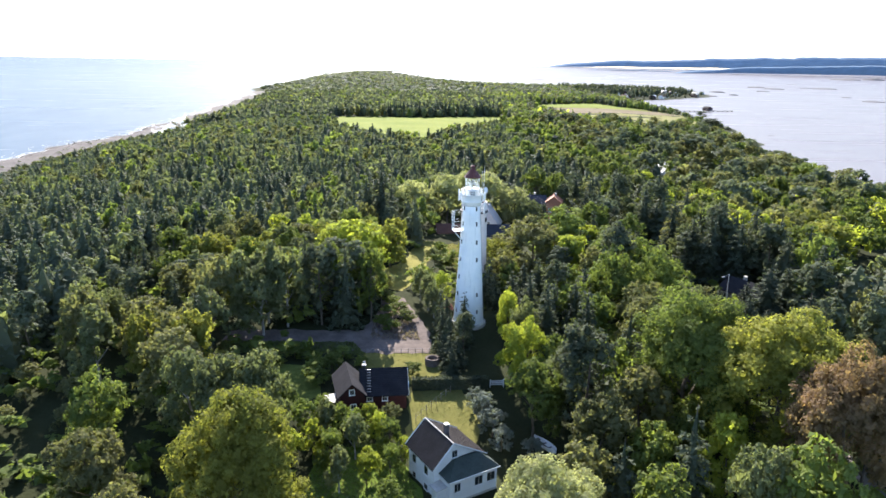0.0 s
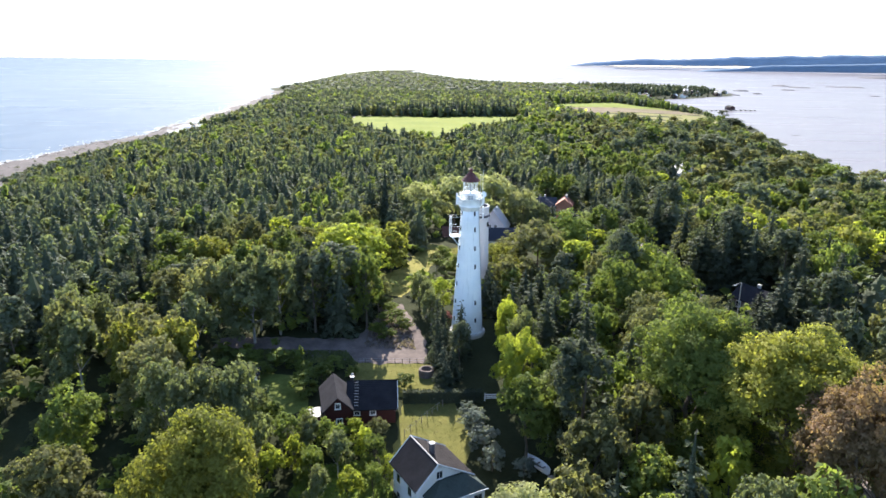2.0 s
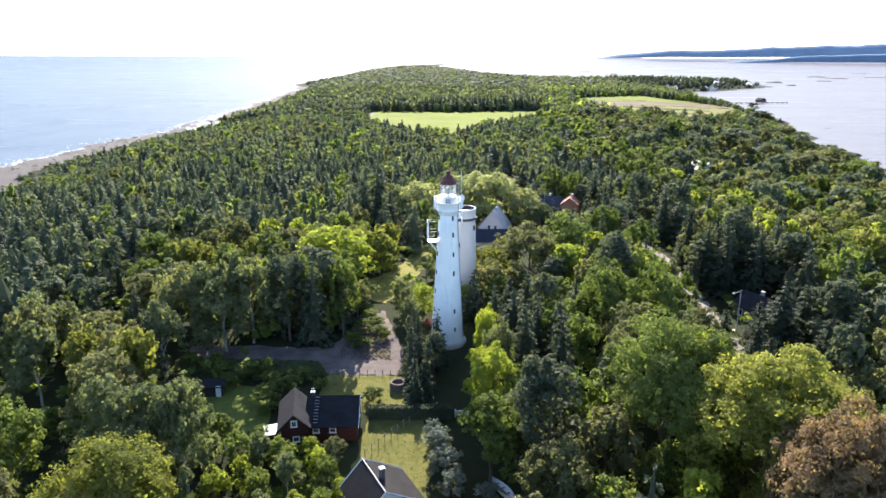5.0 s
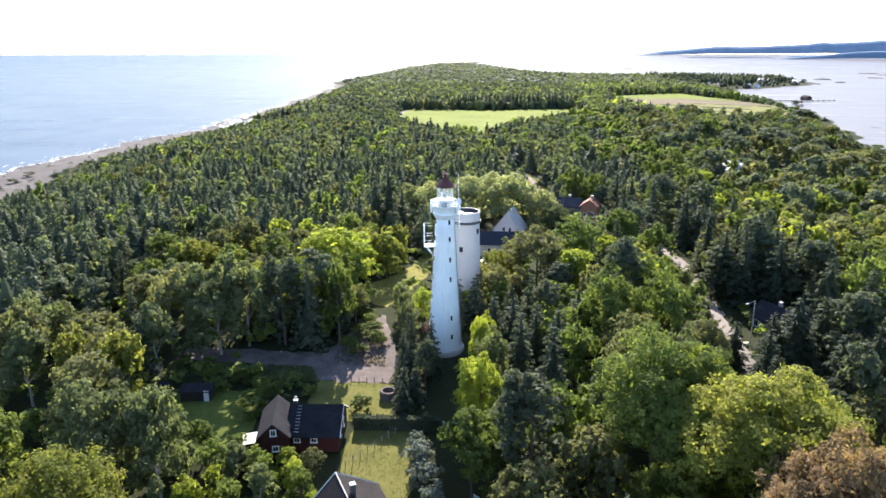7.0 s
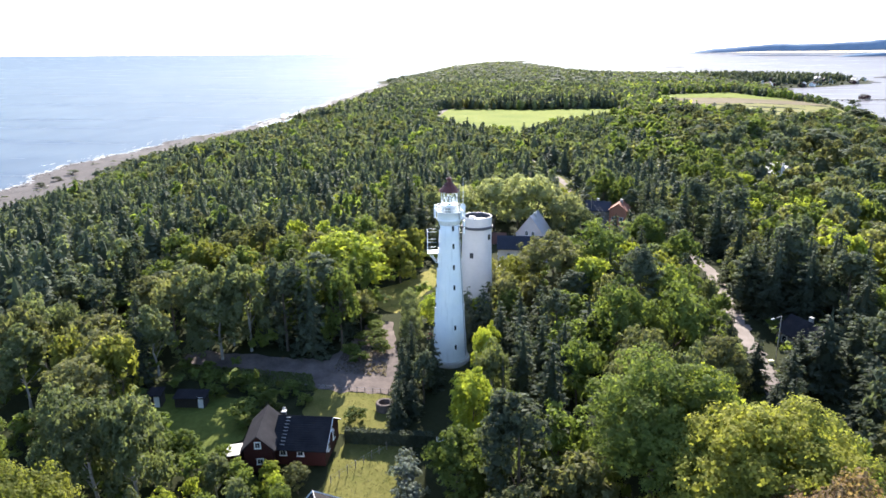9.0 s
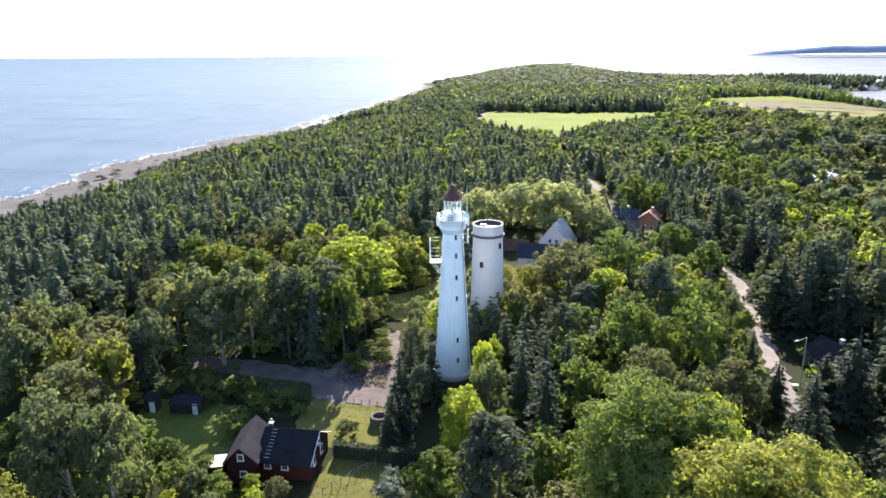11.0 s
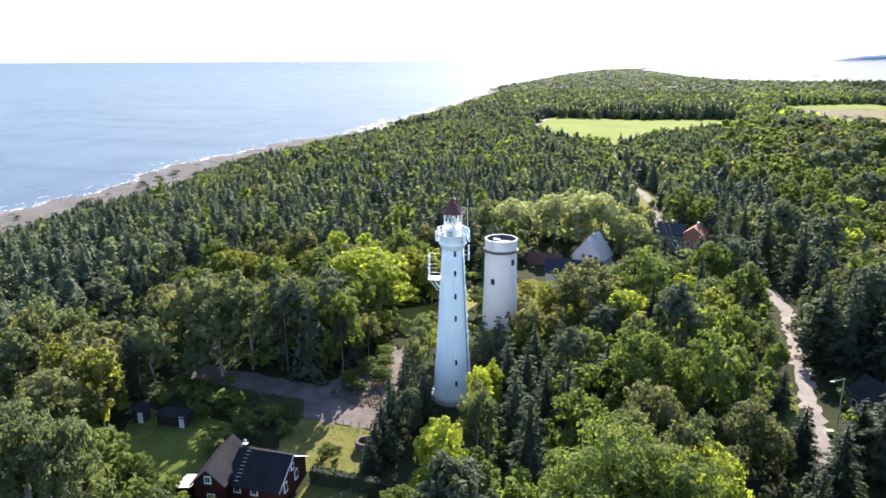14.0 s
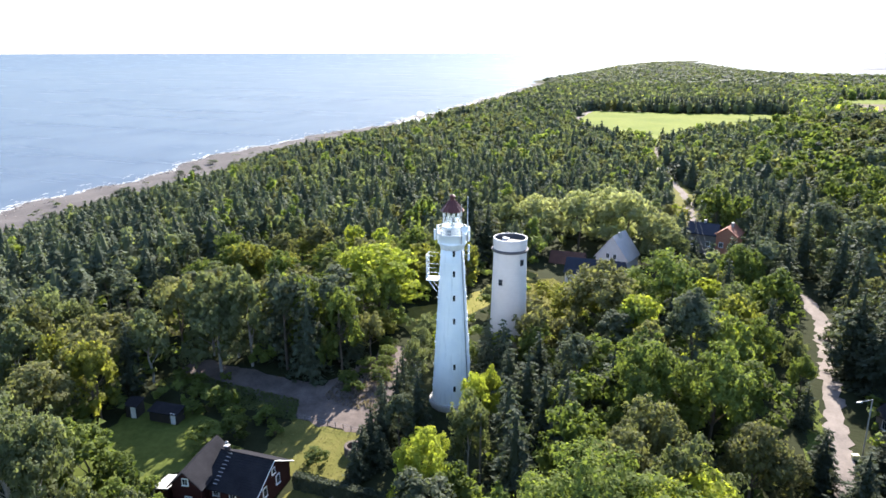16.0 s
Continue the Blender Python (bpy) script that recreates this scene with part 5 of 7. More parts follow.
for kind, x, y, top, r in (("spruce", 49.4, 199, 15.0, 3.6), ("spruce", 52.6, 207, 16.0, 3.8), ("spruce", 50.5, 193, 15.0, 3.6), ("spruce", 53.5, 199, 14.0, 3.4), ("spruce", 68, 200, 16.5, 4.0), ("pine", 73, 207, 16.0, 4.4),
                            ("spruce", 62, 214, 16.0, 3.8), ("spruce", 57, 222, 15.5, 3.8), ("pine", 67, 224, 15.5, 4.4), ("spruce", 79, 196, 16.0, 4.0), ("spruce", 55, 238, 14.0, 3.6), ("green", 48.5, 184, 12.5, 4.4)):
    plant(kind, x, y, top, r)
plant("spruce", 58.4, 122.5, 8.6, 2.6, words="dark spruce at the edge of the gravel track")
for kind, x, y, top, r in (("birch", 29.5, 250, 2.4, 2.2), ("golden", 32.0, 262, 2.0, 2.2), ("lime", 28.6, 272, 1.2, 2.0), ("birch", 31.5, 284, 0.8, 1.8), ("olive", 26.8, 262, 3.2, 2.4)):
    plant(kind, x, y, top, r, False, "low light green bush beside the track", "shrub", "track shrubs")
plant("lime", 44.6, 97, 15.0, 5.4)
plant("golden", 54, 86, 15.0, 5.0)
for kind, x, y, top, r in (("spruce", 68.6, 151, 17.5, 4.0), ("spruce", 74.5, 153, 18.5, 4.2), ("spruce", 65.6, 156, 16.0, 3.4), ("spruce", 71.4, 156, 18.5, 4.2), ("spruce", 78.4, 152, 18.5, 4.2), ("spruce", 83, 149, 18.5, 4.2), ("spruce", 86, 142, 17.5, 4.0), ("spruce", 81.5, 158, 19, 4.2), ("spruce", 73.5, 148, 18.0, 3.8), ("spruce", 68.5, 153, 17.5, 3.8), ("spruce", 69.5, 162, 17.0, 3.6),
                            ("spruce", 53.4, 160, 11.0, 2.6), ("spruce", 54.0, 178, 11.0, 2.6), ("green", 51.5, 148, 11.0, 3.4), ("spruce", 78, 136, 17.0, 3.8), ("pine", 79, 146, 17.0, 4.4), ("spruce", 66.6, 172, 17.5, 3.6), ("pine", 72, 158, 18, 4.2), ("spruce", 81, 128, 17, 3.8), ("pine", 76, 122, 15, 4.0)):
    plant(kind, x, y, top, r)
plant("pine", 42, 137, 18.0, 4.0)
plant("spruce", 56.2, 100, 13.4, 3.0)
plant("green", 35.2, 165, 15.2, 6.6)
plant("olive", 26.8, 153, 15.9, 6.8, words="broad tree with a bronzing crown beside the outbuilding")
plant("golden", 19.2, 157, 8.6, 3.6)
plant("lime", 17.5, 146, 6.5, 2.6)
for kind, x, y, top, r in (("golden", 17.2, 166, 6.4, 3.0), ("olive", 13.2, 157, 5.6, 2.8), ("green", 8.6, 161, 5.0, 2.4), ("golden", 11.6, 169.5, 4.4, 2.4), ("olive", 20.8, 172, 6.4, 3.2), ("green", 5.0, 171, 4.2, 2.2), ("golden", 21.6, 164, 7.2, 3.0), ("birch", 3.6, 160, 5.4, 2.2)):
    plant(kind, x, y, top, r, False, "low yellowing tree on the tower grounds")
plant("willow", 21, 217, 15.6, 7.2)
plant("willow", 29.5, 211, 12.5, 4.6)
plant("willow", 15, 223, 14.6, 6.0)
plant("birch", 33.5, 204, 9.5, 3.8)

plant("willow", 8.5, 217, 14.4, 6.4)
plant("willow", -2, 216, 13.4, 6.0)
plant("birch", -10, 210, 12.4, 5.2)

plant("birch", -29, 119.5, 13.0, 5.0)
plant("birch", -54, 115.5, 9.6, 3.4)
plant("olive", -36.5, 93, 11.5, 4.8)
plant("birch", -30.5, 84, 13.2, 4.2)
plant("spruce", 4.4, 120.0, 9.4, 1.7, words="slender dark conifer beside the lighthouse")
plant("spruce", 5.4, 116.4, 10.0, 1.8, words="slender dark conifer beside the lighthouse")
plant("spruce", 8.6, 116.2, 9.6, 2.2)
plant("spruce", 5.8, 112.0, 7.6, 1.8, words="slender dark conifer beside the lighthouse")
plant("pine", 8.4, 111.0, 7.8, 2.0)
plant("spruce", 5.7, 106.0, 5.6, 1.8, words="slender dark conifer beside the stone well")
plant("spruce", 6.0, 103.6, 4.6, 1.7, words="slender dark conifer beside the stone well")
plant("spruce", 5.0, 109.4, 6.6, 1.7, words="slender dark conifer beside the stone well")
plant("spruce", 4.5, 113.4, 8.6, 1.8, words="slender dark conifer beside the lighthouse")
plant("spruce", 7.2, 107.6, 4.6, 1.8)
plant("lime", 16.6, 117.0, 9.8, 1.9)
plant("birch", 3.2, 126.5, 8.0, 1.9)
plant("birch", 2.0, 131, 8.6, 1.8)
plant("birch", 0.4, 136.5, 8.0, 2.0)
plant("lime", 4.6, 135.5, 7.2, 2.4)
plant("lime", 17.4, 121.0, 8.4, 1.7)
plant("red", 6.3, 129.6, 2.4, 1.1, False, "red-leaved shrub beside the lighthouse", "shrub")
plant("birch", 18.6, 109.6, 10.8, 2.4)
plant("spruce", 23, 112, 13.5, 3.2)
plant("pine", 28, 128, 12.5, 3.0)
plant("spruce", 21.5, 131, 11.5, 2.8)
plant("spruce", 18.5, 126, 10.5, 2.8)
plant("green", 62, 81, 10, 4)
plant("olive", 55, 120, 5.0, 2.6)
plant("green", 57.2, 143, 8.0, 1.9)
plant("birch", 56.8, 150.5, 8.6, 2.0)
plant("spruce", 57, 108, 8.6, 2.4)
plant("birch", 68, 166, 12, 4)
plant("olive", 70, 176, 12, 4.4)
for kind, x, y, top, r in (("green", 28.5, 93, 11.5, 4.0), ("olive", 31, 82.5, 11.5, 4.2), ("green", 22.4, 97, 9.5, 3.4), ("green", 31, 110, 12.0, 4.0), ("spruce", 33.5, 98, 13.5, 3.2), ("olive", 20.5, 70, 7.5, 3.6),
                            ("green", 27, 61, 9.5, 4.2), ("green", 42, 60, 13.5, 4.6), ("olive", 56.5, 73, 14.0, 5.0), ("green", 57.5, 87, 13.0, 4.6), ("green", 29, 72, 8.5, 3.6), ("lime", 38, 71, 11.0, 3.6), ("spruce", 24.5, 68.5, 9.5, 2.6)):
    plant(kind, x, y, top, r, False)
for kind, x, y, top, r in (("spruce", 14.6, 135, 10.0, 2.6), ("spruce", 11.4, 136.5, 9.0, 2.4), ("olive", 18.4, 140, 11.0, 3.6), ("spruce", 21.8, 124.5, 11.5, 2.8), ("spruce", 29, 117, 12.4, 2.8), ("spruce", 33, 127, 12.6, 3.0), ("spruce", 25.6, 119.6, 11.2, 2.6), ("spruce", 25, 134, 11.0, 2.8), ("spruce", 15.8, 133, 8.0, 2.2), ("green", 19.6, 137, 9.0, 3.0), ("spruce", 12.6, 132, 7.0, 2.0), ("olive", 23, 143, 9.5, 3.4), ("lime", 13.5, 138, 6.5, 2.2), ("green", 9.0, 134, 5.0, 1.8)):
    plant(kind, x, y, top, r, False)
for kind, x, y, top, r in (("green", -9.2, 125.0, 15.5, 3.4), ("olive", -7.6, 131.5, 9.0, 2.4), ("pine", -18.6, 123.5, 17.0, 3.6), ("birch", -25.0, 122.5, 16.4, 4.2), ("spruce", -13.8, 123.0, 17.0, 3.2), ("olive", -30.5, 130, 12.5, 4.4), ("pine", -11.8, 128.5, 16.0, 3.8), ("spruce", -10.6, 129.5, 14.0, 3.0), ("green", -16.4, 126.4, 15.5, 3.4), ("green", -12, 137.5, 13.5, 4.0), ("pine", -17.6, 138.5, 14.0, 3.6), ("green", -24, 131, 13.5, 4.2)):
    plant(kind, x, y, top, r, False)
for kind, x, y, top, r in (("spruce", -21.8, 126, 18.0, 3.4), ("spruce", -15.5, 126, 12.0, 3.0), ("green", -13, 133, 12.0, 4.0), ("birch", -29.0, 124, 16.4, 4.2), ("birch", -33.5, 123, 15.5, 4.2),
                            ("pine", -20, 132, 13.4, 3.2), ("green", -10.4, 143, 11.0, 3.2), ("golden", -27, 135, 11.8, 4.0), ("olive", -38.5, 121, 14.5, 4.2), ("golden", -37, 130, 11.5, 3.6)):
    plant(kind, x, y, top, r, False)
# garden shrubs
for kind, x, y, top, r in (("green", -15.5, 87.0, 3.4, 2.2), ("birch", -12.4, 85.6, 3.8, 2.0), ("lime", -6.8, 88.6, 1.8, 1.9), ("olive", -3.4, 89.0, 1.6, 1.8), ("green", -10.2, 87.6, 2.2, 1.8), ("lime", -5.0, 86.2, 1.9, 1.6), ("green", -13.4, 89.6, 2.6, 1.7),
                            ("birch", -8.0, 82.4, 3.6, 2.0), ("green", -3.4, 83.6, 2.4, 1.8), ("green", -11.0, 79.8, 3.0, 2.0), ("lime", -6.0, 77.0, 1.8, 1.8), ("green", -3.0, 78.4, 1.6, 1.6), ("green", -19, 90.5, 3.8, 2.2), ("lime", -16.5, 80, 2.8, 2.0), ("green", -2.6, 71.5, 1.0, 1.8),
                            ("birch", -9.4, 75.6, 2.6, 1.7), ("lime", -13.6, 82.2, 3.0, 1.6), ("green", -8.4, 85.4, 2.6, 1.6), ("lime", -1.2, 81.6, 0.8, 1.2)):
    plant(kind, x, y, top, r, False, "leafy green garden bush by the houses", "shrub", "garden shrubs")
for k, (kind, x, y, top, r) in enumerate((("silver", 9.4, 94.2, 1.8, 1.6), ("silver", 10.2, 91.0, 2.4, 2.0), ("silver", 11.4, 87.6, 1.8, 2.0), ("silver", 12.4, 84.4, 0.6, 1.6),
                                          ("green", -16.5, 102, 2.0, 2.4), ("green", -14.2, 105.4, 1.8, 2.2), ("silver", 16.5, 83.2, -0.4, 1.5), ("green", -9.6, 108, 0.4, 1.2))):
    plant(kind, x, y, top, r, False, "", "shrub", "")
for x, y in ((-7.2, 123.2), (-5.0, 121.6), (-2.2, 125.4), (-6.6, 136), (-5.8, 127.5), (-5.4, 133), (-3.6, 129.2), (-0.6, 104.6), (-18, 109), (-21.5, 110.5), (-24.5, 108), (-13, 110.5), (-27, 112), (-11.6, 100.6)):
    plant("green", x, y, gz(x, y) + 2.4, 1.7, False, "low green bush at the edge of the yard", "shrub", "yard shrubs")


def free(x, y, margin=0.0):
    """Where woods may grow."""
    ok = inland(x, y) > np.where(x < 0, np.interp(y, (60, 216, 276, 365, 430, 600, 1100, 1400), (51, 45, 42, 37, 34, 30, 36, 26)), 12)
    for c in CLEAR:
        ok &= ~inside(c, x, y)
    return ok


def scatter(x0, x1, y0, y1, step, seed):
    """Jittered places in a rectangle where woods may grow."""
    rng = np.random.default_rng(seed)
    X, Y = np.meshgrid(np.arange(x0, x1, step), np.arange(y0, y1, step))
    X, Y = X + rng.uniform(-0.42, 0.42, X.shape) * step, Y + rng.uniform(-0.42, 0.42, X.shape) * step
    ok = free(X, Y) & (X < 35 + 0.74 * Y) & (X > np.minimum(-10 - 0.76 * Y, 75 - 1.75 * (Y - 30)))
    return X[ok], Y[ok], rng


NEAR = (-66, 88, 54, 180)
OPEN_FRONT = [(-18, 112), (-15, 60), (8, 48), (24, 48), (26, 60), (22, 116), (14, 128), (2, 142), (-10, 140)]
TOWER_GROUNDS = [(-4, 128), (20, 122), (26, 134), (24, 160), (34, 178), (32, 190), (4, 190), (-4, 150)]
LOW_WEST = [(49, 94), (59, 94), (60, 150), (62, 208), (56.5, 208), (55, 150), (52, 120)]
stand = np.array([(x, y, r) for x, y, r, h in STANDING])
fx, fy, frng = scatter(*NEAR, 6.75, 3)
for x, y in zip(fx, fy):
    if inside(OPEN_FRONT, x, y) or (np.hypot(stand[:, 0] - x, stand[:, 1] - y) < 0.7 * stand[:, 2] + 2.3).any():
        continue
    if inside(TOWER_GROUNDS, x, y):
        continue
    west = x < -18
    kind = frng.choice(["green", "birch", "spruce", "pine", "olive", "lime", "golden"], p=[0.17, 0.12, 0.09, 0.1, 0.29, 0.04, 0.19] if west else [0.26, 0.14, 0.2, 0.08, 0.14, 0.12, 0.06])
    h = frng.uniform(8.0, 12.0) if west else frng.uniform(10, 14.5)
    if x < -49 and y > 112:     # dark stand at the western edge
        kind = frng.choice(["spruce", "pine", "green", "birch"], p=[0.48, 0.4, 0.08, 0.04])
    if x > 65 and y > 98:      # dark stand east of the track
        kind = frng.choice(["spruce", "pine", "green", "olive"], p=[0.45, 0.3, 0.17, 0.08])
        h = frng.uniform(13, 17)
    elif west and x < -34 and 97 < y < 113:     # taller edge that shades the gap
        h = frng.uniform(12, 15)
    if inside(GLADE, x, y):     # low dark growth in a gap of the wood
        kind = frng.choice(["spruce", "olive", "green"])
        h = frng.uniform(2.5, 5.0)
    if inside(LOW_WEST, x, y):
        h = frng.uniform(4, 7.5)
    if y < 75:
        h *= 0.8
    r = frng.uniform(1.9, 2.6) if kind == "spruce" else (frng.uniform(2.5, 3.3) if kind == "pine" else frng.uniform(3.0, 4.5))
    plant(str(kind), float(x), float(y), gz(x, y) + h, float(r) * min(1, h / 10), False)


# ---- the woods beyond, too many to count ----
def woods(name, places, kinds, quads, heights, radii, base, label, seed, step_out=1.0):
    """All the trees of a kind in a stretch of wood, as one mass of boughs."""
    rng = np.random.default_rng(seed)
    X, Y = places
    n = len(X)
    Z = ground_z(X, Y)
    h, r = rng.uniform(*heights, n), rng.uniform(*radii, n)
    shorn = np.clip(np.where((X < 0) & (Y < 640), 0.2, 0.62) + (inland(X, Y) - 34) / 75, 0.22, 1)      # wind-shorn towards the shore
    shorn = shorn * np.where((X > 110) & (Y > 270) & (Y < 480) & (heights[1] < 16), 0.66, 1.0)     # scrub round the bay house
    h, r = h * shorn, r * (0.5 + 0.5 * shorn)
    a = rng.uniform(0, 6.283, n)
    pick = rng.integers(0, len(quads), n)
    out = []
    for k, Q in enumerate(quads):
        w = np.where(pick == k)[0]
        if not len(w):
            continue
        ca, sa = np.cos(a[w])[:, None, None], np.sin(a[w])[:, None, None]
        sx, sz = (r[w] / base[1])[:, None, None], (h[w] / base[0])[:, None, None]
        x, y, z = Q[None, :, :, 0] * sx, Q[None, :, :, 1] * sx, Q[None, :, :, 2] * sz
        V = np.stack([ca * x - sa * y + X[w][:, None, None], sa * x + ca * y + Y[w][:, None, None], z + Z[w][:, None, None]], -1)
        out.append(V.reshape(-1, Q.shape[1], 3))
    ob = new(name, quad_mesh(name, np.concatenate(out), kinds))
    return tagged(ob, label, "woods", kind="stuff")


def spread(mid_x, mid_y, rng, weights):
    """Which kind grows where, in loose stands."""
    stand = np.array([noise.noise((x * 0.012, y * 0.012, 3.0)) for x, y in zip(mid_x, mid_y)])
    u = rng.uniform(0, 1, len(mid_x)) + 0.35 * stand
    edges = np.cumsum(weights)
    return np.searchsorted(edges / edges[-1], np.clip(u, 0, 0.9999))


KIND_NAMES = ["spruce", "pine", "birch", "green", "lime", "olive"]
KIND_LABEL = {"spruce": "dark spruces of the island wood", "pine": "dense pines of the island wood", "birch": "light green birches in the island wood",
              "green": "green broad-leaved trees of the wood", "lime": "yellow-green broad-leaved trees of the wood", "olive": "dull olive trees of the wood"}


def belt(tag_seed, x0, x1, y0, y1, step, detail, side="both", skip_near=True, height=1.0):
    """A stretch of woods; the west is mostly conifers and birches, the east broad-leaved trees."""
    X, Y, rng = scatter(x0, x1, y0, y1, step, tag_seed)
    east = X > 40 + 0.06 * Y + 14 * np.sin(Y * 0.05)
    if side != "both":
        X, Y = X[east == (side == "east")], Y[east == (side == "east")]
    if skip_near:
        m = ~((X > NEAR[0]) & (X < NEAR[1]) & (Y > NEAR[2]) & (Y < NEAR[3]))
        m &= (np.hypot(X[:, None] - stand[None, :, 0], Y[:, None] - stand[None, :, 1]) > stand[None, :, 2] * 0.7 + 1.5).all(1)
        X, Y = X[m], Y[m]
    east = X > 40 + 0.06 * Y + 14 * np.sin(Y * 0.05)
    kw, ke = spread(X, Y, rng, [0.19, 0.4, 0.26, 0.08, 0.004, 0.066]), spread(X, Y, rng, [0.17, 0.2, 0.14, 0.36, 0.03, 0.1])
    dusk = spread(X, Y, rng, [0.36, 0.46, 0.1, 0.04, 0.004, 0.036])
    kw = np.where((X < -40) & (Y < 270), dusk, kw)
    sunny = spread(X, Y, rng, [0.07, 0.05, 0.12, 0.38, 0.14, 0.24])
    ke = np.where((X > 76) & (Y > 162) & (Y < 262), sunny, ke)     # yellowing wood east of the road
    k = np.where(east, ke, kw)
    wide = step
    for j, name in enumerate(KIND_NAMES):
        w = k == j
        if not w.any():
            continue
        few = detail["leaves"] < 60
        if name == "spruce":
            quads = [spire_quads(900 + v, detail["sprays"], detail["bough"], full=0.8) for v in range(6)]
            base, hh, rr = (15.0, 2.7), (9.5 * height, 13.5 * height), (0.56 * wide, 0.76 * wide)
        elif few:
            quads = [dome_quads(930 + 10 * j + v, detail["leaves"], detail["leaf"], 14, 5, 0.05, 0.8) for v in range(5)]
            base, hh, rr = (14.0, 5.0), (7.5 * height, 13.0 * height), (0.38 * wide, 0.6 * wide)
        elif name == "pine":
            quads = [spire_quads(930 + v, detail["sprays"], detail["bough"] * 1.1, 15.0, 3.4, 0.03, 0.42, 5) for v in range(6)]
            base, hh, rr = (15.0, 3.4), (8.5 * height, 12.5 * height), (0.52 * wide, 0.68 * wide)
        else:
            quads = [crown_quads(960 + 10 * j + v, detail["leaves"], detail["leaf"], 14, 5, 0.02, 8, 0.5, (4, 1)) for v in range(6)]
            base, hh, rr = (14.0, 5.0), ((7.5, 12.5) if wide < 8 else (10.0, 15.0)), ((0.46 if wide < 8 else 0.4) * wide, (0.64 if wide < 8 else 0.56) * wide)
        woods("woods", (X[w], Y[w]), LEAVES[name], quads, hh, rr, base, KIND_LABEL[name], tag_seed * 10 + j)


def undergrowth():
    """Low bushes and saplings between the trunks."""
    X, Y, rng = scatter(-70, 90, 54, 190, 4.6, 61)
    m = ~inside(OPEN_FRONT, X, Y) & ~inside(LOW_WEST, X, Y)
    quads = [crown_quads(700 + v, 40, 1.3, 14, 5, 0.0, 3, 0.7, (4, 1)) for v in range(4)]
    woods("undergrowth", (X[m], Y[m]), LEAVES["green"], quads, (2.0, 5.0), (1.4, 2.6), (14.0, 5.0), "green undergrowth between the trees", 63)


undergrowth()
FINE = dict(sprays=190, bough=0.7, leaves=190, leaf=0.8)
BROAD = dict(sprays=240, bough=0.66, leaves=500, leaf=0.52)
MEDIUM = dict(sprays=90, bough=1.05, leaves=84, leaf=1.2)
COARSE = dict(sprays=26, bough=1.9, leaves=20, leaf=2.2)
FAR = dict(sprays=16, bough=2.6, leaves=12, leaf=3.0)
belt(21, -260, 320, 52, 340, 5.7, FINE, "west")
belt(31, -260, 320, 52, 340, 9.0, BROAD, "east")
belt(22, -300, 380, 340, 640, 6.4, MEDIUM, "west", False)
belt(32, -300, 380, 340, 640, 10.0, dict(MEDIUM, leaves=150, leaf=0.95), "east", False)
belt(23, -420, 480, 640, 1200, 8.0, COARSE, "both", False, 1.05)
edge_rng = np.random.default_rng(8)
edge_x = np.concatenate([np.arange(-40, 86, 4.2), np.arange(-38, 86, 4.6)])
edge_y = np.interp(edge_x, (-40, 0, 84), (752, 756, 782)) + edge_rng.uniform(-3, 9, len(edge_x))
woods("woods", (edge_x, edge_y), LEAVES["spruce"], [conifer_quads(880 + v, 7, 5, 1, size=1.3) for v in range(4)], (17, 21), (2.8, 3.8), (15.0, 2.7), "dark wall of spruces behind the hay field", 88)
belt(24, -480, 720, 1200, 2200, 13.5, FAR, "both", False, 0.95)
belt(25, -480, 400, 2200, 3260, 18.0, FAR, "both", False, 0.95)
belt(26, -400, 0, 3260, 3740, 14.0, FAR, "both", False, 0.6)
# wind-bent scrub on the beach
scrub_rng = np.random.default_rng(29)
scrub_y = scrub_rng.uniform(120, 760, 120)
scrub_y = scrub_y[np.array([noise.noise((float(v) * 0.021, 5.0, 1.0)) for v in scrub_y]) > -0.12]
scrub_x = shore_w(scrub_y) + scrub_rng.uniform(15, 46, len(scrub_y))
woods("woods", (scrub_x, scrub_y), LEAVES["pine"], [crown_quads(820 + v, 60, 1.0, 14, 5, 0.0, 5, 0.6, (4, 1)) for v in range(4)], (4.0, 11.0), (2.0, 4.6), (14.0, 5.0), "dark wind-bent scrub on the beach", 74)
# big dark crowns that stand over the eastern wood, towards the bay
tall_x, tall_y, tall_rng = scatter(105, 285, 215, 640, 24.0, 71)
tall_x, tall_y = tall_x[inland(tall_x, tall_y) > 18], tall_y[inland(tall_x, tall_y) > 18]
half = tall_rng.uniform(0, 1, len(tall_x)) < 0.6
for mask, leaf_kind, words in ((half, "pine", "great dark-crowned trees towards the bay"), (~half, "olive", "great olive-crowned trees towards the bay")):
    woods("woods", (tall_x[mask], tall_y[mask]), LEAVES[leaf_kind], [crown_quads(860 + v, 900, 0.5, 14, 5, 0.02, 12, 0.5) for v in range(4)], (14, 18), (5.5, 7.5), (14.0, 5.0), words, 72)


# ---- far shores ----
def on_sea(az, dip):
    """A place on the sea seen from the flight's start, from its bearing (degrees right of +y) and its dip below the level (degrees)."""
    r = 200.0
    while r < 4850 and (50 - float(sea_z(r))) / r > math.tan(radians(dip)):
        r += 5
    return r * math.sin(radians(az)), r * math.cos(radians(az)), float(sea_z(r)), r


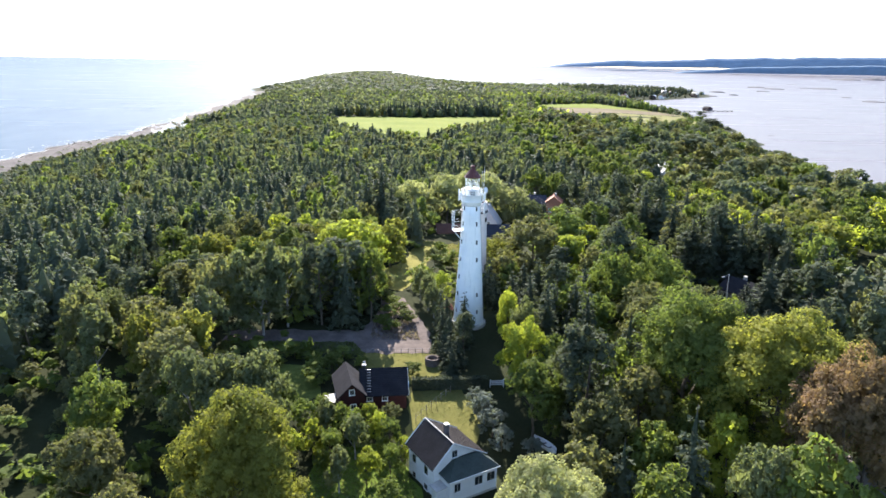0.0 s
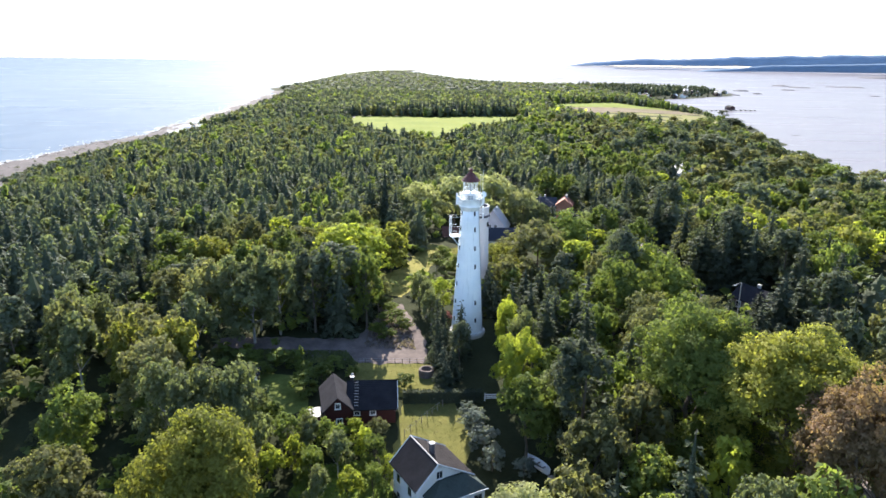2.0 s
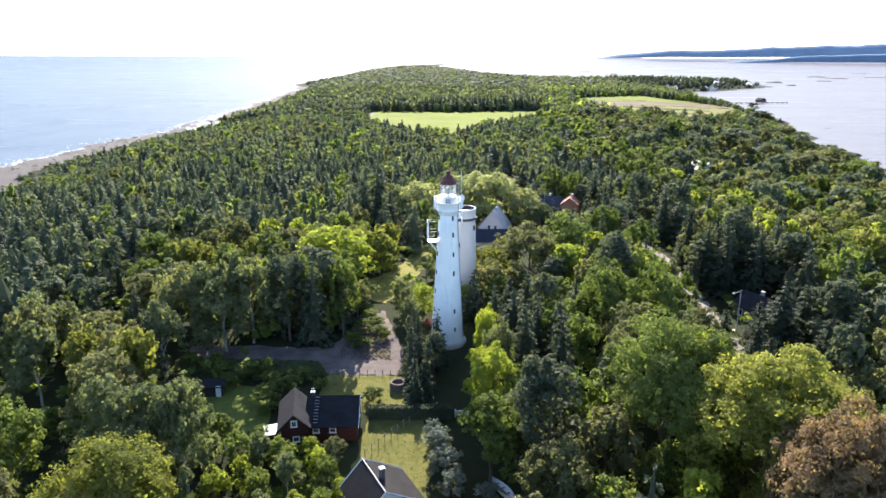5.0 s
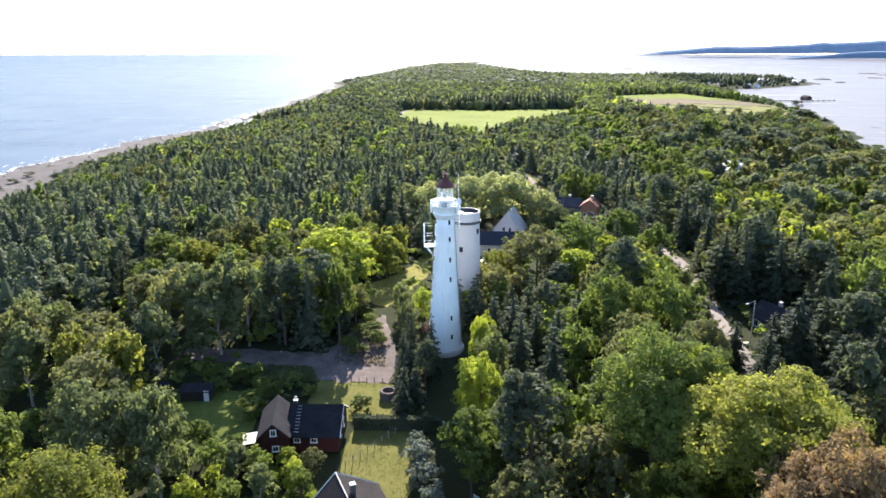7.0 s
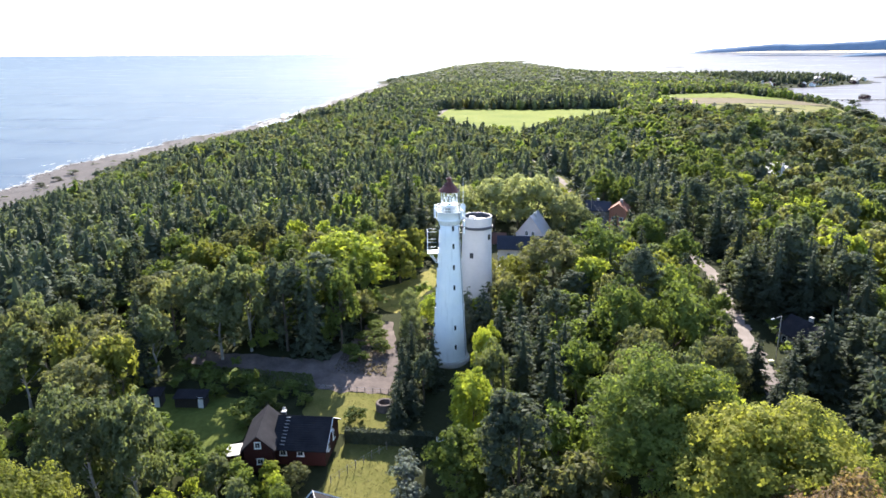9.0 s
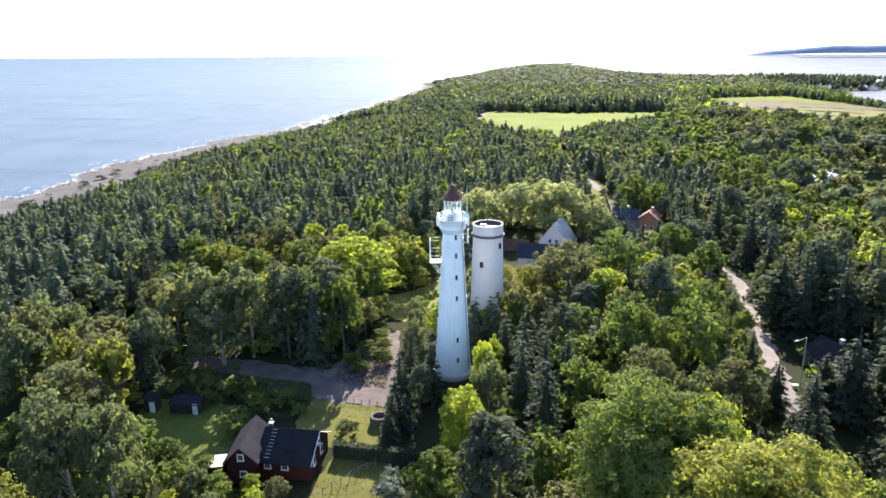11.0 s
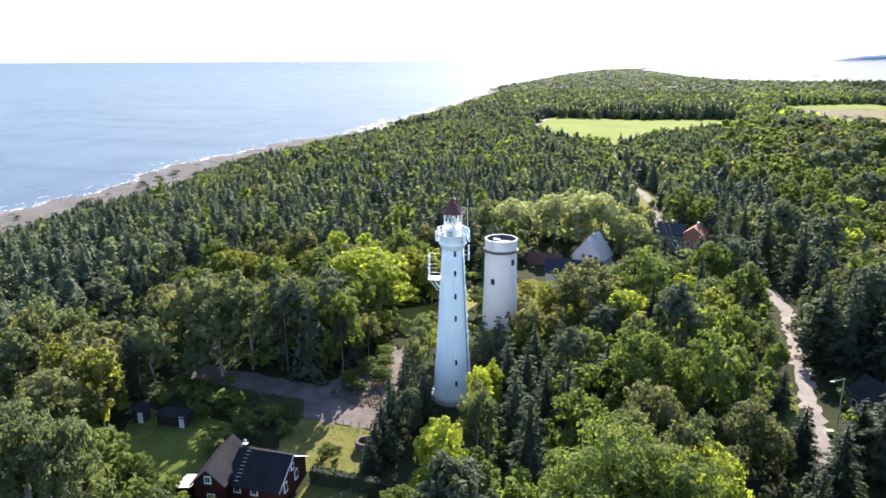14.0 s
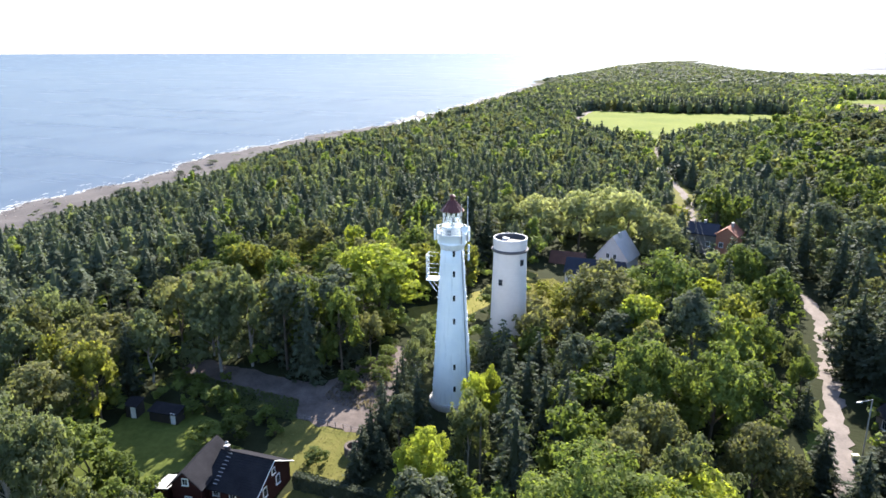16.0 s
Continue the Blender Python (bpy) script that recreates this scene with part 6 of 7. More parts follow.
def skerry(name, az, dip, span, height, mat, label, category, seed, depth=0.35):
    """A low island: a rounded, uneven hump of land on the water."""
    rng = np.random.default_rng(seed)
    x, y, z, r = on_sea(az, dip)
    half = r * math.tan(radians(span / 2))
    bm = bmesh.new()
    n, m = 28, 6
    rows = []
    for i in range(n + 1):
        u = i / n * 2 - 1
        prof = max(0.0, 1 - u * u) ** 0.5 * (0.8 + 0.22 * noise.noise((u * 2.5 + seed * 7, seed, 0.3)) + 0.16 * noise.noise((u * 11, seed * 3, 1.3)))
        row = []
        for j in range(m + 1):
            v = j / m * 2 - 1
            row.append(bm.verts.new((u * half, v * half * depth * (1 - u * u + 0.05), max(-0.5, height * prof * (1 - v * v)) - 0.5)))
        rows.append(row)
    for a, b in zip(rows, rows[1:]):
        for j in range(m):
            bm.faces.new((a[j], b[j], b[j + 1], a[j + 1]))
    ob = smooth(part(name, bm, mat))
    ob.matrix_world = pose(x, y, z, 0, 0, -az)
    return tagged(ob, label, category, kind="structure")


def far_ridge(name, knots, reach, depth, label, category, seed, mat=HAZY_LAND):
    """A long, uneven ridge of far land: knots of (bearing in degrees, height in metres) at that distance."""
    az = np.linspace(knots[0][0], knots[-1][0], 160)
    h = np.interp(az, [k[0] for k in knots], [k[1] for k in knots])
    bm = bmesh.new()
    rows = []
    for a, top in zip(az, h):
        top *= 1 + 0.16 * noise.noise((a * 0.35, seed, 0)) + 0.08 * noise.noise((a * 1.6, seed, 2)) + 0.04 * noise.noise((a * 7, seed, 5))
        row = []
        for v in (0, 0.12, 0.35, 0.7, 1.0):
            rr = reach - depth / 2 + depth * v
            lift = math.sin(math.pi * min(1.0, v * 0.85 + 0.02)) ** 0.6
            row.append(bm.verts.new((rr * math.sin(radians(a)), rr * math.cos(radians(a)), float(sea_z(rr)) - 0.6 + max(0.0, top) * lift)))
        rows.append(row)
    for p, q in zip(rows, rows[1:]):
        for j in range(4):
            bm.faces.new((p[j], q[j], q[j + 1], p[j + 1]))
    return tagged(smooth(part(name, bm, mat)), label, category, kind="structure")


# low land and hills across the bay, farthest last; haze is in their colour
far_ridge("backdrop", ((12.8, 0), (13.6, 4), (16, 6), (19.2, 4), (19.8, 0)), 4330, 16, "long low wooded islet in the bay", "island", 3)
far_ridge("backdrop", ((19.6, 0), (20.4, 10), (22.5, 22), (24, 34), (25.5, 42), (28, 48), (31, 56), (36, 62), (46, 50), (52, 0)), 4150, 60, "wooded island across the bay, tinted with dark blue haze", "island", 4)
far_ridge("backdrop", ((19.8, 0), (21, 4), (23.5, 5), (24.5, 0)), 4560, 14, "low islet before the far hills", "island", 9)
far_ridge("backdrop", ((9.5, 0), (11, 22), (12.5, 40), (15, 50), (19, 58), (22, 74), (26, 88), (30, 92), (36, 98), (46, 90), (56, 40), (60, 0)), 4780, 130, "distant wooded hills beyond the bay, tinted with blue haze", "hills", 6, HAZY_HILLS)
for k, (az, dip, span, h) in enumerate(((9.0, 1.38, 1.6, 4), (11.2, 1.5, 0.9, 3), (25.7, 1.54, 1.3, 5), (26.9, 1.62, 1.5, 5), (26.2, 1.82, 1.0, 4), (29.0, 1.5, 0.9, 4), (30.2, 1.5, 1.7, 5),
                                         (31.4, 0.82, 2.0, 8), (33.1, 0.78, 1.4, 12), (31.7, 2.05, 0.7, 3), (33.4, 2.28, 1.5, 4), (27.3, 5.06, 0.8, 1.2), (23.0, 1.98, 1.2, 5), (24.2, 2.16, 0.7, 4), (22.6, 2.3, 0.9, 3),
                                         (36.0, 1.6, 1.8, 6), (38.5, 1.9, 2.6, 7), (35.2, 1.1, 2.4, 8), (15.4, 0.62, 1.6, 3), (28.2, 1.25, 1.0, 3))):
    skerry("backdrop", az, dip, span, h, SKERRY, "bare low skerry in the bay", "skerry", 20 + k, 0.6)


# ---- the village on the point ----
def village():
    rng = np.random.default_rng(12)
    n = 0
    while n < 46:
        y = rng.uniform(1330, 1690)
        x = float(shore_e(y)) - rng.uniform(14, 230) * rng.uniform(0.3, 1)
        if inland(np.array(x), np.array(y)) < 12:
            continue
        cottage(float(x), float(y), float(rng.uniform(-40, 60)), float(rng.uniform(9, 14)), float(rng.uniform(3.4, 4.6)), float(rng.uniform(3.5, 5.5)), 3.2,
                (WHITE_WOOD, WHITE_WOOD, RED_WOOD, GREY_WOOD)[n % 4], (DARK_ROOF, BROWN_ROOF, DARK_ROOF, PALE_ROOF)[n % 4],
                ("white village house with a dark roof by the bay", "white village house with a brown roof by the bay", "red village house with a dark roof by the bay", "grey boathouse with a pale roof by the bay")[n % 4])
        n += 1
    for x, y, yaw in ((118, 790, 20), (140, 860, 50), (95, 800, -10), (128, 930, 5)):
        cottage(x, y, yaw, 12, 4.2, 4, 3, RED_WOOD, DARK_ROOF, "farm building with a dark roof by the fields")

    # trees among the houses
    x = rng.uniform(330, 680, 1100)
    y = rng.uniform(1310, 1760, 1100)
    ok = (inland(x, y) > 9) & ((y > 1590) | (rng.uniform(0, 1, 1100) < 0.22))
    woods("woods", (x[ok], y[ok]), LEAVES["pine"], [dome_quads(840 + v, 26, 2.2, 14, 5, 0.05) for v in range(4)], (8.0, 16.0), (4, 6.5), (14.0, 5.0), "dark trees among the village houses", 73)


village()


def pier(x, y, length, yaw):
    t = thing("pier", pose(x, y, SEA, 0, 0, yaw), "long grey wooden pier in the bay", "pier")
    part("deck", box(bmesh.new(), (length, 3, 0.4), (length / 2, 0, 1.2)), GREY_WOOD, t)
    for k in range(0, int(length), 8):
        part("pile", box(bmesh.new(), (0.5, 3.2, 3.0), (k + 1, 0, -0.4)), GREY_WOOD, t)
    return t


pier(362, 1010, 105, 12)
cottage(430, 1030, 10, 14, 4, 3.2, 2.4, RED_WOOD, DARK_ROOF, "dark boathouse on the pier", SEA + 1.5)


# ---- round the yard and the gardens ----
def hedge(x0, y0, x1, y1, h, w, label):
    """A clipped hedge: a dense core with leaf sprays on its faces."""
    rng = np.random.default_rng(8)
    L = math.hypot(x1 - x0, y1 - y0)
    yaw = math.degrees(math.atan2(y1 - y0, x1 - x0))
    z = min(gz(x0, y0), gz(x1, y1))
    t = thing("hedge", pose(x0, y0, z, 0, 0, yaw), label, "hedge")
    n = int(L * 170)
    u, v, f = rng.uniform(0, L, n), rng.uniform(-0.5, 0.5, n), rng.uniform(0, h, n)
    face = rng.integers(0, 3, n)
    wob = np.array([0.12 * noise.noise((a * 0.9, b * 3, 2)) for a, b in zip(u, f)])
    P = np.stack([u, np.where(face == 0, -w / 2 - wob, np.where(face == 1, w / 2 + wob, v * w)), np.where(face == 2, h + wob, f)], 1)
    D = np.stack([np.zeros(n), np.where(face == 0, -1.0, np.where(face == 1, 1.0, 0.0)), np.where(face == 2, 1.0, 0.2)], 1)
    leaves = new("foliage", quad_mesh("foliage", leaf_quads(rng, P, D, 0.17, 0.5), LEAVES["spruce"]))
    leaves.parent = t
    part("core", box(bmesh.new(), (L, w * 0.8, h * 0.95), (L / 2, 0, h * 0.475 - 0.05)), LEAVES["spruce"], t)
    return t


hedge(-0.6, 99.9, 11.8, 100.5, 2.0, 1.1, "long dark clipped hedge across the garden")


def well(x, y):
    """A ring of stones, three courses high, with a dark hollow."""
    z = gz(x, y)
    t = thing("well", pose(x, y, z), "round stone well ring in the garden", "well")
    R, n = 1.28, 16
    bm = bmesh.new()
    box(bm, (0.42, 2 * math.pi * R / n * 0.95, 0.42), (0, 0, 0), None, 0.05)
    me = bpy.data.meshes.new("stone")
    bm.to_mesh(me)
    bm.free()
    me.materials.append(STONE)
    rng = np.random.default_rng(4)
    for c in range(3):
        for k in range(n):
            a = 360 * (k + 0.5 * (c % 2)) / n
            o = new("stone", me)
            o.parent = t
            o.matrix_local = pose(0, 0, 0.2 + 0.42 * c, 0, 0, a) @ pose(R - 0.2 + rng.normal(0, 0.02), 0, 0, 0, 0, rng.normal(0, 3))
    part("lining", lathe(bmesh.new(), [(1.1, -0.3), (1.12, 1.2), (1.3, 1.2), (1.3, -0.3)], 24, False), STONE, t)
    part("bottom", lathe(bmesh.new(), [(1.1, 0.1), (0.01, 0.12)], 24, False), FLOOR, t, "dark soil inside the ring")


well(2.8, 108.5)


def fence(points, label, gap=1.5, h=1.1):
    """Thin posts with two wires between them."""
    t = thing("fence", pose(points[0][0], points[0][1], gz(*points[0])), label, "fence")
    base = Vector((points[0][0], points[0][1], gz(*points[0])))
    tops = []
    for (x0, y0), (x1, y1) in zip(points, points[1:]):
        m = max(1, int(math.hypot(x1 - x0, y1 - y0) / gap))
        for k in range(m + 1):
            x, y = x0 + (x1 - x0) * k / m, y0 + (y1 - y0) * k / m
            p = Vector((x, y, gz(x, y))) - base
            part("post", box(bmesh.new(), (0.09, 0.09, h + 0.3), (p.x, p.y, p.z + h / 2 - 0.15), None, 0.01), GREY_WOOD, t)
            tops.append(p)
    for f in (0.55, 0.95):
        bm = bmesh.new()
        for a, b in zip(tops, tops[1:]):
            if (b - a).length > 0.05:
                tube(bm, a + Vector((0, 0, h * f)), b + Vector((0, 0, h * f)), 0.012, 0.012, 4)
        part("wire", bm, GREY_METAL, t)


fence([(-9.2, 112.7), (2.3, 112.9)], "low post and wire fence below the gravel yard", 1.25, 0.9)
fence([(0.2, 91.2), (5.6, 98.8)], "low post and wire fence across the lawn", 1.3, 1.2)


def hut(x, y, yaw, w, d, h, label):
    z = gz(x, y)
    t = thing("shed", pose(x, y, z, 0, 0, yaw), label, "shed")
    wall = part("wall", box(bmesh.new(), (w, d, h), (0, 0, h / 2 - 0.1)), DARK_WOOD, t)
    for k in range(int(w / 0.35)):
        part("board", box(bmesh.new(), (0.05, 0.04, h - 0.1), (-w / 2 + 0.2 + 0.35 * k, -d / 2 - 0.02, h / 2 - 0.1)), DARK_WOOD, wall)
    part("roof", slab(bmesh.new(), [(-w / 2 - 0.2, -d / 2 - 0.25, h - 0.05), (w / 2 + 0.2, -d / 2 - 0.25, h - 0.05), (w / 2 + 0.2, d / 2 + 0.2, h + 0.4), (-w / 2 - 0.2, d / 2 + 0.2, h + 0.4)], 0.09), TAR_ROOF, t)
    part("door", box(bmesh.new(), (0.8, 0.06, 1.8), (w / 2 - 0.6, -d / 2 - 0.03, 0.85)), WHITE_WOOD, t, "pale boarded door")


hut(-32.2, 104.6, 12, 1.9, 1.8, 2.0, "small dark wooden shed under the trees")
hut(-26.8, 105.4, 8, 4.6, 1.8, 1.7, "long low dark wooden shed under the trees")


def pole(x, y, h, label, arm=True):
    t = thing("utility_pole", pose(x, y, gz(x, y)), label, "utility pole")
    part("shaft", tube(bmesh.new(), (0, 0, -0.5), (0, 0, h), 0.15, 0.1, 10), GREY_WOOD, t)
    if arm:
        part("crossarm", box(bmesh.new(), (1.4, 0.1, 0.1), (0, 0, h - 0.3)), GREY_WOOD, t)
        for k in (-0.6, 0.6):
            part("insulator", lathe(bmesh.new(), [(0.05, h - 0.25), (0.07, h - 0.1), (0.02, h - 0.05)], 8), CONCRETE, t)
    return Vector((x, y, gz(x, y) + h - 0.1))


def wires(points, label):
    t = thing("overhead_wire", pose(*points[0]), label, "overhead wire")
    for off in (-0.6, 0.6):
        bm = bmesh.new()
        for a, b in zip(points, points[1:]):
            last = None
            for k in range(9):
                f = k / 8
                p = a.lerp(b, f) - points[0] + Vector((off, 0, -1.1 * 4 * f * (1 - f)))
                if last is not None:
                    tube(bm, last, p, 0.018, 0.018, 4)
                last = p
        part("wire", bm, BLACK_METAL, t)


line = [pole(x, y, h, "weathered wooden utility pole beside the track", False) for x, y, h in ((52.5, 149, 9.0), (44.4, 176, 9.0), (37.2, 228, 9.0), (20.5, 326, 9.5))]
wires(line, "two thin overhead wires along the track")


def street_lamp(x, y, h):
    t = thing("street_lamp", pose(x, y, gz(x, y), 1.5, -2.0, 20), "pale galvanised street lamp leaning beside the track", "street lamp")
    part("shaft", tube(bmesh.new(), (0, 0, -0.5), (0, 0, h), 0.11, 0.07, 10), CONCRETE, t)
    part("arm", tube(bmesh.new(), (0, 0, h - 0.05), (-1.3, 0, h - 0.35), 0.05, 0.04, 8), CONCRETE, t)
    part("lamp_head", box(bmesh.new(), (0.7, 0.26, 0.16), (-1.5, 0, h - 0.42), None, 0.04), GREY_METAL, t, "grey lamp head")
    t = thing("roadside_box", pose(x - 0.9, y - 0.6, gz(x, y), 0, 0, 15), "pale yellowish cabinet on the grass verge", "cabinet")
    part("body", box(bmesh.new(), (0.8, 0.5, 0.6), (0, 0, 0.3), None, 0.03), PALE_YELLOW, t)
    part("lid", box(bmesh.new(), (0.9, 0.6, 0.06), (0, 0, 0.63), None, 0.02), PALE_YELLOW, t)


street_lamp(64.1, 131.5, 8.5)
pole(20.4, 109.2, 9.6, "slim pale pole among the trees near the lighthouse", False)


def gate(x, y, yaw):
    t = thing("gate", pose(x, y, gz(x, y), 0, 0, yaw), "white wooden garden gate", "gate")
    for k in (-1.1, 1.1):
        part("post", box(bmesh.new(), (0.14, 0.14, 1.5), (k, 0, 0.6), None, 0.02), WHITE_WOOD, t)
    for z in (0.45, 0.75, 1.05):
        part("bar", box(bmesh.new(), (2.1, 0.06, 0.14), (0, 0, z)), WHITE_WOOD, t)


gate(13.3, 100.8, 4)


def rowing_boat(x, y, yaw):
    z = gz(x, y)
    t = thing("rowing_boat", pose(x, y, z, 0, 0, yaw), "white rowing boat drawn up on the grass", "boat")
    n = 14

    def section(f, s, zz, inset):
        half = (0.78 - inset) * (1 - abs(2 * f - 0.9) ** 2.2 * 0.95)
        return (s * max(0.02, half) * (0.55 + 0.45 * zz), (f - 0.5) * (4.8 - inset), 0.1 + inset * 0.5 + 0.6 * zz + 0.2 * (2 * f - 1) ** 2 * zz)

    bm = bmesh.new()
    for inset in (0.0, 0.1):
        for s in (-1, 1):
            rows = [[bm.verts.new(section(k / n, s, q / 3, inset)) for q in range(4)] for k in range(n + 1)]
            for a, b in zip(rows, rows[1:]):
                for q in range(3):
                    bm.faces.new((a[q], b[q], b[q + 1], a[q + 1]))
    part("hull", bm, WHITE_WOOD, t)
    bm = bmesh.new()
    for s in (-1, 1):
        for k in range(n):
            tube(bm, section(k / n, s, 1, 0.03), section((k + 1) / n, s, 1, 0.03), 0.05, 0.05, 5)
    part("gunwale", bm, WHITE_WOOD, t)
    part("floor", box(bmesh.new(), (0.7, 3.6, 0.04), (0, 0, 0.14)), GREY_WOOD, t)
    for y0 in (-1.1, 0.1, 1.2):
        part("thwart", box(bmesh.new(), (1.1, 0.25, 0.04), (0, y0, 0.5)), GREY_WOOD, t, "weathered thwart")


rowing_boat(18.6, 85.4, 32)


def boulder(x, y, size, seed, label):
    """A rounded, uneven field stone, half sunk in the grass."""
    rng = np.random.default_rng(seed)
    bm = bmesh.new()
    bmesh.ops.create_icosphere(bm, subdivisions=2, radius=size)
    for v in bm.verts:
        v.co = Vector((v.co.x, v.co.y * 0.8, v.co.z * 0.6)) * (1 + 0.3 * noise.noise(v.co / size * 1.3 + Vector((seed, 0, 0))))
    ob = part("boulder", bm, ROCK)
    ob.matrix_world = pose(x, y, gz(x, y) + 0.15 * size, 0, 0, float(rng.uniform(0, 360)))
    return tagged(ob, label, "rock", "garden stones")


for k, (x, y, size) in enumerate(((20.2, 83.2, 0.55), (20.6, 81.6, 0.45), (21.8, 79.6, 0.6), (22.3, 78.4, 0.7), (21.3, 77.2, 0.6), (22.9, 77.0, 0.5), (19.0, 81.2, 0.4), (23.4, 75.4, 0.6), (21.0, 80.4, 0.35))):
    boulder(x, y, size, 3 + k, "pale grey field stone on the shaded lawn")


def garden_seats():
    """White garden furniture on the terrace by the old tower."""
    z = gz(14.5, 178)
    t = thing("garden_table", pose(14.6, 177.6, z), "white garden table on the terrace", "table")
    part("tabletop", box(bmesh.new(), (2.0, 1.0, 0.06), (0, 0, 0.74), None, 0.01), WHITE_WOOD, t)
    for x in (-0.85, 0.85):
        for y in (-0.4, 0.4):
            part("leg", box(bmesh.new(), (0.07, 0.07, 0.74), (x, y, 0.36)), WHITE_WOOD, t)
    first = None
    for x, y, yaw in ((13.4, 176.4, 160), (15.0, 176.2, 190), (14.2, 179.0, 10), (15.6, 178.9, -15)):
        if first is None:
            first = thing("garden_chair", pose(x, y, z, 0, 0, yaw), "white garden chair on the terrace", "chair", "chairs round the garden table")
            part("seat", box(bmesh.new(), (0.5, 0.5, 0.05), (0, 0, 0.45), None, 0.01), WHITE_WOOD, first)
            part("backrest", box(bmesh.new(), (0.5, 0.05, 0.5), (0, 0.25, 0.75), None, 0.01), WHITE_WOOD, first)
            for a in (-0.2, 0.2):
                for b in (-0.2, 0.2):
                    part("leg", box(bmesh.new(), (0.05, 0.05, 0.45), (a, b, 0.22)), WHITE_WOOD, first)
        else:
            copy_thing(first, pose(x, y, z, 0, 0, yaw))


garden_seats()


# ---- the beach ----
def boulders():
    rng = np.random.default_rng(31)
    tris = []
    for k in range(1300):
        y = rng.uniform(120, 700)
        x = float(shore_w(y)) + (rng.normal(1.5, 2.5) if k % 3 else rng.uniform(0, 22))
        r = rng.uniform(0.25, 0.9) * (1.3 if rng.uniform() < 0.1 else 1)
        b = ball((0, 0, 0), (r, r * rng.uniform(0.6, 1), r * rng.uniform(0.4, 0.8)), 6, 2)
        a = rng.uniform(0, 6.28)
        b = b * (1 + 0.1 * rng.normal(0, 1, b.shape))
        xy = np.stack([b[..., 0] * math.cos(a) - b[..., 1] * math.sin(a), b[..., 0] * math.sin(a) + b[..., 1] * math.cos(a), b[..., 2]], -1)
        tris.append(xy + [x, y, max(gz(x, y), SEA) + 0.1 * r])
    ob = new("boulders", quad_mesh("boulders", np.concatenate(tris), ROCK))
    tagged(ob, "dark boulders strewn along the waterline", "rocks", kind="stuff")


boulders()
for x, y, r, h in ((-214, 262, 3.2, 3.4), (-219, 270, 3.0, 3.0), (-232, 318, 2.6, 2.8), (-236, 335, 2.8, 2.8), (-240, 352, 3.2, 3.2)):
    plant("pine", x, y, gz(x, y) + h, r, False, "low dark bush on the shingle beach", "shrub", "beach bushes")


# ---- broad trees towards the bay ----
for kind, x, y, top, r in (("pine", 163, 403, 11.0, 12.5), ("pine", 161, 351, 8.4, 10.8), ("olive", 165, 322, 9.8, 11.5), ("green", 184, 319, 6.8, 9.5), ("olive", 232, 363, -2.8, 6.2), ("green", 256, 665, 1.0, 12.0), ("pine", 280, 668, 0.6, 12.0), ("pine", 362, 892, -7.2, 7.0), ("green", 150, 488, 9.2, 9.5), ("pine", 118, 580, 9.8, 8.0), ("pine", 128, 590, 9.0, 8.0), ("pine", 106, 574, 9.6, 7.5), ("green", 248, 566, -2.6, 9.0), ("olive", 232, 560, -2.0, 9.0), ("olive", 264, 572, -4.0, 8.0), ("lime", 92, 282, 7.5, 6.0),
                           ("spruce", 80, 276, 9.0, 3.6), ("spruce", 71, 198, 11.0, 4.0), ("green", 97, 158, 9.0, 6.5), ("green", 124, 184, 7.0, 7.0), ("pine", 65, 156, 11.5, 3.8),
                           ("spruce", 35.0, 221, 8.0, 3.2), ("spruce", 45, 272, 9.0, 3.6), ("golden", 40, 184, 8.5, 5.0), ("spruce", 88, 205, 11, 4.0), ("olive", 86, 176, 9.0, 5.5), ("spruce", 79, 151, 16, 4.0), ("golden", 92, 170, 13.5, 6.0), ("olive", 99, 178, 13.5, 6.4), ("lime", 88, 180, 12.5, 5.4), ("golden", 105, 166, 12.5, 6.4), ("green", 96, 160, 12.5, 6.0), ("golden", 110, 182, 12.0, 6.0),
                           ("green", 41.2, 244, 13.5, 5.4), ("pine", 50, 232, 9.5, 3.0), ("pine", 53, 189, 13.5, 4.2), ("spruce", 57.5, 195, 12.5, 3.8), ("pine", 49.5, 199, 9.5, 3.6), ("spruce", 42.3, 199, 10.0, 3.2), ("spruce", 46.5, 204, 9.8, 3.2), ("spruce", 38.2, 206, 8.2, 3.0), ("green", 47.5, 237.5, 12.5, 4.4)):
    plant(kind, x, y, top, r, False)


# ---- tufts of grass ----
def tufts(outline, count, mat, seed, size, words):
    rng = np.random.default_rng(seed)
    lo, hi = np.min(outline, 0), np.max(outline, 0)
    X, Y = rng.uniform(lo[0], hi[0], count), rng.uniform(lo[1], hi[1], count)
    keep = inside(outline, X, Y)
    X, Y = X[keep], Y[keep]
    Z = ground_z(X, Y) + 0.04
    n = len(X)
    a, w, h = rng.uniform(0, 6.28, n), size * rng.uniform(0.6, 1.4, n), size * rng.uniform(0.3, 1.1, n)
    dx, dy = np.cos(a) * w / 2, np.sin(a) * w / 2
    V = np.stack([np.stack([X - dx, Y - dy, Z], 1), np.stack([X + dx, Y + dy, Z], 1), np.stack([X + rng.normal(0, 0.1, n), Y + rng.normal(0, 0.1, n), Z + h], 1)], 1)
    tagged(new("grass_tufts", quad_mesh("grass_tufts", V, mat)), words, "grass", kind="stuff")


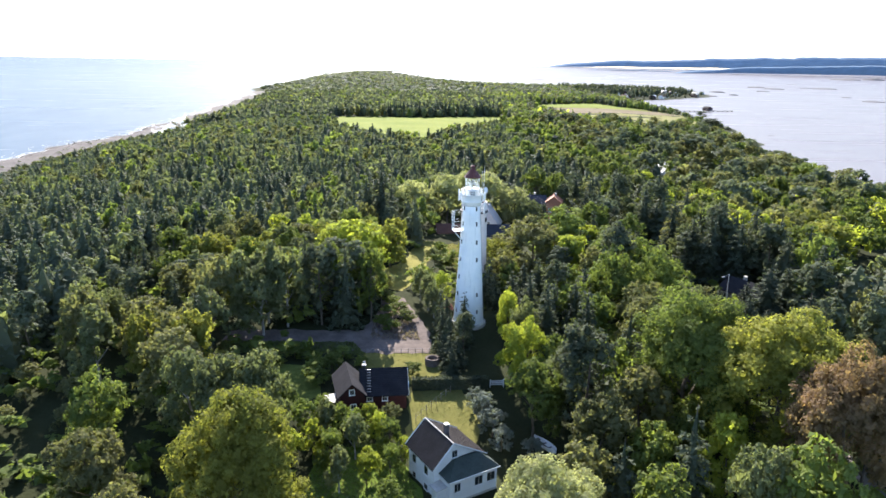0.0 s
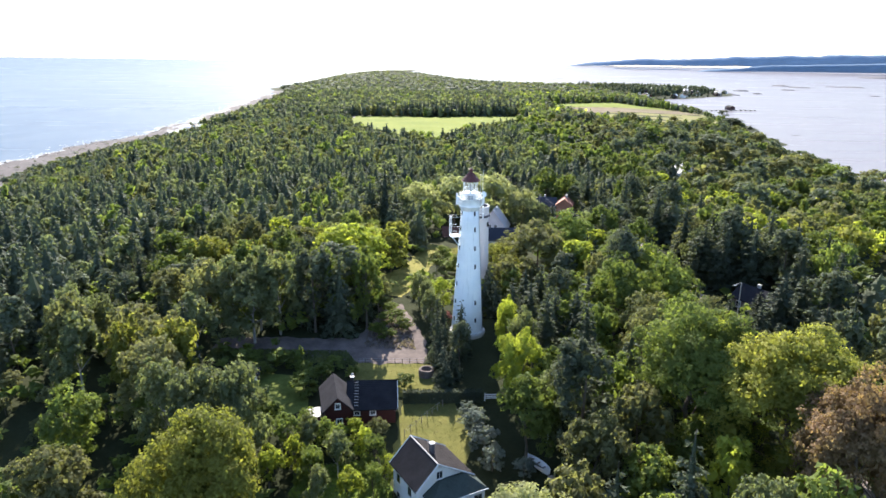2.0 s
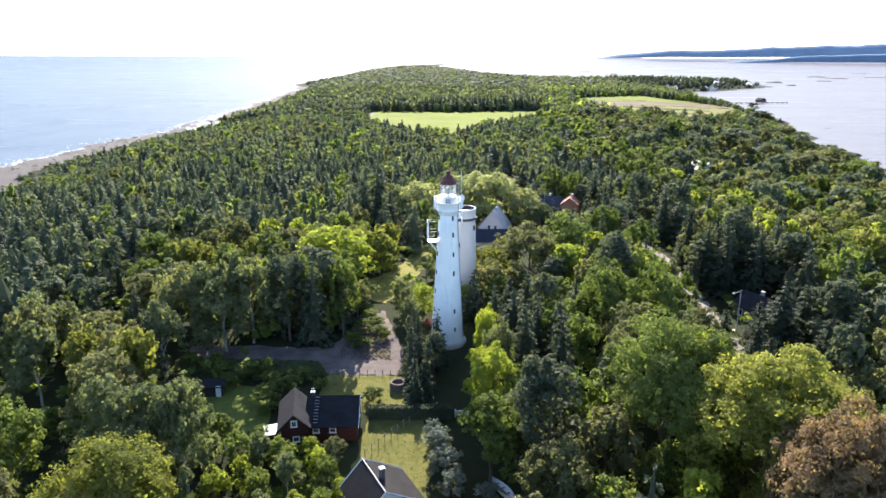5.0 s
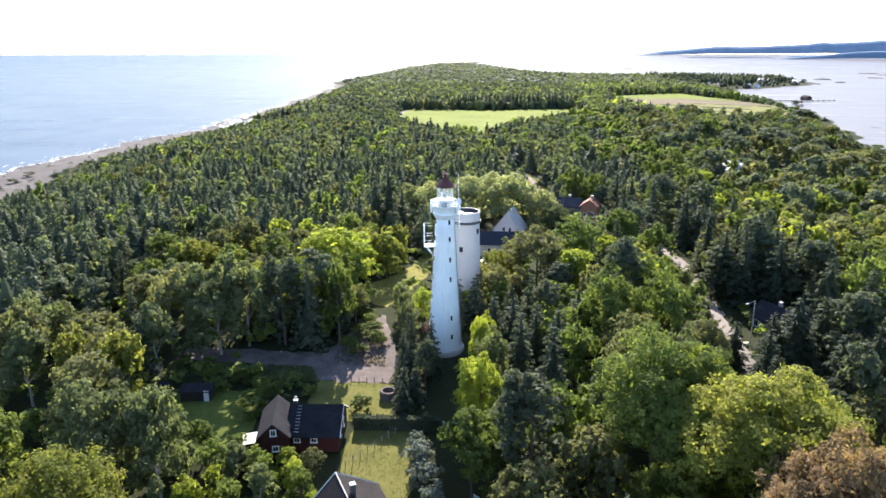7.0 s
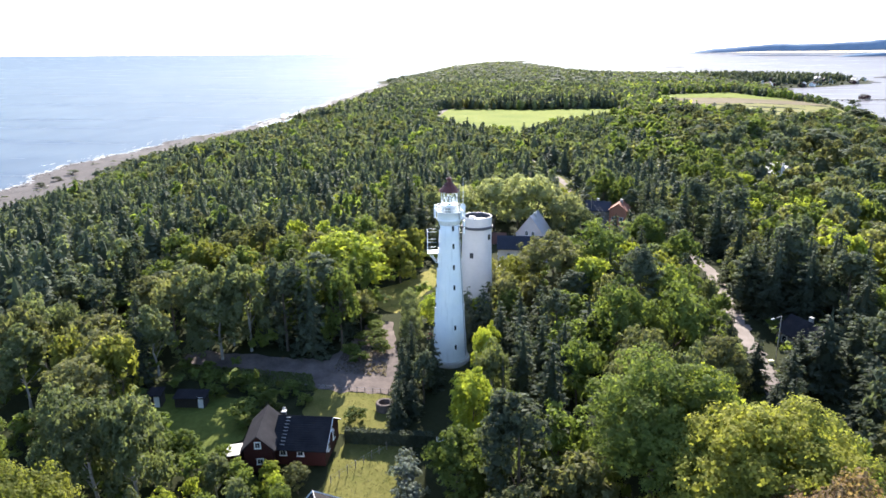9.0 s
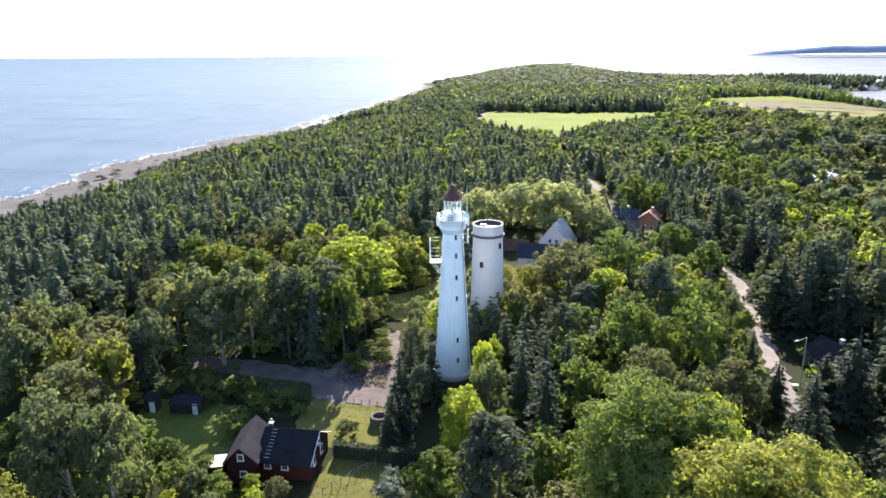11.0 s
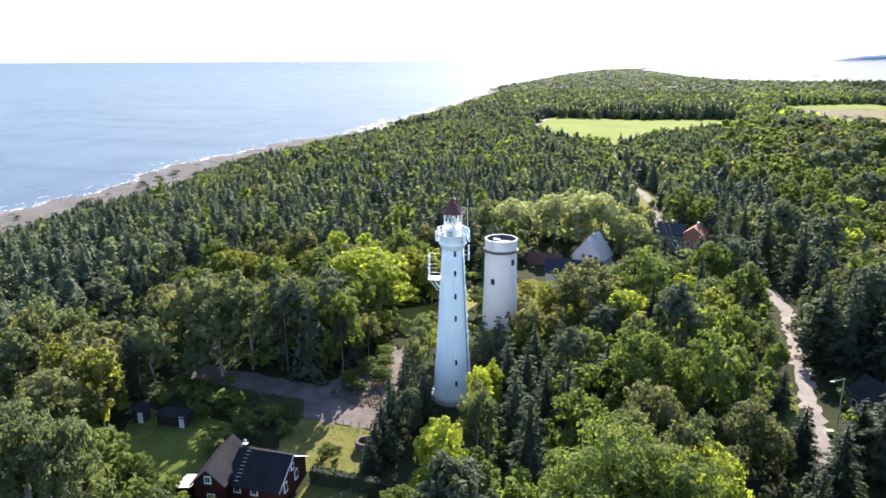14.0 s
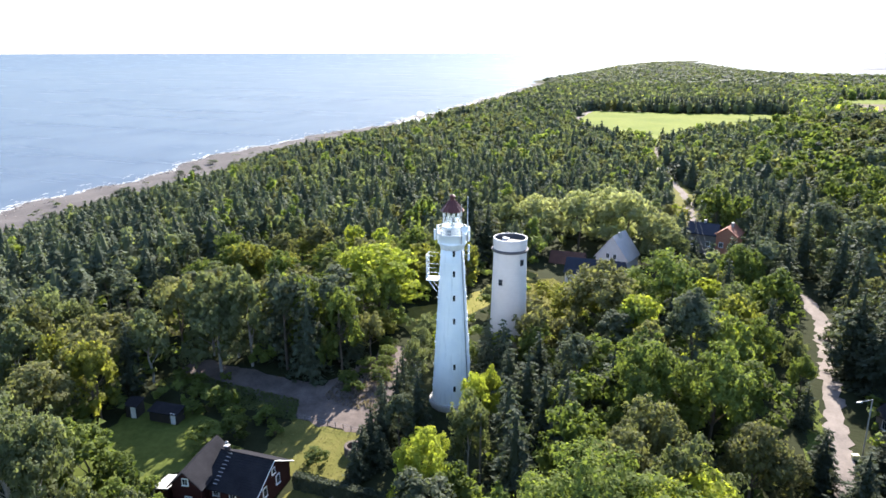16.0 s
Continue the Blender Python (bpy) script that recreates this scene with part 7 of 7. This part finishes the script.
GRASS = leafy("grass_blades", (0.13, 0.14, 0.035), (0.26, 0.23, 0.075), 0.5)
LUSH = leafy("lush_grass_blades", (0.09, 0.13, 0.025), (0.2, 0.25, 0.05), 0.5)
tufts(GARDEN, 4000, GRASS, 41, 0.15, "yellowish tufts of grass on the lawn")
tufts(FRONT_LAWN, 6000, LUSH, 42, 0.28, "green tufts of grass on the lawn")
tufts(TOWER_LAWN, 2000, LUSH, 43, 0.2, "green tufts of grass beside the lighthouse")
tufts(TERRACE, 5000, GRASS, 44, 0.35, "dry tufts of grass round the old tower")
tufts(VERGE, 900, LUSH, 45, 0.2, "green tufts of grass beside the track")
tufts(VERGE_E, 900, LUSH, 46, 0.2, "green tufts of grass beside the track")
DRY = leafy("dry_weeds", (0.11, 0.09, 0.07), (0.27, 0.22, 0.17), 0.4)
tufts([(-9, 118.5), (0.5, 118), (-1, 127), (-4, 133), (-8, 130)], 1800, DRY, 47, 0.42, "dry greyish weeds on the gravel yard")
tufts([(-36, 112), (-9, 112), (-12, 117), (-36, 117)], 5000, LUSH, 48, 0.4, "rough grass at the edge of the yard")


# ---- smoke from a fire on the beach ----
def smoke(x, y):
    m, n, l, b = material("smoke")
    b.inputs["Base Color"].default_value = (0.85, 0.9, 0.95, 1)
    b.inputs["Roughness"].default_value, b.inputs["Specular IOR Level"].default_value = 1.0, 0.0
    clear = n.new("ShaderNodeBsdfTransparent")
    lit = n.new("ShaderNodeBsdfTranslucent")
    lit.inputs["Color"].default_value = (0.85, 0.9, 0.95, 1)
    both = n.new("ShaderNodeAddShader")
    l.new(lit.outputs[0], both.inputs[0])
    l.new(b.outputs[0], both.inputs[1])
    mix = n.new("ShaderNodeMixShader")
    mix.inputs[0].default_value = 0.05
    l.new(clear.outputs[0], mix.inputs[1])
    l.new(both.outputs[0], mix.inputs[2])
    l.new(mix.outputs[0], n["Material Output"].inputs["Surface"])
    rng = np.random.default_rng(19)
    puffs = []
    for k in range(50):
        f = rng.uniform(0, 1) ** 0.8
        r = rng.uniform(1.0, 2.4) * (0.5 + f)
        c = (x + 20 * (f - 0.3) + rng.normal(0, 2 + 4 * f), y + rng.normal(0, 4), gz(x, y) + 3 + 7 * f + rng.normal(0, 1.5 + f))
        puffs.append(ball(c, (r * 1.6, r, r * 0.8), 8, 4))
    tagged(new("smoke", quad_mesh("smoke", np.concatenate(puffs), m)), "thin bluish smoke drifting from the beach", "smoke", kind="stuff")


smoke(-206, 540)
